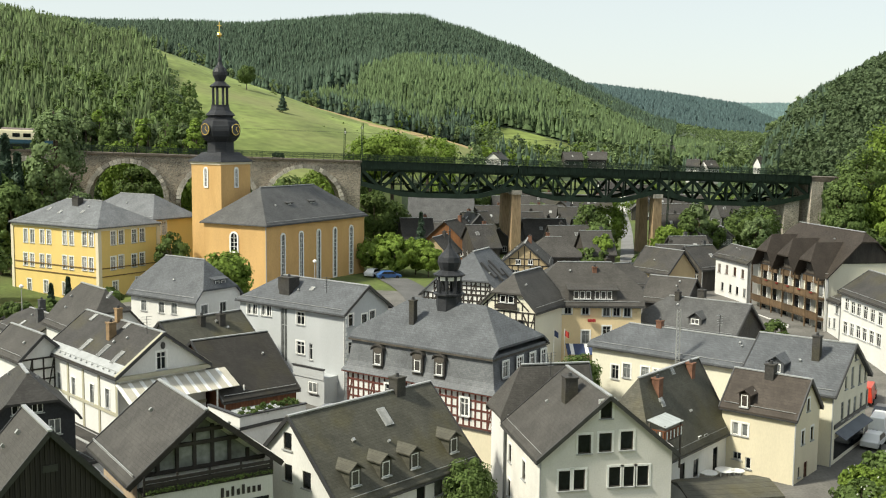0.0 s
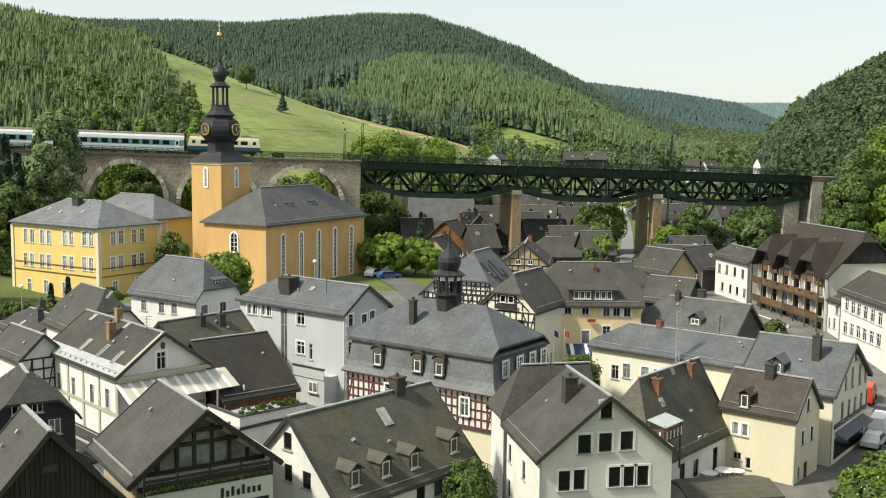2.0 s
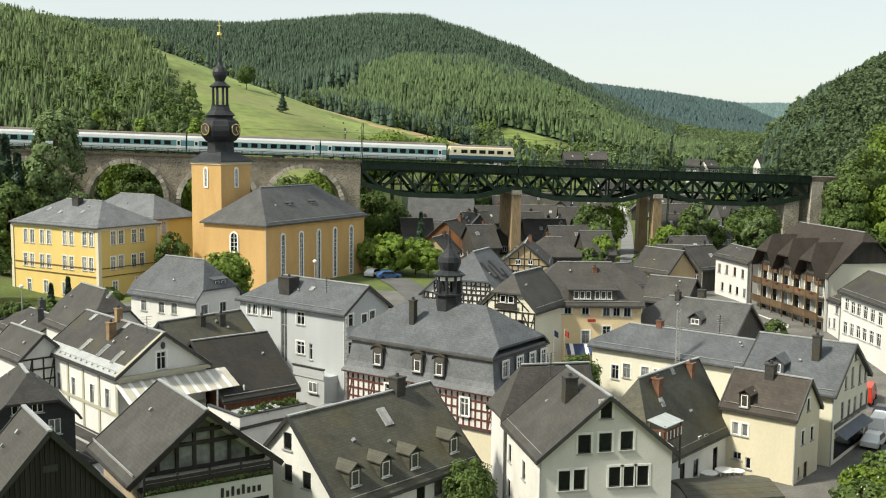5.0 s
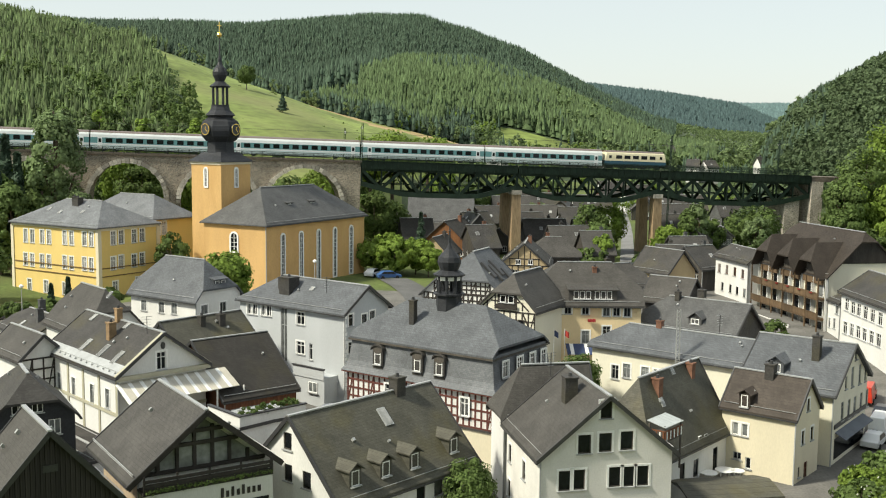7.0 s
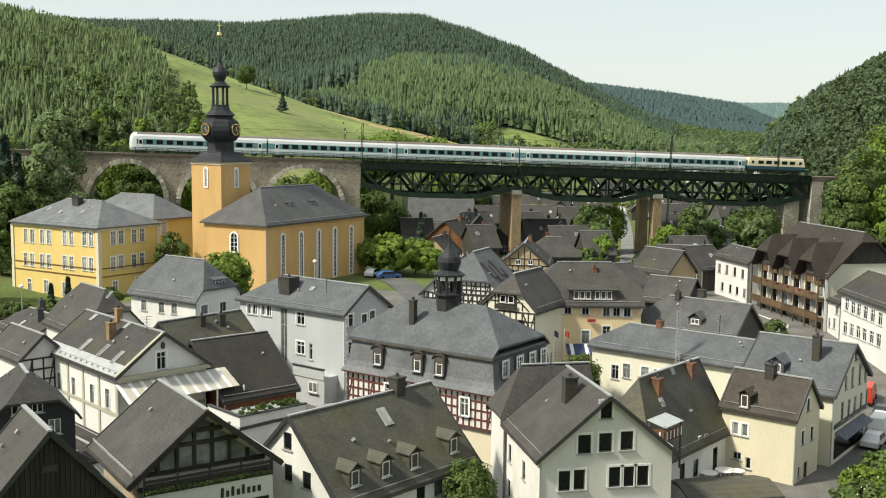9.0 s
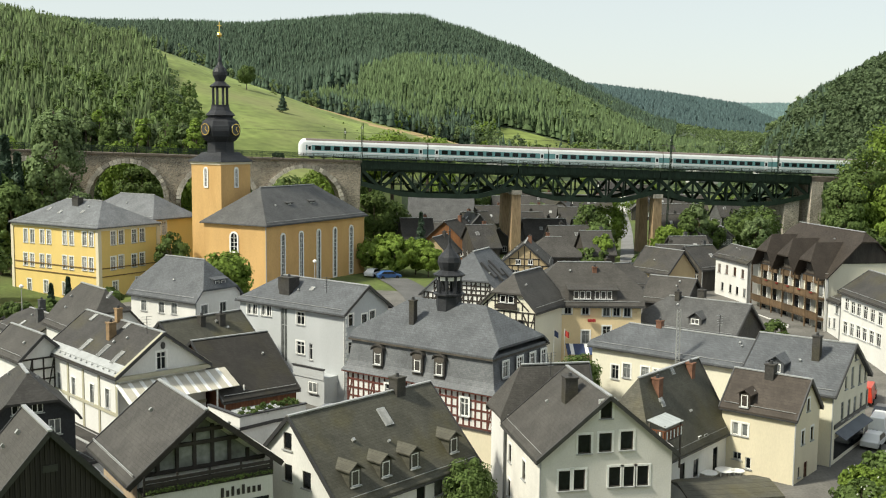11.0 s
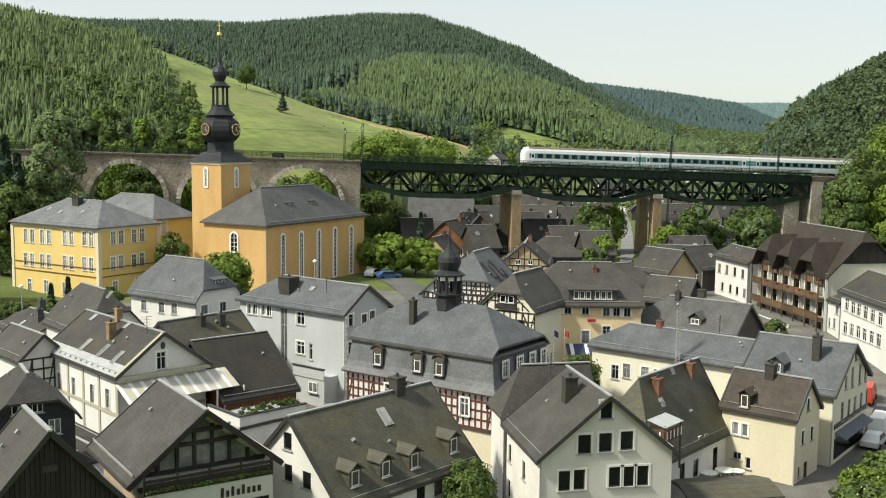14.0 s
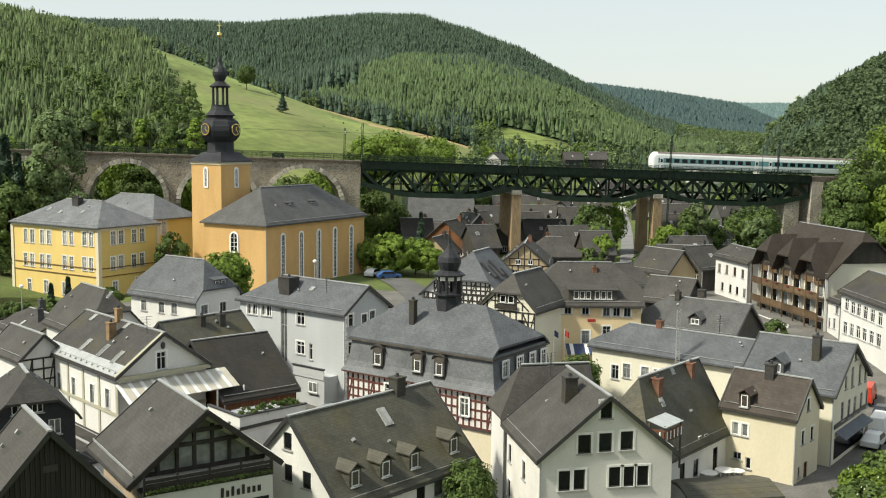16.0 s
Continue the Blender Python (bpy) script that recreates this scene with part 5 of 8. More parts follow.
_ = house("slate_annex", "low slate-roofed annex among the houses", (30.6, 122.5), 52, 9, 12.5, -1, 3.7, 3.4, "b", (0, 0.5), SLATE_DARK, SLATE_MID, over=0.4,
      chimneys=[(0.34, 0.04, 1.2, 0.8), (-0.36, 2.75, 0.8, 0.6)], dormers=[(-0.88, 1.12, 1.6, 0.8, 'gable')])
_ = valley_house("orange-brown boarded house with a brown-grey roof in the valley", (2.2, 212.5), -22, 9.6, 11, -0.1, 4.9, 4.2, "b", (0, 0), WOOD_ORANGE, SLATE_BROWN,
      R=[(4.69, 1.89, 0.9, 1.2, 'white'), (8.19, 2.1, 0.9, 1.2, 'white'), (10.84, 2.25, 0.9, 1.2, 'white')], over=0.4)
_ = valley_house("dark slate-hung house with a dark slate roof in the valley", (7.1, 239.5), 35, 7.6, 9, 0, 4.5, 4.2, "a", (0, 0), SLATE_DARK, SLATE_DARK,
      R=[(-1.43, 2.78, 0.9, 1.2, 'white'), (1.42, 2.64, 0.9, 1.2, 'white'), (3.63, 2.53, 0.9, 1.2, 'white')], over=0.4)
_ = valley_house("slate-hung house with a dark slate roof in the valley", (7.2, 204.5), 20, 5.9, 9, 0, 4.5, 4.2, "a", (0, 0), SLATE_DARK, SLATE_DARK,
      R=[(-0.14, 2.57, 0.9, 1.2, 'white'), (1.79, 2.51, 0.9, 1.2, 'white'), (3.28, 2.47, 0.9, 1.2, 'white')], over=0.4)
timbered_valley = valley_house("half-timbered beige house with a brown-grey roof in the valley", (14.0, 174.5), -8, 8.7, 11, 0, 5.0, 3.7, "b", (0, 0), WALL_BEIGE, SLATE_BROWN,
      R=[(2.86, 3.08, 0.9, 1.2, 'white'), (5.49, 3.15, 0.9, 1.2, 'white'), (7.5, 3.21, 0.9, 1.2, 'white')], over=0.4)
_ = valley_house("slate-hung house with a dark slate roof in the valley", (12.1, 266.5), 10, 8.5, 9, 0, 4.2, 4.2, "a", (0, 0), SLATE_DARK, SLATE_DARK,
      R=[(1.44, 2.32, 0.9, 1.2, 'white'), (4.06, 2.3, 0.9, 1.2, 'white'), (6.08, 2.29, 0.9, 1.2, 'white')], over=0.4)
_ = valley_house("dark slate-hung house with a brown-grey roof in the valley", (23.9, 262.5), -5, 12.6, 9, 0, 4.7, 4.2, "a", (0, 0), SLATE_DARK, SLATE_BROWN,
      R=[(3.54, 2.7, 0.9, 1.2, 'white'), (7.31, 2.77, 0.9, 1.2, 'white'), (10.2, 2.82, 0.9, 1.2, 'white')], over=0.4)
_ = valley_house("grey slate-hung house with a brown-grey roof in the valley", (21.8, 226.5), 5, 9.6, 9, 0, 4.1, 4.2, "a", (0, 0), SLATE_MID, SLATE_BROWN,
      R=[(2.08, 2.1, 0.9, 1.2, 'white'), (5.01, 2.1, 0.9, 1.2, 'white'), (7.27, 2.1, 0.9, 1.2, 'white')], over=0.4)
_ = valley_house("dark slate-hung house with a dark slate roof in the valley", (32.6, 254.5), 0, 9.5, 9, 0, 4.8, 4.2, "a", (0, 0), SLATE_DARK, SLATE_DARK,
      R=[(2.49, 2.81, 0.9, 1.2, 'white'), (5.34, 2.84, 0.9, 1.2, 'white'), (7.53, 2.86, 0.9, 1.2, 'white')], over=0.4)
_ = valley_house("dark boarded house with a brown-grey roof in the valley", (25.2, 209.5), 12, 8.9, 9, 0, 4.1, 4.2, "a", (0, 0), WOOD_DARK, SLATE_BROWN,
      R=[(1.31, 2.19, 0.9, 1.2, 'white'), (4.12, 2.15, 0.9, 1.2, 'white'), (6.28, 2.12, 0.9, 1.2, 'white')], over=0.4)
_ = valley_house("white house with a dark slate roof in the valley", (43.1, 304.5), 0, 11.4, 9, 0, 5.1, 4.2, "a", (0, 0), WALL_WHITE, SLATE_DARK,
      R=[(2.95, 3.18, 0.9, 1.2, 'white'), (6.36, 3.22, 0.9, 1.2, 'white'), (8.98, 3.24, 0.9, 1.2, 'white')], over=0.4)
_ = valley_house("grey slate-hung house with a dark slate roof in the valley", (28.9, 309.5), 5, 13.2, 9, 0, 5.3, 4.2, "a", (0, 0), SLATE_MID, SLATE_DARK,
      R=[(3.0, 3.36, 0.9, 1.2, 'white'), (7.02, 3.37, 0.9, 1.2, 'white'), (10.1, 3.38, 0.9, 1.2, 'white')], over=0.4)
_ = valley_house("white house with a dark slate roof in the valley", (55.1, 344.5), 10, 9.2, 9, 0, 7.4, 4.2, "a", (0, 0), WALL_WHITE, SLATE_DARK,
      R=[(1.62, 5.48, 0.9, 1.2, 'white'), (4.51, 5.48, 0.9, 1.2, 'white'), (6.72, 5.48, 0.9, 1.2, 'white')], over=0.4)
_ = valley_house("grey-white house with a dark slate roof in the valley", (61.1, 269.5), 0, 10.7, 9, 0, 4.9, 4.2, "a", (0, 0), WALL_GREYWHITE, SLATE_DARK,
      R=[(2.82, 2.97, 0.9, 1.2, 'white'), (6.06, 3.0, 0.9, 1.2, 'white'), (8.54, 3.03, 0.9, 1.2, 'white')], over=0.4)
_ = valley_house("dark slate-hung house with a dark slate roof in the valley", (71.5, 304.5), 0, 9.7, 9, 0, 5.4, 4.2, "a", (0, 0), SLATE_DARK, SLATE_DARK,
      R=[(2.58, 3.48, 0.9, 1.2, 'white'), (5.51, 3.51, 0.9, 1.2, 'white'), (7.75, 3.54, 0.9, 1.2, 'white')], over=0.4)
_ = valley_house("slate-hung house with a grey slate roof in the valley", (60.3, 229.5), 0, 5.1, 11, 0, 5.0, 2.1, "b", (0, 0), SLATE_MID, SLATE_MID,
      R=[(1.19, 3.16, 0.9, 1.2, 'white'), (2.72, 3.17, 0.9, 1.2, 'white'), (3.9, 3.18, 0.9, 1.2, 'white')], over=0.4)
_ = valley_house("dark boarded house with a dark slate roof in the valley", (43.6, 177.5), 30, 6.5, 9, 0, 4.2, 3.6, "a", (0, 0), WOOD_DARK, SLATE_DARK, over=0.4)
_ = valley_house("long dark boarded shed with a brown-grey roof in the valley", (-7.2, 231.5), 0, 16.5, 8, 0, 4.6, 2.2, "a", (0, 0), WOOD_DARK, SLATE_BROWN, over=0.4)
_ = valley_house("white house with a brown-grey roof in the valley", (20.3, 404.5), -20, 7.4, 11, 13.3, 16.8, 3.1, "b", (0, 0), WALL_WHITE, SLATE_BROWN,
      R=[(3.66, 14.91, 0.9, 1.2, 'white'), (5.95, 14.95, 0.9, 1.2, 'white'), (7.71, 14.99, 0.9, 1.2, 'white')], over=0.4)
_ = valley_house("dark boarded house with a brown-grey roof in the valley", (-5.7, 219.5), 10, 7.0, 9, 0, 4.5, 4.2, "a", (0, 0), WOOD_DARK, SLATE_BROWN, over=0.4)
_ = valley_house("dark slate-hung house with a dark slate roof in the valley", (12.9, 229.5), -12, 7.3, 11, -0.9, 3.1, 3.1, "b", (0, 0), SLATE_DARK, SLATE_DARK,
      R=[(2.92, 1.15, 0.9, 1.2, 'white'), (5.14, 1.22, 0.9, 1.2, 'white'), (6.83, 1.28, 0.9, 1.2, 'white')], over=0.4)
_ = valley_house("grey slate-hung house with a brown-grey roof in the valley", (18.9, 294.5), 8, 11.0, 9, 0, 5.1, 4.2, "a", (0, 0), SLATE_MID, SLATE_BROWN,
      R=[(2.17, 3.2, 0.9, 1.2, 'white'), (5.54, 3.19, 0.9, 1.2, 'white'), (8.12, 3.19, 0.9, 1.2, 'white')], over=0.4)
_ = valley_house("dark boarded house with a dark slate roof in the valley", (32.7, 284.5), -15, 9.1, 11, 0, 5.2, 3.8, "b", (0, 0), WOOD_DARK, SLATE_DARK,
      R=[(3.55, 3.32, 0.9, 1.2, 'white'), (6.29, 3.41, 0.9, 1.2, 'white'), (8.38, 3.48, 0.9, 1.2, 'white')], over=0.4)
_ = valley_house("dark boarded house with a dark slate roof in the valley", (19.0, 244.5), 14, 9.1, 9, 0, 4.2, 4.2, "a", (0, 0), WOOD_DARK, SLATE_DARK, over=0.4)
_ = valley_house("dark boarded house with a brown-grey roof in the valley", (26.6, 242.5), -10, 7.7, 11, 0, 4.2, 3.2, "b", (0, 0), WOOD_DARK, SLATE_BROWN,
      R=[(2.76, 2.3, 0.9, 1.2, 'white'), (5.07, 2.36, 0.9, 1.2, 'white'), (6.84, 2.41, 0.9, 1.2, 'white')], over=0.4)
_ = valley_house("slate-hung house with a dark slate roof in the valley", (31.4, 226.5), 6, 7.2, 9, 0, 4.2, 4.2, "a", (0, 0), SLATE_MID, SLATE_DARK,
      R=[(1.47, 2.2, 0.9, 1.2, 'white'), (3.69, 2.2, 0.9, 1.2, 'white'), (5.4, 2.2, 0.9, 1.2, 'white')], over=0.4)
_ = valley_house("dark slate-hung house with a dark slate roof in the valley", (10.6, 304.5), 4, 11.4, 9, -0.5, 3.5, 4.2, "a", (0, 0), SLATE_DARK, SLATE_DARK,
      R=[(2.62, 1.55, 0.9, 1.2, 'white'), (6.05, 1.57, 0.9, 1.2, 'white'), (8.69, 1.58, 0.9, 1.2, 'white')], over=0.4)
_ = valley_house("dark boarded house with a brown-grey roof in the valley", (52.4, 239.5), 4, 7.6, 9, 0, 4.4, 4.2, "a", (0, 0), WOOD_DARK, SLATE_BROWN, over=0.4)
_ = valley_house("dark boarded house with a dark slate roof in the valley", (53.2, 219.5), -15, 7.0, 11, 0, 4.5, 2.9, "b", (0, 0), WOOD_DARK, SLATE_DARK, over=0.4)
_ = valley_house("slate-hung house with a dark slate roof in the valley", (78.2, 284.5), 8, 9.1, 9, 0, 5.0, 4.2, "a", (0, 0), SLATE_MID, SLATE_DARK,
      R=[(1.75, 3.02, 0.9, 1.2, 'white'), (4.62, 3.02, 0.9, 1.2, 'white'), (6.83, 3.02, 0.9, 1.2, 'white')], over=0.4)
_ = valley_house("white house with a brown-grey roof in the valley", (65.5, 314.5), 4, 10.1, 9, 0, 5.0, 4.2, "a", (0, 0), WALL_WHITE, SLATE_BROWN,
      R=[(2.33, 3.06, 0.9, 1.2, 'white'), (5.41, 3.08, 0.9, 1.2, 'white'), (7.77, 3.09, 0.9, 1.2, 'white')], over=0.4)
_ = valley_house("slate-hung house with a brown-grey roof in the valley", (60.5, 314.5), -10, 8.4, 11, 0, 4.6, 3.5, "b", (0, 0), SLATE_DARK, SLATE_BROWN,
      R=[(2.93, 2.71, 0.9, 1.2, 'white'), (5.4, 2.77, 0.9, 1.2, 'white'), (7.29, 2.82, 0.9, 1.2, 'white')], over=0.4)
_ = valley_house("dark boarded house with a brown-grey roof in the valley", (29.1, 199.5), 8, 6.3, 9, 0, 4.0, 4.2, "a", (0, 0), WOOD_DARK, SLATE_BROWN, over=0.4)
_ = valley_house("white house with a dark slate roof in the valley", (61.6, 334.5), 5, 8.9, 9, 0, 6.8, 4.2, "a", (0, 0), WALL_WHITE, SLATE_DARK,
      R=[(1.92, 4.85, 0.9, 1.2, 'white'), (4.66, 4.86, 0.9, 1.2, 'white'), (6.76, 4.87, 0.9, 1.2, 'white')], over=0.4)


_ = valley_house("beige gabled house with a brown-grey roof in the valley", (-0.6, 199.0), -20, 6.6, 8, 0, 3.7, 3.3, "b", (0, 0), WALL_BEIGE, SLATE_BROWN,
      R=[(2.2, 1.6, 0.9, 1.2, 'white'), (4.4, 1.6, 0.9, 1.2, 'white'), (3.3, 4.1, 0.7, 0.9, 'white')])
_ = valley_house("dark slate-hung house with a steep slate roof in the valley", (6.4, 221.0), 14, 5.6, 10, 0, 6.6, 3.2, "b", (0, 0), SLATE_DARK, SLATE_MID)
_ = valley_house("dark slate-hung house with a hipped brown-grey roof in the valley", (20.8, 197.0), 6, 9.6, 8, 0, 3.8, 3.4, "a", (0.8, 0.8), SLATE_DARK, SLATE_BROWN)
_ = valley_house("slate-hung house with a brown-grey roof in the valley", (47.6, 203.0), 12, 8.0, 8, 0, 3.6, 3.4, "a", (0, 0), SLATE_MID, SLATE_BROWN,
      R=[(2.0, 1.5, 0.9, 1.2, 'white'), (4.2, 1.5, 0.9, 1.2, 'white'), (6.2, 1.5, 0.9, 1.2, 'white')])
_ = valley_house("slate-hung house with a dark slate roof in the valley", (43.5, 192.0), -8, 8.5, 8, 0, 3.4, 3.0, "a", (0, 0), SLATE_MID, SLATE_DARK)
_ = valley_house("slate-hung house with a brown-grey roof in the valley", (27.0, 161.0), 20, 8.2, 8, 0, 3.4, 3.2, "a", (0, 0.5), SLATE_DARK, SLATE_BROWN)


_ = house("low_dark_house", "low house with a dark blue-grey slate roof beside the lane", (-48.2, 124.5), 42, 7.5, 11, -1, 2.3, 2.1, "b", (0.4, 0.4), WALL_GREYWHITE, SLATE_DARK,
      F=[(2.5, 0.2, 0.9, 1.2, 'white'), (5.0, 0.2, 0.9, 1.2, 'white'), (7.6, 0.2, 0.9, 1.2, 'white')], over=0.4, chimneys=[(-1.2, -2.2, 1.3, 0.7, SLATE_MID), (0.6, 1.8, 1.4, 0.7, SLATE_MID)], skylights=[(0.5, 1.2, 0.6, 0.8)])


def hillside_house(label, x, y, yaw, a, b, h, rise, wall, roof):
    """A small house standing on the slope up the valley."""
    z = ground_z(x, y)
    return valley_house(label, (x, y), yaw, a, b, z - 0.5, z + h, rise, "a", (0, 0), wall, roof,
                        R=[(a * (k + 0.5) / 3, z + h - 2.1, 0.9, 1.2, "white") for k in range(3)])


for x, y, yaw, a, b, h, wall, roof in UP_VALLEY:
    hillside_house("white house with a brown-grey roof up the valley" if wall is WALL_WHITE else "dark slate-hung house with a dark roof up the valley", x, y, yaw, a, b, h, 3.4, wall, roof)


_ = house("white_end_house", "low white end house with a dark slate roof", (56.0, 138.1), 2, 8.0, 4.6, -1, 4.6, 2.0, "b", (0, 1), WALL_WHITE, SLATE_DARK,
      F=[(2.0, 0.9, 0.8, 1.4, 'grey+'), (3.6, 0.8, 0.6, 1.3, 'grey+'), (1.3, 3.0, 1.0, 1.1, 'grey+')], over=0.3)


# ---- town hall ----
def ring_roof(bm, levels):
    """A steep roof band round a rectangle: (half x, half y, z) from the eaves up."""
    rings = [[bm.verts.new((sx * a, sy * b, z)) for sx, sy in ((-1, -1), (1, -1), (1, 1), (-1, 1))] for a, b, z in levels]
    for r, q in zip(rings, rings[1:]):
        for i in range(4):
            bm.faces.new((r[i], r[(i + 1) % 4], q[(i + 1) % 4], q[i]))
    bm.faces.new(list(reversed(rings[0])))
    bm.faces.new(rings[-1])
    return bm


def town_hall():
    top = thing("town_hall", pose(0.6, 96.1, 0, 0, 0, 54.8), "half-timbered town hall with slate mansard roof and onion-domed turret", "town hall")
    wa, wb = 4.8, 8.15
    part("base_wall", boxes((-wa, wa, -wb, wb, -5, 0.6)), WALL_CREAM, top)
    part("base_ledge", boxes((-wa - 0.15, wa + 0.15, -wb - 0.15, wb + 0.15, 0.55, 0.72)), SLATE_DARK, top)
    part("timber_storey", boxes((-wa, wa, -wb, wb, 0.72, 4.1)), WALL_WHITE, top)
    mF, mR = pose(-wa, wb, 0, 0, 0, -90), pose(-wa, -wb, 0)
    timber_wall(top, mF, 0, 2 * wb, 0.78, 3.95, 26, 3, (0, 4, 12, 20, 25), TIMBER_RED, 0.17)
    timber_wall(top, mR, 0, 2 * wa, 0.78, 3.95, 15, 3, (1, 7, 12), TIMBER_RED, 0.17)
    part("corner_post", boxes((-wa - 0.08, -wa + 0.22, -wb - 0.08, -wb + 0.22, 0.72, 4.0)), TIMBER_RED, top)
    for d in (2.94, 7.6, 11.3):
        put_window(top, pose(-wa - 0.16, -wb + d, 1.7, 0, 0, -90), 0.85, 1.6, "white+")
    for d in (3.2, 6.4):
        put_window(top, pose(-wa + d, -wb - 0.16, 1.7), 0.85, 1.5, "white+")
    part("mansard_roof", ring_roof(bmesh.new(), [(5.35, 8.65, 4.0), (5.0, 8.3, 4.45), (4.8, 8.1, 4.95), (4.55, 7.8, 7.2)]), SLATE_PALE, top)
    part("eave_board", boxes((-5.3, 5.3, -8.6, 8.6, 3.86, 3.98)), TIMBER_RED, top)
    faces, p, q, e = roof_shape(8.0, 4.85, 3.5, 0.8, 0.8)
    up = Matrix.Rotation(math.pi / 2, 4, "Z")
    up.translation = (0, 0, 7.2)
    r = part("upper_roof", solid(bmesh.new(), faces, 0.2), SLATE, top, "", up)
    bm = bmesh.new()
    for x0, x1, y0, y1 in ((-8.05, 8.05, -4.9, -4.8), (-8.05, 8.05, 4.8, 4.9), (-8.05, -7.95, -4.8, 4.8), (7.95, 8.05, -4.8, 4.8)):
        box(bm, x0, x1, y0, y1, -0.32, -0.16)
    part("gutter", bm, WOOD_DARK, r, "dark eaves gutter")
    for d in (5.3, 7.7, 12.25):
        dormer(top, pose(-5.0, -7.8 + d, 4.9, 0, 0, -90), 1.15, 1.55, "round", 6, SLATE_DARK, None)
    for d in (1.5, 3.9, 6.1, 8.1):
        put_window(top, pose(-4.55 + d, -8.2, 5.2), 0.85, 1.4, "white+")
    chimney(top, -2.6, 2.2, 8.9, 1.9, 0.55, SLATE_DARK)
    chimney(top, 2.0, -5.0, 8.2, 0.9, 0.4, METAL_PALE)
    z = 10.7
    turret = part("turret", lathe(bmesh.new(), [(1.25, z - 1.2), (1.2, z + 0.6), (1.5, z + 0.65), (1.5, z + 0.8)], 8, math.pi / 8), SPIRE, top, "", None)
    for i in range(8):
        g = math.pi / 8 + i * math.tau / 8
        part("lantern_post", lathe(bmesh.new(), [(0.17, z + 0.8), (0.17, z + 2.4)], 6, 0, pose(1.02 * math.cos(g), 1.02 * math.sin(g), 0)), SPIRE, turret)
    for i in range(8):
        g = i * math.tau / 8
        part("lantern_arch", box(bmesh.new(), -0.3, 0.3, -0.08, 0.08, z + 2.0, z + 2.45, pose(0.98 * math.cos(g), 0.98 * math.sin(g), 0, 0, 0, math.degrees(g) + 90)), PAINT_WHITE, turret)
    part("onion_dome", lathe(bmesh.new(), [(1.45, z + 2.4), (1.5, z + 2.55), (0.85, z + 2.95), (1.0, z + 3.3), (1.12, z + 3.7), (1.0, z + 4.15), (0.65, z + 4.55), (0.3, z + 4.9), (0.12, z + 5.4), (0.05, z + 7.0)], 12), SPIRE, turret)
    part("finial", lathe(bmesh.new(), [(0.02, z + 6.4), (0.14, z + 6.55), (0.02, z + 6.7)], 8), METAL_DARK, turret)


town_hall()


# ---- church: arched windows and tower ----
def arched(parent, m, w, h, n=10):
    """A round-headed window facing -y: glass, glazing bars and a pale raised surround; h to the top of the arch."""
    def outline(g):
        r = w / 2 + g
        return [(-r, -g)] + [(-r * math.cos(math.pi * i / n), h - w / 2 + r * math.sin(math.pi * i / n)) for i in range(n + 1)] + [(r, -g)]
    inner, outer = outline(0), outline(0.24)
    bm = bmesh.new()
    k = len(inner)
    for y0, y1 in ((-0.14, 0.02),):
        a = [bm.verts.new((x, y0, z)) for x, z in inner]
        b = [bm.verts.new((x, y0, z)) for x, z in outer]
        c = [bm.verts.new((x, y1, z)) for x, z in inner]
        d = [bm.verts.new((x, y1, z)) for x, z in outer]
        for i in range(k):
            j = (i + 1) % k
            bm.faces.new((b[i], b[j], a[j], a[i]))
            bm.faces.new((b[j], b[i], d[i], d[j]))
            bm.faces.new((a[i], a[j], c[j], c[i]))
    bmesh.ops.recalc_face_normals(bm, faces=bm.faces)
    win = part("arched_window", bm, PAINT_WHITE, parent, "white round-arched window surround", m)
    bm = bmesh.new()
    f = bm.faces.new([bm.verts.new((x, -0.02, z)) for x, z in inner])
    part("pane", bm, GLASS, win)
    bm = boxes((-0.05, 0.05, -0.07, -0.03, 0, h))
    for i in range(1, int(h / 0.7)):
        box(bm, -w / 2, w / 2, -0.065, -0.03, i * 0.7, i * 0.7 + 0.06)
    part("glazing_bar", bm, PAINT_WHITE, win)


for d in (4.6, 9.3, 14.0, 18.6, 23.4):
    arched(church, pose(-14 + d, -6.75 + 0.5, 2.2), 0.75, 8.1)
arched(church, pose(-13.5, -6.75 + 6.8, 7.6, 0, 0, -90), 1.3, 2.9)
part("cornice", boxes((-13.55, 13.55, -6.3, 6.3, 11.4, 11.75)), WALL_OCHRE, church)
for d in (10.0, 16.0):
    dormer(church, pose(-14 + d, -3.4, 14.5), 1.3, 0.45, "shed", 0.82, SLATE_MID, None)


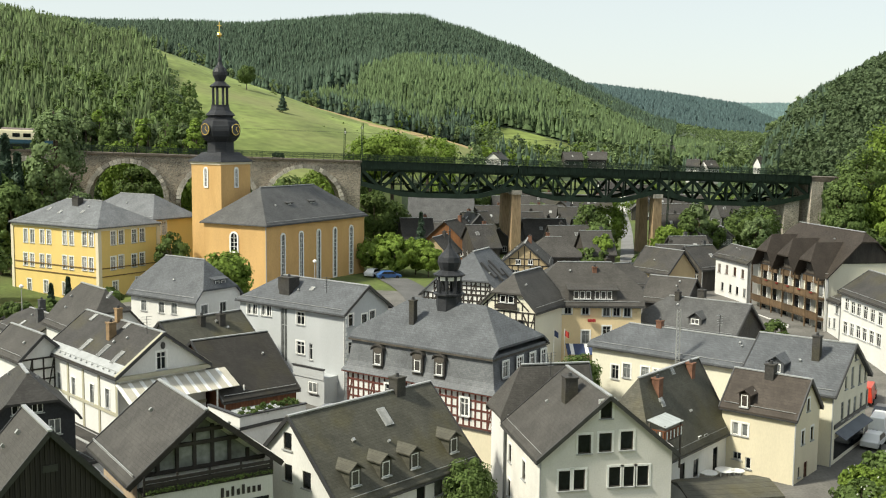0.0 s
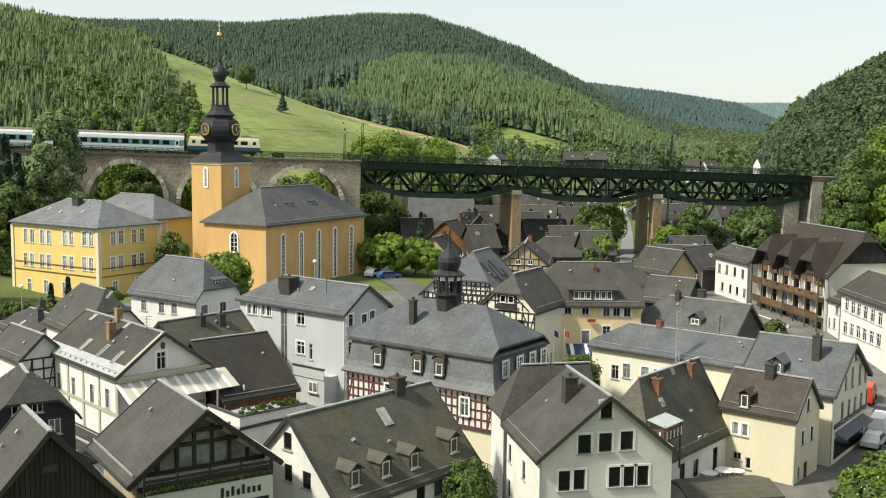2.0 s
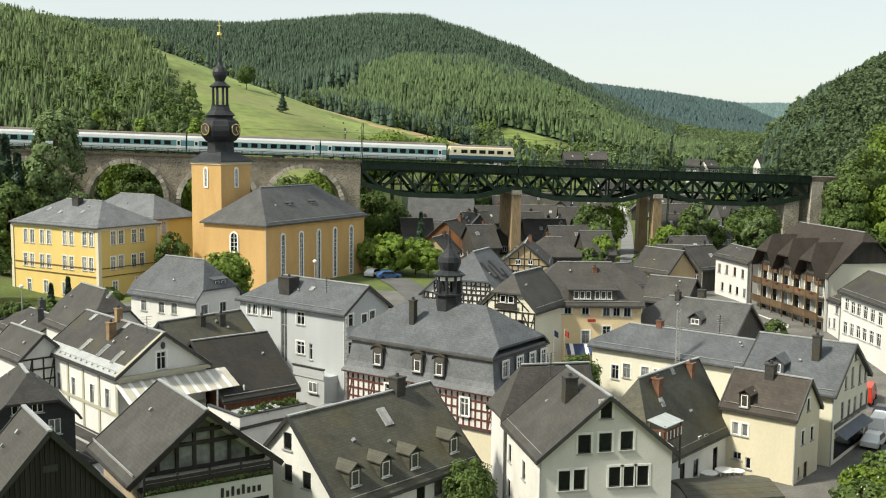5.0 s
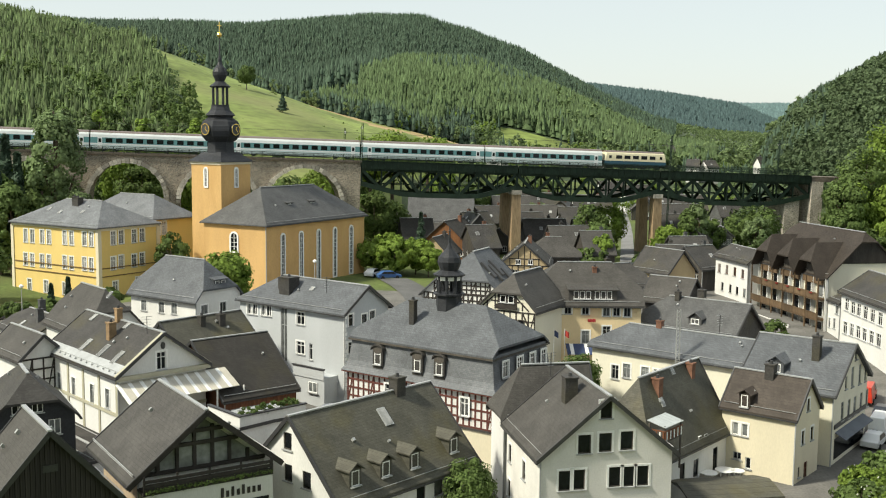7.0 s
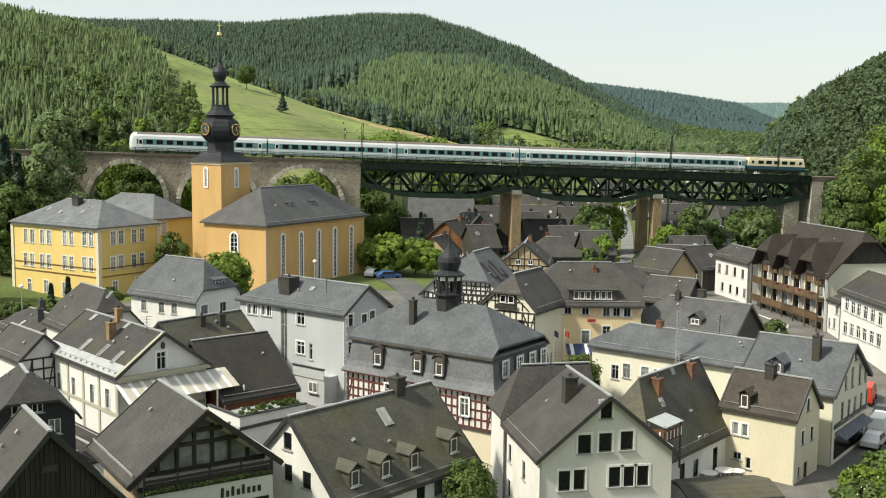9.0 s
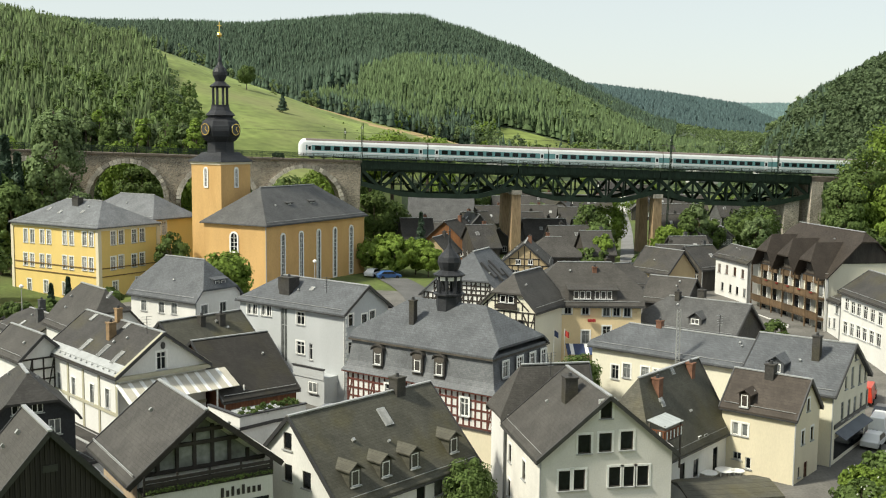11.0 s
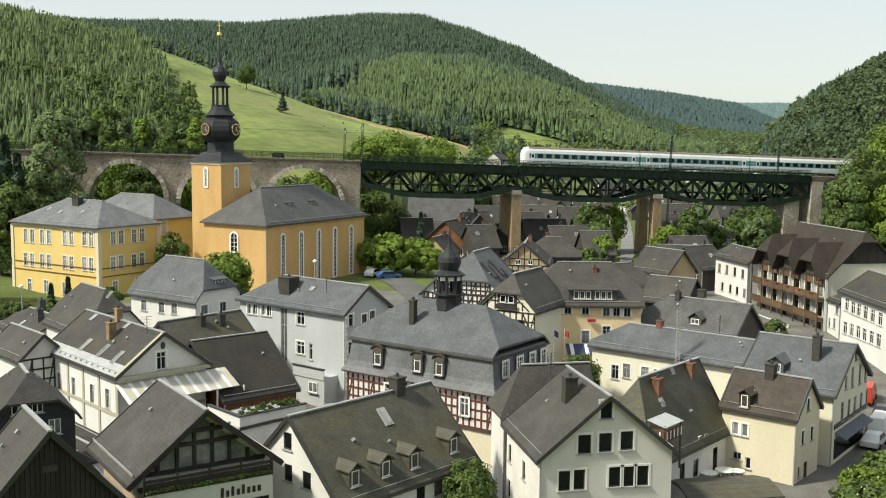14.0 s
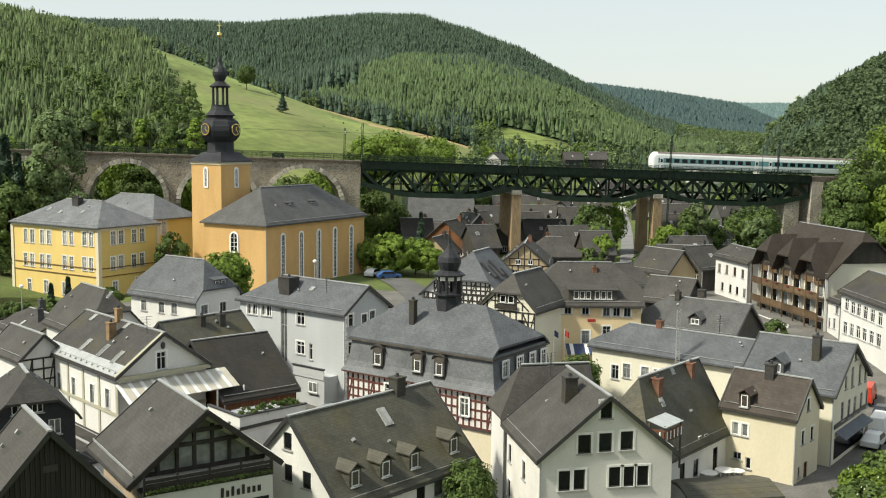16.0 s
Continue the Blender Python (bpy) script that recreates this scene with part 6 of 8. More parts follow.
def church_tower():
    top = thing("church_tower", pose(-36.7, 172.6, 0, 0, 0, 57), "ochre church tower with a dark slate onion spire and gilded clocks", "church tower")
    s = 3.35
    part("wall", boxes((-s, s, -s, s, 0, 21.5)), WALL_OCHRE, top)
    part("cornice", boxes((-s - 0.15, s + 0.15, -s - 0.15, s + 0.15, 20.95, 21.45)), WALL_CREAM, top)
    for m in (pose(-s, 0, 17.4, 0, 0, -90), pose(0, -s, 17.4)):
        arched(top, m, 0.5, 2.9)
    skirt = lathe(bmesh.new(), [(5.3, 21.35), (5.2, 21.5), (3.6, 22.4), (3.0, 22.9)], 4, math.pi / 4)
    part("skirt_roof", skirt, SPIRE, top, "flared slate skirt roof")
    sp = part("spire", lathe(bmesh.new(), [(2.5, 22.4), (2.3, 23.2), (2.25, 24.6), (2.55, 24.75), (2.7, 24.9), (3.25, 25.5), (3.45, 26.3), (3.4, 27.1), (3.05, 27.9), (2.2, 28.5), (2.1, 28.75), (2.6, 28.9), (2.4, 29.1), (1.75, 29.7), (1.55, 30.3), (1.55, 30.6)], 8, math.pi / 8), SPIRE, top)
    for i in range(8):
        g = math.pi / 8 + i * math.tau / 8
        part("lantern_post", lathe(bmesh.new(), [(0.22, 30.5), (0.22, 33.6)], 6, 0, pose(1.2 * math.cos(g), 1.2 * math.sin(g), 0)), SPIRE, sp)
    part("onion", lathe(bmesh.new(), [(1.6, 33.4), (1.75, 33.6), (1.2, 34.0), (0.75, 34.4), (0.95, 34.9), (1.2, 35.4), (1.22, 35.9), (0.95, 36.5), (0.5, 37.0), (0.28, 37.5), (0.3, 37.9), (0.14, 38.6), (0.06, 41.6)], 12), SPIRE, sp)
    part("gilded_ball", lathe(bmesh.new(), [(0.05, 41.4), (0.3, 41.55), (0.42, 41.85), (0.3, 42.15), (0.05, 42.3)], 12), GOLD, sp)
    part("weather_vane", boxes((-0.04, 0.04, -0.04, 0.04, 42.2, 44.0), (-0.45, 0.45, -0.03, 0.03, 43.3, 43.42)), GOLD, sp)
    for g in (180, 270):
        m = pose(0, 0, 26.6, 0, 0, g) @ pose(3.3, 0, 0, 0, 90)
        c = part("clock_face", lathe(bmesh.new(), [(0.95, -0.05), (0.95, 0.12)], 24, 0, m), METAL_DARK, sp, "round dark clock face with gilded ring")
        bm = bmesh.new()
        prof = ((0.82, 0.1), (0.93, 0.1), (0.93, 0.17), (0.82, 0.17))
        rings = [[bm.verts.new(m @ Vector((r * math.cos(k * math.tau / 24), r * math.sin(k * math.tau / 24), z))) for r, z in prof] for k in range(24)]
        for k in range(24):
            for i in range(4):
                bm.faces.new((rings[k][i], rings[(k + 1) % 24][i], rings[(k + 1) % 24][(i + 1) % 4], rings[k][(i + 1) % 4]))
        bmesh.ops.recalc_face_normals(bm, faces=bm.faces)
        part("clock_ring", bm, GOLD, c)
        for long, turn in ((0.6, 50), (0.4, 160)):
            part("pointer", box(bmesh.new(), -0.1, long, -0.06, 0.06, 0.12, 0.17, m @ pose(0, 0, 0, 0, 0, turn)), GOLD, c)


church_tower()


def school_bands():
    trim = mat("trim_brown", (0.17, 0.11, 0.05), 0.9, var=0.1, scale=1, fine=8, bump=0.05)
    wa, wb = 13.0 / 2 - 0.5, 21.9 / 2 - 0.5
    for z in (3.3, 4.6):
        part("string_course", boxes((-wa - 0.12, wa + 0.12, -wb - 0.12, wb + 0.12, z, z + 0.14)), trim, school)
    part("cornice", boxes((-wa - 0.2, wa + 0.2, -wb - 0.2, wb + 0.2, 10.6, 11.0)), WALL_CREAM, school)
    for x, y in ((-wa, -wb), (wa, -wb), (-wa, wb)):
        part("corner_pilaster", boxes((x - 0.15, x + 0.5, y - 0.15, y + 0.5, 0, 10.6)), WALL_CREAM, school)


school_bands()


# ---- timber fronts, balconies, terraces ----
def timber_fronts():
    f = pose(-3.4, -4.1, 0)
    timber_wall(timber_house, f, 0, 6.8, 3.6, 6.5, 9, 2, (0, 8), TIMBER_BLACK, 0.15)
    for x0, x1 in ((0.0, 1.5), (6.8, 5.3)):
        beam(timber_house, f, (x0, 3.6), (x1, 6.5), 0.16, 0.06, TIMBER_BLACK)
    for x0, z0, x1, z1 in ((0.9, 6.7, 0.9, 7.6), (1.9, 6.7, 1.9, 8.4), (4.3, 6.7, 4.3, 8.4), (5.3, 6.7, 5.3, 7.6), (0.1, 6.7, 1.9, 8.3), (6.1, 6.7, 4.3, 8.3), (1.4, 7.6, 4.9, 7.6)):
        beam(timber_house, f, (x0, z0), (x1, z1), 0.16, 0.06, TIMBER_BLACK)
    part("loggia", boxes((-1.2, 1.2, -4.16, -3.8, 6.9, 8.4)), TIMBER_BLACK, timber_house)
    for x in (-0.5, 0.5):
        put_window(timber_house, pose(x, -4.3, 7.5), 0.7, 0.8)
    part("balcony_rail", boxes((-1.3, 1.3, -4.4, -4.3, 6.75, 7.3)), TIMBER_BLACK, timber_house)
    for x in (-0.9, 0.0, 0.9, 1.8):
        put_window(timber_house, pose(x, -4.26, 4.4), 0.75, 1.3, "dark")
    f = pose(-5.5, -4.1, 0)
    timber_wall(timber_slate, f, 0.2, 10.4, 5.0, 6.4, 17, 1, (0, 2, 4, 6, 8, 10, 12, 14, 16), TIMBER_BLACK, 0.18)
    timber_wall(timber_slate, f, 1.6, 9.1, 6.5, 8.1, 12, 2, (0, 3, 5, 8, 11), TIMBER_BLACK, 0.18)
    for y, x in ((-2.0, 2.4), (-0.8, 2.9), (0.6, 2.4), (1.8, 3.6)):
        part("roof_window", box(bmesh.new(), -1.3, 1.3, -0.35, 0.35, 0.1, 0.35, pose(x, y, 6.2 + 5.3 * (1 - x / 5.75), 0, 42.7)), METAL_DARK, timber_slate)
    f = pose(-3.95, -5.1, 0)
    timber_wall(timbered_valley, f, 0, 7.9, 2.4, 5.0, 8, 1, (0, 7), TIMBER_BLACK, 0.16)
    for x, zt in ((1.6, 6.2), (3.0, 7.4), (3.95, 8.2), (4.9, 7.4), (6.3, 6.2)):
        beam(timbered_valley, f, (x, 5.0), (x, zt), 0.15, 0.06, TIMBER_BLACK)
    beam(timbered_valley, f, (1.4, 6.1), (6.5, 6.1), 0.15, 0.06, TIMBER_BLACK)
    for x in (-1.0, 1.0):
        put_window(timbered_valley, pose(x, -5.26, 5.2), 0.8, 0.8)
    f = pose(-2.1, -3.7, 0)
    timber_wall(left_timber, f, 0, 4.2, -0.5, 4.6, 4, 4, (0, 2), TIMBER_BLACK, 0.16)


timber_fronts()


def hotel_front():
    wall = -12.1 / 2 + 0.4
    length = 19.5
    for level, z in enumerate((-1.0, 1.75, 4.5)):
        for k in range(6):
            d = 2.0 + k * 3.1
            put_window(hotel, pose(wall - 0.02 - 0.12, -length / 2 + d, z + 0.15, 0, 0, -90), 1.3, 2.0, "dark+")
        if level:
            part("balcony_floor", boxes((wall - 1.5, wall, -length / 2 + 0.4, length / 2 - 1, z - 0.2, z)), HOTEL_WOOD, hotel)
            for k in range(6):
                y = -length / 2 + 0.4 + k * 3.1
                part("balcony_rail", boxes((wall - 1.55, wall - 1.45, y, y + 3.0, z, z + 0.75), (wall - 1.6, wall - 1.4, y, y + 3.0, z + 0.75, z + 0.85)), HOTEL_WOOD, hotel)
    for k in range(7):
        y = -length / 2 + 0.4 + k * 3.1
        part("balcony_post", boxes((wall - 1.58, wall - 1.4, y - 0.07, y + 0.07, -0.5, 7.4)), HOTEL_WOOD, hotel)
        part("balcony_divider", boxes((wall - 0.45, wall, y - 0.05, y + 0.05, -0.5, 7.3)), WALL_WHITE, hotel)
    for d in (3.7, 9.8, 15.9):
        faces, p, q, e = roof_shape(4.8, 3.1, 4.7, 0.5, 0)
        m = pose(-12.1 / 2 + 3.5, -length / 2 + d, 7.2)
        r = part("gable_roof", solid(bmesh.new(), faces, 0.2), TILE_HOTEL, hotel, "", m)
        part("gable_cladding", boxes((-3.4, -3.3, -1.9, 1.9, -0.2, 1.7)), WOOD_DARK, r)
        part("gable_rail", boxes((-3.5, -3.4, -2.6, 2.6, -0.9, 0.15)), HOTEL_WOOD, r)
    bm = bmesh.new()
    yg = -length / 2 + 0.4
    lo = [bm.verts.new(v) for v in ((-3.9, yg - 0.12, 9.3), (3.9, yg - 0.12, 9.3), (1.3, yg - 0.12, 12.1), (-1.3, yg - 0.12, 12.1))]
    hi = [bm.verts.new((v.co.x, yg - 0.02, v.co.z)) for v in lo]
    bm.faces.new(lo), bm.faces.new(list(reversed(hi)))
    for i in range(4):
        bm.faces.new((lo[i], hi[i], hi[(i + 1) % 4], lo[(i + 1) % 4]))
    bmesh.ops.recalc_face_normals(bm, faces=bm.faces)
    part("end_cladding", bm, WOOD_BLACK, hotel, "dark boarded upper gable")
    part("dormer", boxes((1.0, 5.0, -7.9, -6.6, 8.4, 10.2)), SLATE_DARK, hotel)
    for i in range(5):
        part("flower_box", boxes((wall - 1.72, wall - 1.57, -length / 2 + 1.6 + i * 3.1, -length / 2 + 2.3 + i * 3.1, 4.5 + 0.65, 4.5 + 0.8)), FLOWERS, hotel)
    part("terrace_wall", boxes((wall - 4.2, wall - 4.0, -length / 2 + 3, length / 2, -1.5, 0.6)), WALL_WHITE, hotel)


FLOWERS = leaf_mat("red_flowers", (0.35, 0.05, 0.05), 0.4)
AWNING_BLUE = mat("awning_blue", (0.04, 0.06, 0.13), 0.7, var=0.1, scale=1, fine=6, bump=0.05)
AWNING_RED = mat("cloth_red", (0.45, 0.05, 0.04), 0.7, var=0.1, scale=1, fine=6, bump=0.05)
hotel_front()


def chalet_front():
    w, y = 4.2, -9.7 / 2 + 0.9
    bm = bmesh.new()
    vs = [bm.verts.new(v) for v in ((-3.8, y - 0.05, 4.75), (3.8, y - 0.05, 4.75), (0, y - 0.05, 7.85))]
    bm.faces.new(vs)
    part("gable_glazing", bm, glass_mat("curtained_glazing", (0.24, 0.25, 0.24), 0.15), chalet)
    for x in (-3.0, -1.75, -0.6, 0.6, 1.75, 3.0):
        zt = 4.75 + (3.8 - abs(x)) * 3.1 / 3.8
        part("glazing_post", boxes((x - 0.11, x + 0.11, y - 0.2, y - 0.04, 4.6, zt)), TIMBER_BLACK, chalet)
    for z, h in ((4.55, 4.2), (6.15, 2.35), (6.95, 1.3)):
        part("glazing_beam", boxes((-h, h, y - 0.22, y - 0.06, z, z + 0.24)), TIMBER_BLACK, chalet)
    for s in (-1, 1):
        bm = bmesh.new()
        bar(bm, (s * 5.15, -4.88, 4.2), (0, -4.88, 8.35), 0.1, 0.34)
        part("barge_board", bm, TIMBER_BLACK, chalet)
    part("balcony_floor", boxes((-4.3, 4.3, y - 1.3, y, 3.72, 3.9)), TIMBER_BLACK, chalet)
    for k in range(3):
        part("balcony_board", boxes((-4.3, 4.3, y - 1.32, y - 1.26, 3.95 + k * 0.27, 4.17 + k * 0.27)), TIMBER_BLACK, chalet)
    for x in (-4.2, -2.1, 0, 2.1, 4.2):
        part("balcony_post", boxes((x - 0.06, x + 0.06, y - 1.26, y - 1.16, 3.85, 4.9)), TIMBER_BLACK, chalet)
    pts = np.stack([rng.uniform(-4.2, 4.2, 900), y - 1.36 + rng.normal(0, 0.06, 900), 3.98 + rng.normal(0, 0.07, 900)], 1)
    link("balcony_planting", quads_mesh("balcony_planting", pts, rng.uniform(0.04, 0.09, 900), BROADLEAF), chalet, "low green plants along the balcony")
    part("sign_wall", boxes((-4.2, 4.3, y - 1.25, y - 1.15, 1.0, 3.7)), WALL_GREYWHITE, chalet)
    x = 0.7
    for k, (wd, h) in enumerate(((0.2, 0.62), (0.2, 0.4), (0.18, 0.62), (0.2, 0.4), (0.18, 0.62), (0.2, 0.4), (0.2, 0.4), (0.22, 0.4))):
        part("sign_bar", boxes((x, x + wd, y - 1.3, y - 1.25, 2.75, 2.75 + h)), TIMBER_BLACK, chalet, "dark illegible lettering bar")
        x += 0.36
    part("sign_window", boxes((1.0, 4.0, y - 1.29, y - 1.25, 1.0, 2.35)), GLASS, chalet)
    part("side_cladding", boxes((-4.26, -4.2, y + 0.1, 3.9, 2.2, 4.5)), mat("boards_tan", (0.34, 0.26, 0.18), 0.85, var=0.15, scale=1, fine=8, bump=0.2, streak=5), chalet)
    part("snow_guard", boxes((-4.75, -4.7, -4.6, 4.6, 4.95, 5.02)), METAL_PALE, chalet)


chalet_front()


def pediment_details():
    wa, wb = 9.3 / 2 - 0.4, 16.0 / 2 - 0.4
    trim = mat("trim_olive_cream", (0.4, 0.38, 0.29), 0.9, var=0.06, scale=1, fine=8, bump=0.05)
    for d in (0.1, 3.6, 6.9, 10.2, 13.6):
        part("pilaster", boxes((-wa - 0.08, -wa, -wb + d, -wb + d + 0.35, -2.5, 4.6)), trim, pediment)
    part("string_course", boxes((-wa - 0.1, -wa, -wb, wb, 1.35, 1.65), (-wa, wa, -wb - 0.1, -wb, 1.35, 1.65)), trim, pediment)
    part("pediment_cornice", boxes((-wa - 0.35, wa + 0.35, -wb - 0.4, -wb, 4.6, 4.95)), trim, pediment)
    for s in (-1, 1):
        bm = bmesh.new()
        bar(bm, (s * 4.6, -wb - 0.2, 4.95), (0, -wb - 0.2, 8.3), 0.35, 0.3)
        part("raking_cornice", bm, trim, pediment)
    m = pose(-4.65, 0, 4.97, 0, 0, -90) @ pose(0, 0, 0, math.degrees(math.atan(3.43 / 4.65)))
    part("eave_sheet", box(bmesh.new(), -7.9, 7.9, 0.05, 1.35, 0.02, 0.07, m), METAL_PALE, pediment, "pale sheet-metal eaves strip")
    for k in range(14):
        part("snow_hook", box(bmesh.new(), -7.6 + k * 1.15, -7.5 + k * 1.15, 0.3, 0.45, 0.05, 0.22, m), METAL_PALE, pediment)
    part("attic_vent", lathe(bmesh.new(), [(0.22, 0), (0.22, 0.06)], 12, 0, pose(0, -wb - 0.02, 7.2) @ Matrix.Diagonal((1, 1, 1.5, 1)) @ pose(0, 0, 0, 90)), METAL_DARK, pediment)
    canopy = thing("terrace_canopy", pose(-30.0, 97.0, 0, 0, 0, 42.9), "striped grey and white corrugated terrace canopy beside a house", "canopy")
    stripe = mat("canopy_grey", (0.5, 0.47, 0.4), 0.7, var=0.1, scale=1, fine=8, bump=0.05)
    n = 30
    for k in range(n):
        x0 = -wa - 0.3 + k * 0.36
        tops = [[(x0, -wb - 2.6, 3.1), (x0 + 0.35, -wb - 2.6, 3.1), (x0 + 0.35, -wb - 0.05, 4.35), (x0, -wb - 0.05, 4.35)]]
        part("canopy_sheet", solid(bmesh.new(), tops, 0.06), PAINT_WHITE if k % 3 == 0 else stripe, canopy)
    for x in (-wa, 0.0, 4.0, 6.8):
        part("canopy_post", boxes((x - 0.07, x + 0.07, -wb - 2.5, -wb - 2.38, -3.0, 3.0)), PAINT_WHITE, canopy)


pediment_details()


def grey_house_details():
    wb = 17.2 / 2 - 0.4
    for k in range(18):
        w = 0.4 if k % 2 else 0.28
        link("quoin", shared(("quoin", w), lambda: boxes((-0.03, w, -0.04, 0.1, 0, 0.38)), PAINT_WHITE), grey_house, "", pose(-3.5, -wb, -1 + k * 0.45))
    part("balcony", boxes((-5.6, -3.5, -wb + 1.0, -wb + 5.6, 0.3, 0.5), (-5.6, -5.5, -wb + 1.0, -wb + 5.6, 0.5, 1.4), (-5.5, -3.5, -wb + 1.0, -wb + 5.4, -3.4, 0.3)), WALL_PALEGREY, grey_house)
    put_window(grey_house, pose(-5.66, -wb + 2.6, -1.2, 0, 0, -90), 1.3, 1.1)
    part("balcony_coping", boxes((-5.7, -5.45, -wb + 0.9, -wb + 5.7, 1.4, 1.52)), METAL_DARK, grey_house)


grey_house_details()


def slate_dormer():
    dormer(slate_house, pose(0.3, -5.8, 7.85), 1.9, 1.0, "shed", 1.5, SLATE, None)


slate_dormer()


def shop_front():
    y = -9.2 / 2 + 0.4
    tops = [[(-4.2, y - 1.0, -0.6), (4.4, y - 1.0, -0.6), (4.4, y, -0.1), (-4.2, y, -0.1)]]
    part("awning", solid(bmesh.new(), tops, 0.06), mat("awning_slate_blue", (0.1, 0.115, 0.14), 0.7, var=0.1, scale=1, fine=6, bump=0.05), corner_house, "grey-blue shop awning")
    part("shop_window", boxes((-4.3, 4.8, y - 0.04, y + 0.02, -2.6, -0.7)), GLASS, corner_house)
    part("sign_board", boxes((-4.6, 5.0, y - 0.1, y, 0.25, 0.65)), METAL_DARK, corner_house)


shop_front()


def barn_boards():
    """Upright boards on the black barn's gable front."""
    me = shared(("board", "barn"), lambda: boxes((-0.11, 0.11, -0.03, 0.03, 0, 1)), WOOD_BLACK)
    wa, y = 8.6 / 2 - 0.3, -6.4 / 2 + 0.3
    n = 30
    for k in range(n):
        x = -wa + (k + 0.5) * 2 * wa / n
        zt = 4.9 + 4.85 * (1 - abs(x) / 4.3) - 0.25
        ob = link("board", me, black_barn, "", pose(x, y - 0.03 - 0.012 * (k % 2), -3) @ Matrix.Diagonal((1, 1, zt + 3, 1)))
    part("vent_hatch", boxes((-0.4, 0.4, y - 0.12, y - 0.06, 7.4, 7.8)), METAL_DARK, black_barn)
    for k in range(26):
        ob = link("board", shared(("board", "brown"), lambda: boxes((-0.14, 0.14, -0.03, 0.03, 0, 1)), WOOD_BROWN), _barn, "", pose(-3.7 + k * 0.295, -5.83, -2.5) @ Matrix.Diagonal((1, 1, 4.4, 1)))


barn_boards()


# ---- trees ----
def tree(x, y, h, r, material, label, leaf=0.3, shape="round", z=None, clumps=60, per=60, trunk=None, name="tree", group="trees"):
    gz = ground_z(x, y) if z is None else z
    top = thing(name, pose(x, y, gz - 0.2, 0, 0, random.uniform(0, 360)), label, "tree", group)
    if leaf > 0.4:
        leaf = leaf * 0.72
    th = h * (0.28 if shape == "round" else 0.12) if trunk is None else trunk
    rz = (h - th) / 2
    bm = bmesh.new()
    w = max(0.1, h * 0.018)
    lathe(bm, [(w * 1.5, 0), (w, th * 0.5), (w * 0.8, th), (w * 0.25, h * 0.85)], 8)
    for k in range(5):
        g = k * 2.4
        bar(bm, (0, 0, th + k * rz * 0.2), (math.cos(g) * r * 0.7, math.sin(g) * r * 0.7, th + rz * 0.7 + k * rz * 0.2), w * 0.5)
    part("trunk", bm, BARK, top)
    pts, out = crown_points(clumps, per, r, rz, shape, True)
    pts = pts + np.array([0, 0, th + rz])
    me = quads_mesh("crown", pts, rng.uniform(0.6, 1.2, len(pts)) * leaf, material, out)
    link("crown", me, top)
    return top


def conifer(x, y, h, r, material, label, z=None, group="trees"):
    gz = ground_z(x, y) if z is None else z
    top = thing("conifer", pose(x, y, gz - 0.2), label, "tree", group)
    part("trunk", lathe(bmesh.new(), [(h * 0.02, 0), (h * 0.004, h)], 7), BARK, top)
    n = 3200
    k = rng.uniform(0.08, 1, n) ** 0.8
    g = rng.uniform(0, math.tau, n)
    rr = r * (1 - k) * (0.75 + 0.25 * np.sin(k * 40)) * rng.uniform(0.3, 1.05, n)
    pts = np.stack([rr * np.cos(g), rr * np.sin(g), k * h], 1)
    out = np.stack([np.cos(g), np.sin(g), np.full(n, 0.35)], 1)
    link("crown", quads_mesh("crown", pts, rng.uniform(0.22, 0.45, n) * max(1.0, h / 10), material, out), top)
    return top


def woods_conifer(name, pts, material, label, tiers=3, sides=6):
    """A wood of many firs (x, y, z, height, radius): tiers of ragged cones, all one mesh."""
    pts = np.asarray(pts)
    n = len(pts)
    per = tiers * (sides + 1)
    out = np.zeros((n, per, 3))
    for t in range(tiers):
        base = 0.12 + 0.27 * t
        tip = min(1.0, base + 0.5) if t < tiers - 1 else 1.0
        g = np.arange(sides) * math.tau / sides
        jit = rng.uniform(0.6, 1.25, (n, sides))
        ang = g[None, :] + rng.uniform(0, 6, (n, 1))
        rr = pts[:, 4:5] * (1 - 0.27 * t) * jit
        o = t * (sides + 1)
        out[:, o:o + sides, 0] = pts[:, 0:1] + rr * np.cos(ang)
        out[:, o:o + sides, 1] = pts[:, 1:2] + rr * np.sin(ang)
        out[:, o:o + sides, 2] = pts[:, 2:3] + pts[:, 3:4] * (base + rng.uniform(-0.05, 0.03, (n, sides)))
        out[:, o + sides, 0], out[:, o + sides, 1] = pts[:, 0], pts[:, 1]
        out[:, o + sides, 2] = pts[:, 2] + pts[:, 3] * tip
    local = np.array([(t * (sides + 1) + i, t * (sides + 1) + (i + 1) % sides, t * (sides + 1) + sides) for t in range(tiers) for i in range(sides)])
    idx = (local[None] + (np.arange(n) * per)[:, None, None]).reshape(-1)
    m = len(idx) // 3
    me = bpy.data.meshes.new(name)
    me.vertices.add(n * per), me.loops.add(m * 3), me.polygons.add(m)
    me.vertices.foreach_set("co", out.astype(np.float32).ravel())
    me.loops.foreach_set("vertex_index", idx.astype(np.int32))
    me.polygons.foreach_set("loop_start", np.arange(0, m * 3, 3, dtype=np.int32))
    me.update()
    me.materials.append(material)
    return tagged(new(name, me), label, "woods", kind="stuff")


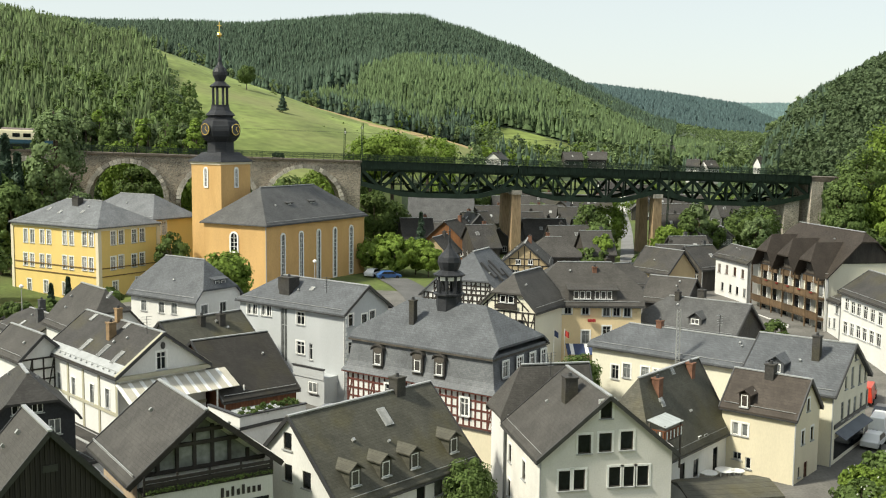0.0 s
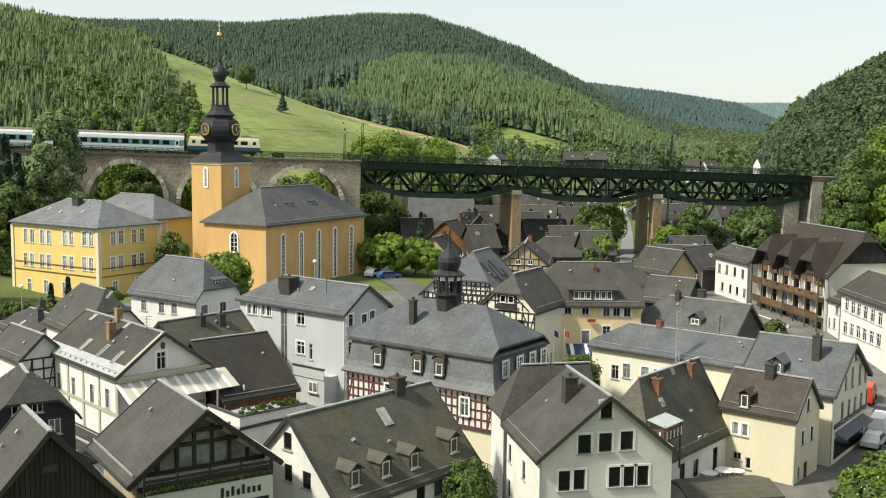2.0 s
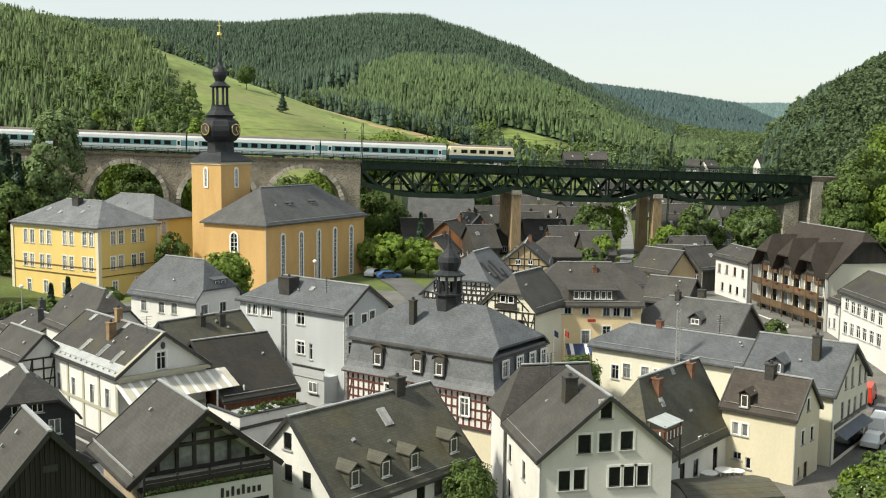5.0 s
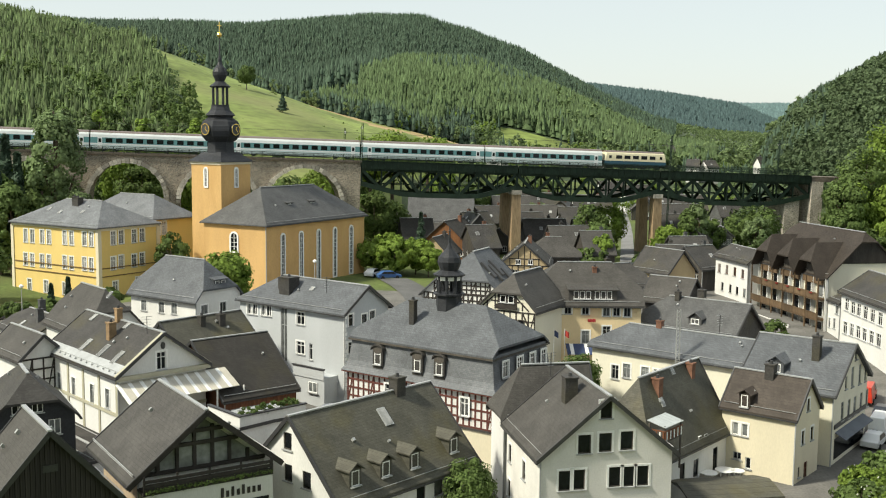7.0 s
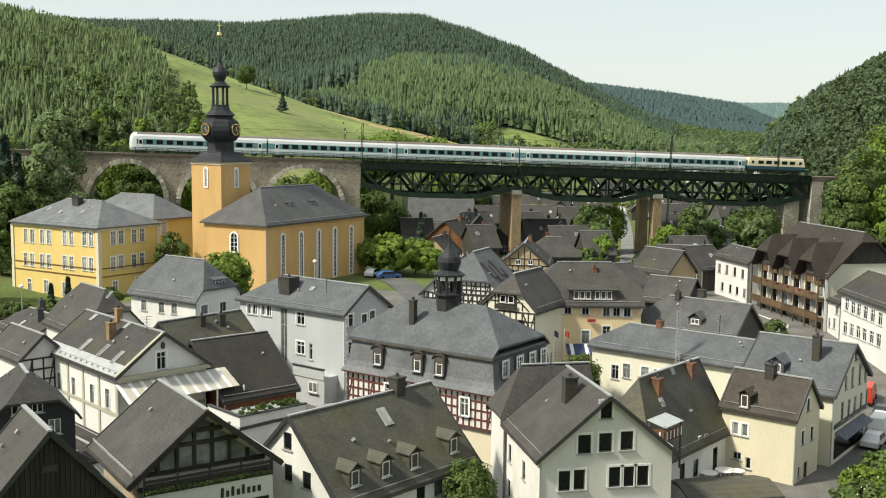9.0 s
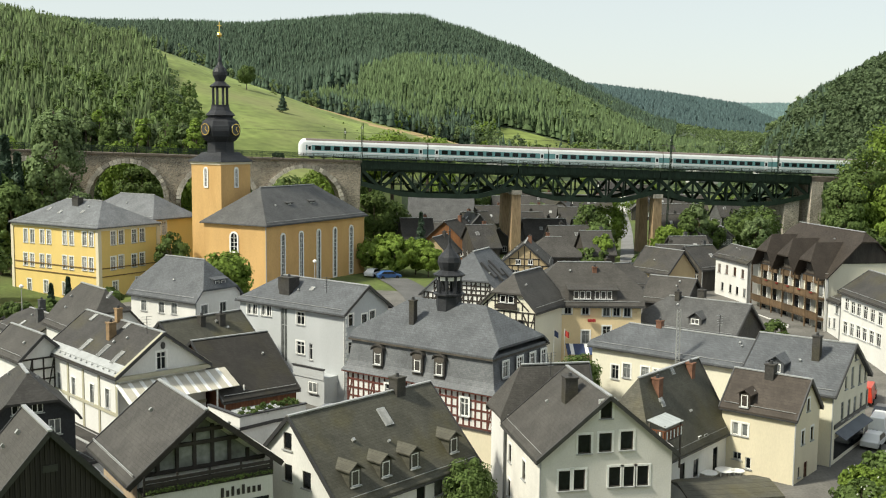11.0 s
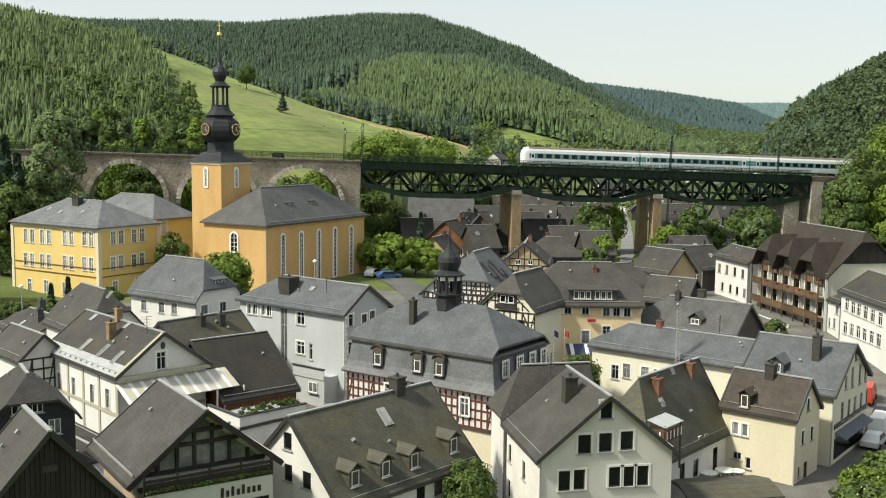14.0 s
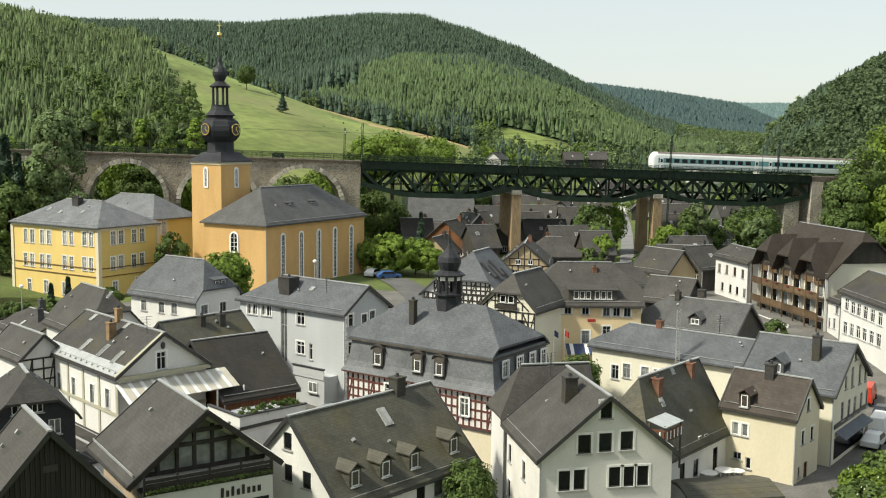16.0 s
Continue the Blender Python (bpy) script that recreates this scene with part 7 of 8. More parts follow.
def woods_leafy(name, pts, material, label, clumps=9, per=7, leaf=0.2):
    """A wood of many broad crowns (x, y, z, height, radius), all one mesh of leaf clumps."""
    cs, ss, ways = [], [], []
    for x, y, z, h, r in pts:
        p, out = crown_points(clumps, per, r, h * 0.42, "round", True)
        p = p + np.array([x, y, z + h * 0.55])
        cs.append(p), ways.append(out)
        ss.append(rng.uniform(0.7, 1.3, len(p)) * r * leaf)
    me = quads_mesh(name, np.concatenate(cs), np.concatenate(ss), material, np.concatenate(ways), 0.5)
    return tagged(new(name, me), label, "woods", kind="stuff")


def scatter(n, t0, t1, y0, y1, keep, h, r):
    """Random places between two bearings and two depths: (x, y, z, height, radius)."""
    out = []
    for _ in range(n):
        y = math.sqrt(random.uniform(y0 * y0, y1 * y1))
        x = random.uniform(t0, t1) * y
        if keep(x, y):
            k = random.uniform(0.75, 1.15)
            out.append((*stretched(x, y, ground_z(x, y) - 0.5), random.uniform(*h) * k, random.uniform(*r) * k))
    return out


def crest_y(t):
    return lerp(t, *CREST_DEPTH)


def patch(x, y, scale=0.006, seed=0.0):
    return noise.noise((x * scale, y * scale, seed))


def open_view(x, y):
    """Clear ground in front of the white house up the valley."""
    t = x / y
    if any(abs(t - hx / hy) < 0.011 and y < hy + 6 for hx, hy, *_ in UP_VALLEY):
        return False
    return not (0.036 < t < 0.068 and y < 405)


def plant_woods():
    def upper(x, y):
        t = x / y
        return (y > crest_y(t) + 130 or t > 0.02) and (y > 655 + 25 * patch(x, y, 0.02, 3) or t < -0.075 + 0.04 * patch(x, y, 0.02, 5))

    def hump(x, y):
        return not upper(x, y) and not is_meadow(x, y) and y > crest_y(x / y) + 40 and (x < 0 or y > 525)
    woods_conifer("fir_wood", scatter(52000, -0.44, 0.22, 590, 945, upper, (10, 17), (2.0, 3.0)), CONIFER, "dark dense spruce wood covering the far hillside", 3, 4)
    woods_conifer("young_wood", scatter(30000, -0.12, 0.26, 455, 700, hump, (8, 12), (1.5, 2.3)), CONIFER_MID, "lighter green young wood on the middle hill", 3, 5)
    woods_conifer("dark_firs", scatter(5000, -0.1, 0.2, 455, 640, lambda x, y: hump(x, y) and patch(x, y, 0.012, 9) > 0.1, (9, 14), (1.6, 2.4)), CONIFER, "dark firs among the younger wood", 3, 5)
    woods_leafy("beech_wood", scatter(1500, -0.12, 0.26, 420, 600, lambda x, y: hump(x, y) and patch(x, y, 0.014, 4) > 0.12, (6, 9), (2.0, 3.0)), BROADLEAF_GREY, "green beeches among the spruces", 12, 12)
    # behind the crest of the meadow
    woods_conifer("crest_wood", scatter(5200, -0.3, 0.03, 350, 560, lambda x, y: crest_y(x / y) + 12 < y < crest_y(x / y) + 110, (6, 10.5), (1.1, 1.8)), CONIFER, "dark spruce wood behind the meadow crest")
    woods_leafy("crest_leaves", scatter(700, -0.26, 0.03, 350, 560, lambda x, y: crest_y(x / y) + 8 < y < crest_y(x / y) + 60 and patch(x, y, 0.03, 6) > 0, (5, 9), (1.5, 2.4)), BROADLEAF_GREY, "pale green trees behind the meadow crest", 14, 16)
    tufts = [(x, y, z, random.uniform(0.2, 0.6), random.uniform(0.4, 1.3)) for x, y, z, h, r in scatter(260, -0.28, 0.02, 236, 540, lambda x, y: is_meadow(x, y) and y < crest_y(x / y) - 15, (1, 1), (1, 1))]
    woods_leafy("tall_grass", tufts, MEADOW_TUFT, "darker tufts of tall grass in the meadow", 6, 8, 0.3)
    # wooded slope at the left
    woods_conifer("slope_wood", scatter(15000, -0.45, -0.262, 232, 575, lambda x, y: not is_meadow(x, y) and not (-0.345 < x / y < -0.3 and 470 < y < 560), (6, 10), (0.9, 1.5)), CONIFER_SLOPE, "spruce wood on the near slope")
    woods_leafy("slope_leaves", scatter(700, -0.45, -0.2, 226, 315, lambda x, y: not is_meadow(x, y) and patch(x, y, 0.03, 8) > -0.1, (6, 11), (1.8, 2.8)), BROADLEAF, "mixed green trees below the meadow", 14, 16, 0.18)
    woods_leafy("slope_pale_leaves", scatter(620, -0.45, -0.2, 240, 560, lambda x, y: not is_meadow(x, y), (7, 11), (1.6, 2.4)), BROADLEAF_GREY, "green birches among the spruces", 13, 16, 0.18)
    # right hillside
    woods_conifer("right_wood", scatter(6000, 0.295, 0.45, 290, 575, lambda x, y: patch(x, y, 0.015, 11) > 0.22 or y > 505, (6, 10), (1.1, 1.8)), CONIFER, "spruce wood on the steep hillside")
    woods_leafy("right_leaves", scatter(4600, 0.285, 0.44, 255, 545, open_view, (5, 9), (1.6, 2.6)), BROADLEAF_HILL, "green broadleaved wood on the hillside", 7, 9, 0.27)
    # valley floor beyond the bridge
    woods_leafy("valley_trees", scatter(1500, -0.01, 0.3, 320, 560, lambda x, y: open_view(x, y) and patch(x, y, 0.02, 2) > -0.25 and not is_meadow(x, y) and not (y < 440 and random.random() < 0.4), (6, 10), (1.9, 3.0)), BROADLEAF_GREY, "scattered valley trees", 12, 14, 0.2)
    woods_leafy("valley_bright_trees", scatter(520, -0.05, 0.3, 300, 560, lambda x, y: open_view(x, y) and not is_meadow(x, y), (5, 8), (1.7, 2.8)), BROADLEAF_LIGHT, "bright green valley trees and shrubs", 12, 14, 0.2)
    woods_conifer("valley_firs", scatter(900, 0.05, 0.3, 430, 640, lambda x, y: open_view(x, y) and patch(x, y, 0.015, 7) > 0 and not is_meadow(x, y), (8, 12), (1.2, 1.9)), CONIFER, "dark firs along the valley")
    woods_leafy("valley_far_trees", scatter(3400, 0.1, 0.34, 520, 1300, lambda x, y: not is_meadow(x, y), (9, 14), (3, 4.5)), BROADLEAF_GREY, "green woods along the bottom of the valley", 6, 7, 0.27)
    # far ridges, with the haze of distance painted into their needle colours
    woods_conifer("far_ridge_wood", scatter(17000, 0.1, 0.35, 1300, 1900, lambda x, y: True, (15, 22), (4, 6)), FAR_WOODS_HAZED, "spruce wood on the far ridge, painted blue-green for haze", 2, 5)
    woods_conifer("farthest_ridge_wood", scatter(5000, 0.24, 0.36, 2150, 2340, lambda x, y: True, (16, 24), (6, 9)), FARTHEST_WOODS_HAZED, "wood on the farthest ridge, painted pale blue for haze", 2, 5)


plant_woods()


def plant_trees():
    g = "leafy green broadleaved tree with a dense crown"
    pale = "tall grey-green birch with a loose crown"
    bright = "bright yellow-green tree with a rounded crown"
    fir = "dark green narrow fir"
    tree(-70.5, 190, 34, 4.8, BROADLEAF_GREY, pale, 0.36, "tall", 1, 130, 70)
    tree(-77.5, 186, 17, 4.5, BROADLEAF, g, 0.42, "tall", 2)
    for x, y, h in ((-79.5, 190, 24), (-76.5, 188, 21), (-74, 191, 18), (-78, 183, 18), (-71.5, 187, 13)):
        conifer(x, y, h, 4.4, CONIFER, "dark green broad fir", 1)
    tree(-86, 205, 26, 5, BROADLEAF_LIGHT, bright, 0.45, "tall", 3)
    # the row of birches and limes at the foot of the wooded slope
    for k in range(17):
        x, y = -88 + 2.3 * k + random.uniform(-0.8, 0.8), 240 + random.uniform(-5, 6)
        h = 34.5 - 0.06 * (x + 88) + random.uniform(-3.5, 1.0) - ground_z(x, y)
        m = (BROADLEAF_GREY, BROADLEAF, BROADLEAF_GREY, BROADLEAF_GREY, BROADLEAF_LIGHT)[k % 5]
        tree(x, y, h, random.uniform(2.2, 3.0), m, {BROADLEAF: g, BROADLEAF_GREY: pale}.get(m, bright), 0.36, "tall", None, 70, 60)
    for x, y, h, r, m in ((-74, 189, 18, 4.2, BROADLEAF), (-79.5, 185, 22, 3.6, BROADLEAF), (-75.5, 182, 19, 3.2, BROADLEAF), (-64.5, 186, 17, 2.9, BROADLEAF_GREY), (-67.5, 183, 13, 3.2, BROADLEAF)):
        tree(x, y, h, r, m, g if m is BROADLEAF else pale, 0.36, "tall", 1, 90, 70)
    tree(-80, 212, 22, 4.5, BROADLEAF, g, 0.45, "tall", 5)
    # behind the arches and above the parapet
    for x, y, h, r, m in ((-64, 222, 15, 5, BROADLEAF), (-58, 226, 14, 5, BROADLEAF_LIGHT), (-70, 226, 19, 4.5, BROADLEAF_LIGHT), (-62, 232, 18.5, 4.5, BROADLEAF_LIGHT), (-56, 228, 12, 4, BROADLEAF), (-28, 232, 13, 5, BROADLEAF_LIGHT), (-33, 228, 12, 5, BROADLEAF), (-22, 236, 12, 4, BROADLEAF), (-44, 230, 14, 4, BROADLEAF)):
        tree(x, y, h, r, m, bright if m is BROADLEAF_LIGHT else g, 0.5, "round", 5)
    for x, y, h, r in ((-17, 242, 24.5, 6), (-12, 244, 25.5, 6.5), (-4.5, 290, 24.5, 8.5)):
        tree(x, y, h, r, BROADLEAF_LIGHT, bright, 0.5, "round", 1, 90, 60, 15)
    for x, y, h, r in ((-15, 226, 14, 4.5), (-12, 230, 12, 4), (-17, 232, 13, 4)):
        tree(x, y, h, r, BROADLEAF, g, 0.5, "round", 0)
    # churchyard
    for x, y, h, r in ((-12.2, 183, 7.2, 3.4), (-8.5, 181, 7.6, 3.8), (-4.8, 184, 7.2, 3.5), (-9.5, 187, 7.8, 3.6), (-2.5, 181, 6.0, 2.8)):
        tree(x, y, h, r, BROADLEAF_LIGHT, "low spreading bright green lime tree in the churchyard", 0.3, "round", 0.6, 70, 70, 2.4)
    tree(-29.2, 141, 9.5, 3.3, BROADLEAF_LIGHT, "rounded yellow-green tree beside the church", 0.28, "round", 0.6, 80, 70)
    conifer(-4.4, 205, 11, 2.4, CONIFER, fir, 0)
    conifer(-59.8, 158, 3.9, 0.8, CONIFER, "small dark green conical yew")
    conifer(-57.9, 160, 4.6, 0.8, CONIFER, "small dark green conical yew")
    # below and beyond the bridge
    for x, y, h, r, m in ((31.2, 207, 11, 2.6, BROADLEAF), (30.6, 198, 8, 2.4, BROADLEAF_LIGHT), (29.5, 214, 13, 3.0, BROADLEAF), (36.8, 190, 6, 1.8, BROADLEAF), (25.5, 176, 5.2, 2.6, BROADLEAF), (28.6, 178, 5.0, 2.2, BROADLEAF), (36.5, 230, 12, 3.8, BROADLEAF_LIGHT), (28, 196, 6, 3, BROADLEAF), (46, 212, 9, 3.5, BROADLEAF_LIGHT), (51, 216, 12, 2.3, BROADLEAF), (54, 221, 13, 2.4, BROADLEAF_GREY), (58.5, 225, 9, 2.4, BROADLEAF), (65.5, 218, 11, 2.6, BROADLEAF_GREY), (68, 222, 12, 4, BROADLEAF), (66, 230, 11, 4, BROADLEAF)):
        tree(x, y, h, r, m, g if m is BROADLEAF else pale, 0.42, "round", -0.5)
    # right of the bridge
    for i, (x, y, h, r, m) in enumerate(((92, 228, 20, 6, BROADLEAF), (99, 232, 24, 7, BROADLEAF_LIGHT), (88, 222, 14, 5, BROADLEAF_LIGHT), (97, 221, 15, 6, BROADLEAF_LIGHT), (104, 224, 20, 6.5, BROADLEAF_LIGHT), (109, 232, 30, 7, BROADLEAF), (93, 212, 10, 5, BROADLEAF_LIGHT), (101, 212, 12, 5, BROADLEAF), (107, 214, 16, 6, BROADLEAF_LIGHT), (113, 240, 36, 7, BROADLEAF), (85, 214, 8, 4, BROADLEAF), (89, 205, 7, 4, BROADLEAF), (98, 204, 8, 5, BROADLEAF))):
        tree(x, y, h, r, m, g if m is BROADLEAF else bright, 0.55, "round", None, 80, 60)
    # meadow
    tree(-75, 400, 9, 3.2, BROADLEAF, g, 0.5)
    conifer(-54.5, 355, 7, 2.6, CONIFER, fir)
    for x, y in ((-66, 320), (-45, 285)):
        tree(x, y, 2.2, 1.6, CONIFER_MID, "low dark green bush in the meadow", 0.4, "round", None, 20, 30, 0.4, "bush", "bushes")
    for x, y, h, r in ((-20, 252, 14, 5), (-26, 246, 14, 5), (10, 300, 12, 5), (18, 310, 12, 5), (24, 268, 8, 3.5)):
        tree(x, y, h, r, BROADLEAF, g, 0.5, "round", None, 60, 50)
    for x, y, h, r in ((84, 219, 15, 4.5), (88, 226, 18, 5), (82.5, 214, 9, 4)):
        tree(x, y, h, r, BROADLEAF, g, 0.5, "round", 2, 70, 60)
    for x, y, h, r in ((-71, 160, 9, 3.5), (-73, 152, 8, 3.2), (-69.5, 150, 5, 2.5), (-66, 147, 3.5, 2.0), (-52, 148, 3, 1.8), (-48.5, 150, 3.4, 2.0), (-56, 147, 2.6, 1.6), (-44, 168, 9, 2.6)):
        tree(x, y, h, r, BROADLEAF, "dark green garden tree beside the school", 0.3, "round", None, 50, 50)
    # hedge along the lane below the school
    for k in range(8):
        x, y = -66 + 1.9 * k, 146 - 0.6 * k
        tree(x, y, random.uniform(1.8, 2.6), 1.5, BROADLEAF, "dark green clipped hedge bush along a lane", 0.2, "round", None, 36, 50, 0.3, "bush", "bushes")
    # gardens in the town
    tree(2.0, 73.6, 5.9, 1.9, BROADLEAF, "dense rounded green garden bush", 0.13, "round", -3.0, 110, 70, 0.5, "bush", "bushes")
    tree(14.0, 106, 6.0, 2.2, BROADLEAF, "small rounded green street tree", 0.16, "round", -2.4, 90, 60)
    for k, (x, y, h, r) in enumerate(((32.2, 77.5, 3.2, 2.1), (34.0, 80.5, 3.4, 2.3), (36.8, 83.5, 3.8, 2.2), (33.6, 75, 3.0, 2.0), (31.2, 75.5, 2.0, 1.5))):
        bush = tree(x, y, h, r, BROADLEAF_LIGHT if k % 2 else BROADLEAF, "flowering green garden shrub with white blossoms", 0.17, "round", -3.0, 90, 60, 0.5, "bush", "bushes")
        pts = crown_points(16, 3, r * 1.04, (h - 0.5) / 2 * 1.04) + np.array([0, 0, 0.5 + (h - 0.5) / 2])
        tagged(link("blossom", quads_mesh("blossom", pts, rng.uniform(0.08, 0.14, len(pts)), BLOSSOM), bush), "small white blossoms", kind="stuff")
    for x, y in ((40, 131), (37.5, 129), (43, 133)):
        tree(x, y, 3.4, 1.6, BROADLEAF, "dark green hedge bush beside the hotel terrace", 0.2, "round", -0.5, 40, 50, 0.4, "bush", "bushes")


plant_trees()


# ---- cars, street things and roof things ----
CAR_WHITE = mat("car_white", (0.75, 0.76, 0.77), 0.3, var=0.03, scale=1, fine=6, bump=0)
CAR_BLUE = mat("car_blue", (0.05, 0.12, 0.3), 0.3, var=0.05, scale=1, fine=6, bump=0)
CAR_DARK = mat("car_dark", (0.03, 0.035, 0.045), 0.3, var=0.05, scale=1, fine=6, bump=0)
CAR_RED = mat("car_red", (0.5, 0.04, 0.02), 0.3, var=0.05, scale=1, fine=6, bump=0)
TYRE = mat("tyre", (0.02, 0.02, 0.02), 0.9, var=0.1, scale=4, fine=20, bump=0.1)


def car(x, y, z, yaw, paint, label, van=False):
    top = thing("van" if van else "car", pose(x, y, z, 0, 0, yaw), label, "van" if van else "car", "parked cars")
    if van:
        side = [(-2.4, 0.35), (2.4, 0.35), (2.45, 0.95), (1.7, 1.15), (1.25, 2.0), (-2.35, 2.05), (-2.45, 1.0)]
        glass = [(1.62, 1.18), (1.22, 1.9), (0.3, 1.92), (0.3, 1.18)]
    else:
        side = [(-2.05, 0.3), (2.05, 0.3), (2.1, 0.7), (1.2, 0.88), (0.55, 1.38), (-1.05, 1.42), (-1.75, 0.95), (-2.1, 0.85)]
        glass = [(1.05, 0.9), (0.5, 1.32), (-1.0, 1.35), (-1.6, 0.95)]
    bm = bmesh.new()
    rows = [[bm.verts.new((px, s * (0.82 - (0.16 if pz > 1.2 else 0)), pz)) for px, pz in side] for s in (-1, 1)]
    n = len(side)
    for i in range(n):
        bm.faces.new((rows[0][i], rows[0][(i + 1) % n], rows[1][(i + 1) % n], rows[1][i]))
    bm.faces.new(rows[0]), bm.faces.new(list(reversed(rows[1])))
    bmesh.ops.recalc_face_normals(bm, faces=bm.faces)
    bmesh.ops.bevel(bm, geom=bm.edges[:], offset=0.05, segments=1, affect="EDGES")
    body = part("body", bm, paint, top)
    bm = bmesh.new()
    for s in (-1, 1):
        vs = [bm.verts.new((px, s * (0.85 - (0.14 if pz > 1.2 else 0)), pz)) for px, pz in glass]
        bm.faces.new(vs)
    part("side_glass", bm, GLASS, body)
    for k, (p, q) in enumerate(((2, 3), (-3, -2))):
        (xa, za), (xb, zb) = side[p + 1 if not van else p], side[p + 2 if not van else p + 1]
        bm = bmesh.new()
        bar(bm, (xa * 0.97, 0, za + 0.06), (xb * 1.0, 0, zb - 0.02), 1.3, 0.05)
        if k == 0:
            part("windscreen", bm, GLASS, body)
        else:
            bm.free()
    for wx in (-1.3, 1.3):
        for wy in (-0.8, 0.8):
            part("wheel", lathe(bmesh.new(), [(0.31, -0.1), (0.31, 0.1)], 16, 0, pose(wx, wy, 0.31) @ pose(0, 0, 0, 90)), TYRE, top)


car(43.6, 101.5, ground_z(43.6, 101.5), 60, CAR_WHITE, "white van parked on the street", True)
car(41.3, 97.2, ground_z(41.3, 97.2), 55, CAR_WHITE, "small white car parked beside the street")
car(42.6, 93.8, ground_z(42.6, 93.8), 60, CAR_DARK, "dark blue car parked beside the street")
car(46.5, 112.0, ground_z(46.5, 112), 62, CAR_RED, "red van parked beside a house", True)
car(46.0, 106.5, ground_z(46, 106.5), 60, CAR_DARK, "dark car parked on the street")
car(-9.2, 176.5, ground_z(-9.2, 176.5), 20, CAR_BLUE, "blue car parked below the churchyard trees")
car(-12.0, 178.5, ground_z(-12, 178.5), 70, CAR_WHITE, "white car parked below the churchyard trees")
car(-63, 153.5, ground_z(-63, 153.5), 10, CAR_DARK, "dark car parked before the school")
car(-10.8, 104.5, ground_z(-10.8, 104.5), 20, CAR_WHITE, "white car parked in the lane")


def church_road():
    top = tagged(new("road"), "grey asphalt lane rising past the church", "road", kind="structure")
    bm = bmesh.new()
    rows = []
    for k in range(13):
        u = k / 12
        x, y = -3.0 - 6.0 * u + 3 * math.sin(u * 3), 136 + 40 * u
        w = 2.6
        rows.append([bm.verts.new((x + s * w, y, max(ground_z(x + d * w, y) for d in (-1, 0, 1)) + 0.12)) for s in (-1, 1)])
    for a, b in zip(rows, rows[1:]):
        bm.faces.new((a[0], a[1], b[1], b[0]))
    part("road_surface", bm, ASPHALT, top)


church_road()


def inn_front():
    flags = thing("flag_row", pose(11.6, 116.0, 0), "blue and red flags on poles before the inn", "flag", "flags before the inn")
    for x, m in ((1.0, AWNING_BLUE), (2.2, AWNING_RED)):
        pole = part("flag_pole", boxes((x - 0.03, x + 0.03, -0.03, 0.03, -1, 4.5)), PAINT_WHITE, flags)
        bm = bmesh.new()
        vs = []
        for i in range(7):
            vs.append((bm.verts.new((x + 0.03 + i * 0.08, 0.06 * math.sin(i * 1.2), 3.7 - i * 0.05)), bm.verts.new((x + 0.03 + i * 0.08, 0.06 * math.sin(i * 1.2 + 0.4), 4.4 - i * 0.06))))
        for a, b in zip(vs, vs[1:]):
            bm.faces.new((a[0], b[0], b[1], a[1]))
        part("flag", bm, m, pole)
    aw = thing("inn_awning", pose(16.2, 118.6, -0.9), "blue and white awning over the inn's terrace", "awning")
    for k in range(9):
        x0 = -1.9 + k * 0.42
        tops = [[(x0, -1.6, 2.3), (x0 + 0.42, -1.6, 2.3), (x0 + 0.42, 0.6, 3.1), (x0, 0.6, 3.1)]]
        part("awning_strip", solid(bmesh.new(), tops, 0.05), PAINT_WHITE if k % 4 == 1 else AWNING_BLUE, aw)
    for x in (-1.8, 1.8):
        part("awning_post", boxes((x - 0.05, x + 0.05, -1.5, -1.4, -3, 2.3)), PAINT_GREY, aw)
    box_ = part("flower_box", boxes((17.4 - 0.45, 17.4 + 0.45, 119.95, 120.3, 4.6, 4.9)), FLOWERS, None, "")
    tagged(box_, "window box of red flowers on the inn's wall", "flower box")


inn_front()


def garage_roof():
    top = thing("garage", pose(22.4, 80.3, 0, 0, 0, 10), "low garage with a dark felt roof beside a yard", "garage")
    part("wall", boxes((-3.6, 3.2, -2.2, 2.2, -4, -1.5)), WALL_WHITE, top)
    faces, p, q, e = roof_shape(3.9, 2.6, 0.6, 0, 0)
    part("roof", solid(bmesh.new(), faces, 0.15), SLATE_MOSS, top, "", pose(0, 0, -1.5))


garage_roof()


def antenna(x, y, z, h, label="thin metal television aerial on a roof"):
    top = thing("aerial", pose(x, y, z, 0, 0, 30), label, "aerial", "roof aerials")
    part("mast", boxes((-0.025, 0.025, -0.025, 0.025, 0, h)), METAL_DARK, top)
    for k in range(5):
        part("rod", boxes((-0.5 + 0.05 * k, 0.5 - 0.05 * k, -0.012, 0.012, h - 0.25 * k - 0.05, h - 0.25 * k - 0.02)), METAL_PALE, top)


antenna(-26.5, 92.5, 7.2, 2.4), antenna(-12.6, 112.5, 8.8, 1.8), antenna(28.8, 107, 5.8, 2.0), antenna(8.5, 80, 7.5, 1.8)


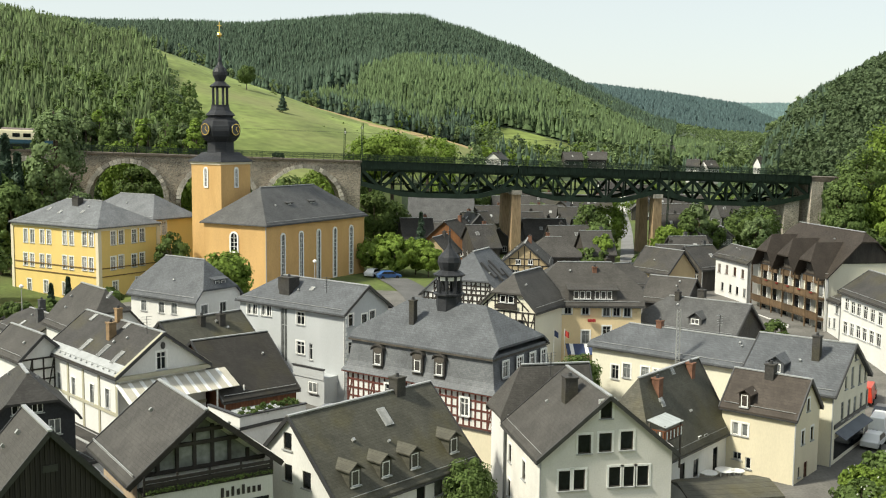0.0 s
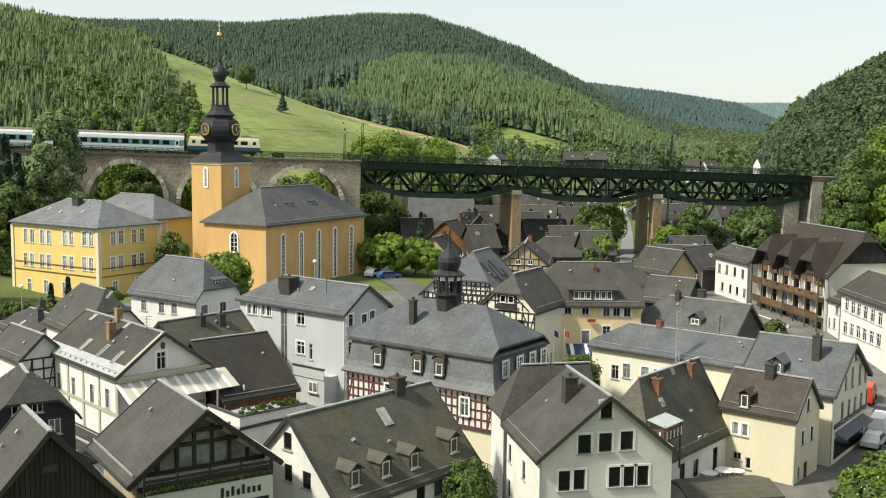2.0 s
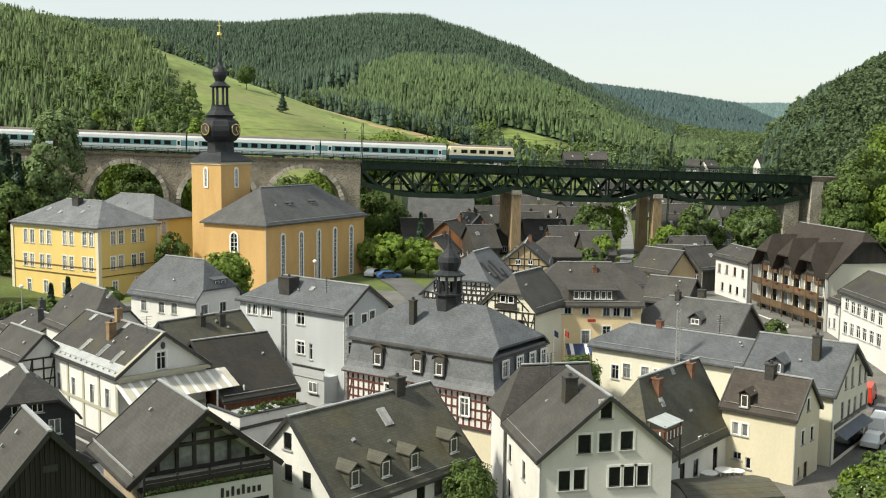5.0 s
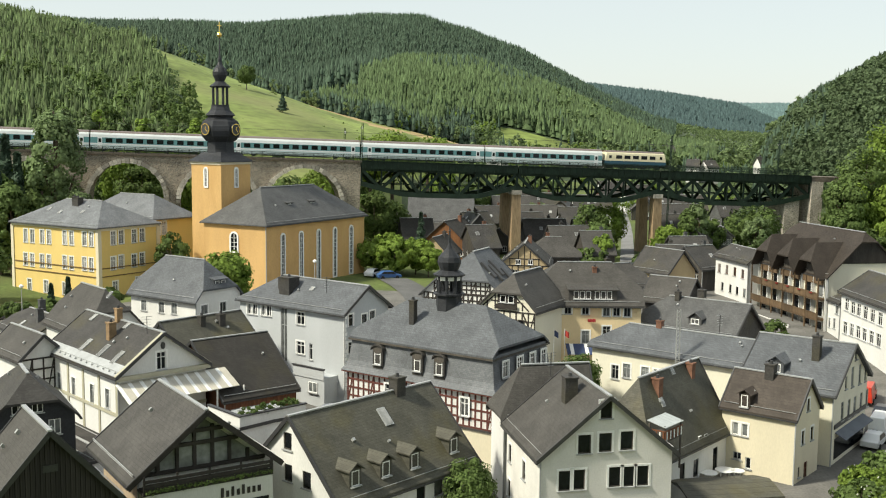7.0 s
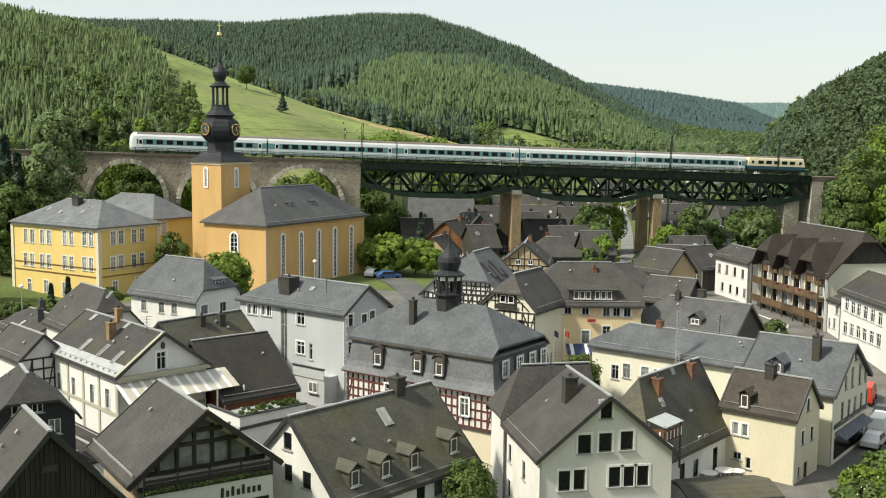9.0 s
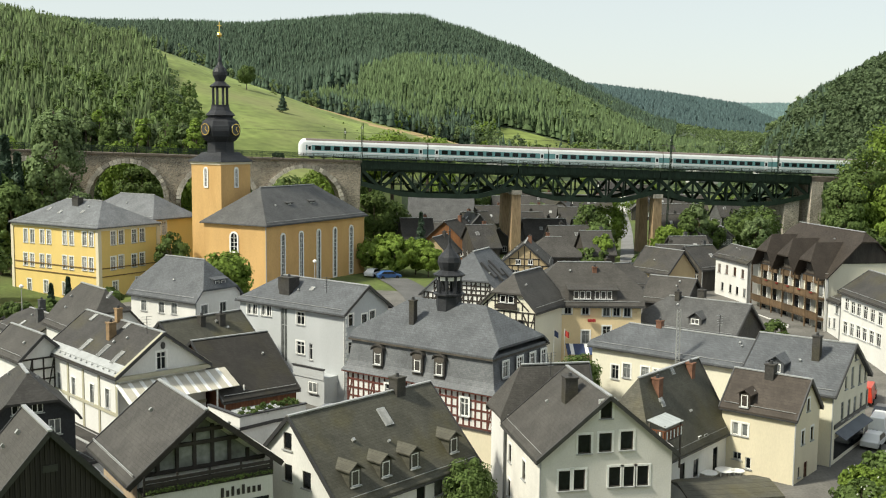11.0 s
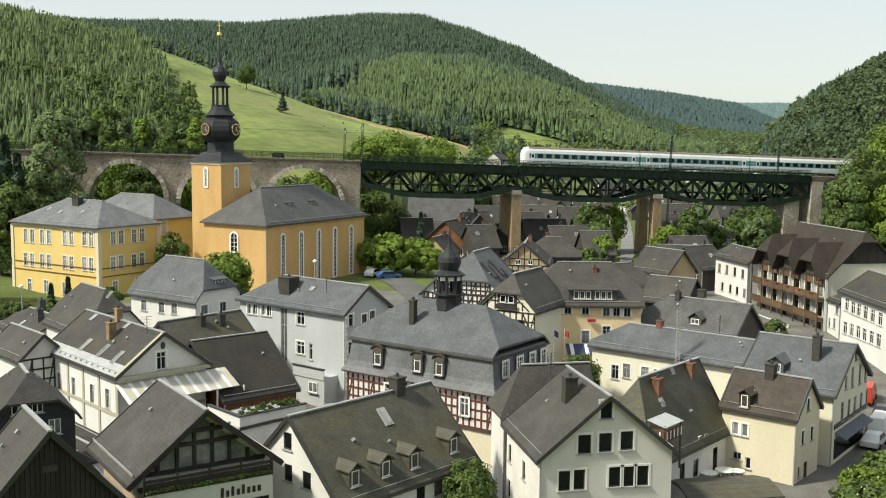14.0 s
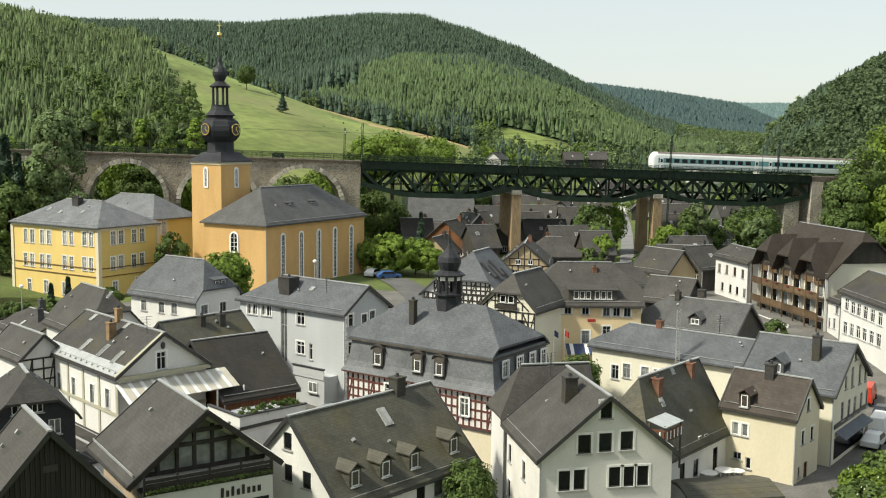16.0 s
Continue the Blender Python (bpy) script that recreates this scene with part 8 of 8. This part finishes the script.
def lattice_mast():
    top = thing("siren_mast", pose(23.6, 103.0, 1.0), "tall thin grey lattice mast standing on a roof", "mast")
    bm = bmesh.new()
    for dx in (-0.16, 0.16):
        for dy in (-0.16, 0.16):
            box(bm, dx - 0.025, dx + 0.025, dy - 0.025, dy + 0.025, 0, 8.0)
    for i in range(20):
        bar(bm, (-0.16, -0.16, i * 0.4), (0.16, -0.16, i * 0.4 + 0.4), 0.03)
        bar(bm, (-0.16, 0.16, i * 0.4 + 0.4), (-0.16, -0.16, i * 0.4), 0.03)
    part("lattice_post", bm, METAL_PALE, top)
    part("mast_base", boxes((-0.4, 0.4, -0.4, 0.4, -0.3, 0.25)), METAL_DARK, top)


lattice_mast()


def white_balcony():
    top = thing("balcony", pose(17.2, 80.3, 2.6, 0, 0, 50), "wooden roof balcony with a pale glazed lean-to roof", "balcony")
    part("balcony_floor", boxes((-1.4, 1.4, -1.2, 1.2, 0.0, 0.15)), WOOD_DARK, top)
    for k in range(10):
        part("slat", boxes((-1.4 + k * 0.29, -1.28 + k * 0.29, -1.24, -1.2, 0.15, 0.85)), PAINT_WHITE if k % 2 else WOOD_BROWN, top)
    for k in range(8):
        part("slat", boxes((-1.44, -1.4, -1.15 + k * 0.3, -1.03 + k * 0.3, 0.15, 0.85)), PAINT_WHITE if k % 2 else WOOD_BROWN, top)
    part("handrail", boxes((-1.46, 1.44, -1.28, -1.16, 0.85, 0.93), (-1.46, -1.34, -1.16, 1.2, 0.85, 0.93)), WOOD_BROWN, top)
    for k in range(6):
        x0 = -1.5 + k * 0.5
        tops = [[(x0, -1.3, 1.25), (x0 + 0.46, -1.3, 1.25), (x0 + 0.46, 0.3, 1.6), (x0, 0.3, 1.6)]]
        part("roof_pane", solid(bmesh.new(), tops, 0.05), CANOPY_PALE, top, "pale corrugated roof sheet")
    for x, y in ((-1.3, -1.15), (1.3, -1.15), (-1.3, 0.2)):
        part("support_post", boxes((x - 0.06, x + 0.06, y - 0.06, y + 0.06, -2.6, 1.3)), WOOD_DARK, top)


CANOPY_PALE = mat("canopy_sheet_pale", (0.42, 0.45, 0.45), 0.35, var=0.1, scale=1, fine=8, bump=0.05)
white_balcony()


def terrace_rail():
    top = thing("terrace_parapet", pose(-15.6, 86.5, 0, 0, 0, 43), "white terrace parapet with planters on a flat roof", "parapet")
    part("parapet_wall", boxes((-3.25, 3.25, -2.5, -2.35, 2.3, 3.2), (-3.25, -3.1, -2.35, 2.5, 2.3, 3.2)), WALL_WHITE, top)
    part("coping", boxes((-3.35, 3.35, -2.6, -2.25, 3.2, 3.3), (-3.35, -3.0, -2.25, 2.5, 3.2, 3.3)), METAL_DARK, top)
    for x in (-2.0, -0.6, 0.8, 2.1):
        pts = crown_points(22, 36, 0.7, 0.55) + np.array([x, -1.8, 3.25])
        tagged(link("planting", quads_mesh("planting", pts, rng.uniform(0.06, 0.12, len(pts)), BROADLEAF), top), "leafy terrace plants", kind="stuff")
        part("planter", boxes((x - 0.5, x + 0.5, -2.2, -1.6, 2.35, 2.8)), WOOD_DARK, top)


terrace_rail()


def street_lamp(x, y, h=5.0):
    z = ground_z(x, y)
    top = thing("street_lamp", pose(x, y, z), "slim grey street lamp with a pale round head", "street lamp", "street lamps")
    part("pole", lathe(bmesh.new(), [(0.08, 0), (0.05, h)], 8), PAINT_GREY, top)
    part("lamp_head", lathe(bmesh.new(), [(0.05, h), (0.3, h + 0.1), (0.32, h + 0.3), (0.1, h + 0.5)], 12), PAINT_WHITE, top)


for x, y in ((-19.5, 158), (-8.2, 103), (-57.0, 140)):
    street_lamp(x, y)


def garden_table(x, y, z, r):
    top = thing("garden_table", pose(x, y, z), "white round plastic garden table in a yard", "garden table", "garden tables in the yard")
    part("table_top", lathe(bmesh.new(), [(r, 0.7), (r, 0.76)], 20), PAINT_WHITE, top)
    for k in range(4):
        g = k * math.tau / 4 + 0.6
        part("leg", boxes((r * 0.6 * math.cos(g) - 0.03, r * 0.6 * math.cos(g) + 0.03, r * 0.6 * math.sin(g) - 0.03, r * 0.6 * math.sin(g) + 0.03, 0, 0.7)), PAINT_WHITE, top)


for x, y, r in ((22.6, 85.6, 0.75), (24.2, 86.4, 0.85), (25.2, 86.2, 0.6)):
    garden_table(x, y, ground_z(x, y) + 0.25, r)


def valley_road():
    """The lane that climbs away below the bridge, laid on the ground."""
    way = [(33.0, 188), (34.6, 196), (38.0, 214), (41.5, 234), (47.0, 266), (52.5, 301), (58.0, 340)]
    bm = bmesh.new()
    rows = []
    for i, (x, y) in enumerate(way):
        for k in range(4):
            if i == len(way) - 1 and k:
                break
            q = way[min(i + 1, len(way) - 1)]
            cx, cy = x + (q[0] - x) * k / 4, y + (q[1] - y) * k / 4
            rows.append([bm.verts.new((cx + d, cy, ground_z(cx + d, cy) + 0.12)) for d in (-1.5, 0, 1.5)])
    for r, q in zip(rows, rows[1:]):
        bm.faces.new((r[0], r[1], q[1], q[0])), bm.faces.new((r[1], r[2], q[2], q[1]))
    me = bpy.data.meshes.new("valley_road")
    bm.to_mesh(me)
    bm.free()
    me.materials.append(ASPHALT_PALE)
    tagged(new("valley_road", me), "pale grey lane climbing below the bridge", "road", kind="structure")


ASPHALT_PALE = mat("asphalt_pale", (0.2, 0.2, 0.2), 0.95, var=0.15, scale=0.3, fine=6, bump=0.3)
valley_road()

motions()
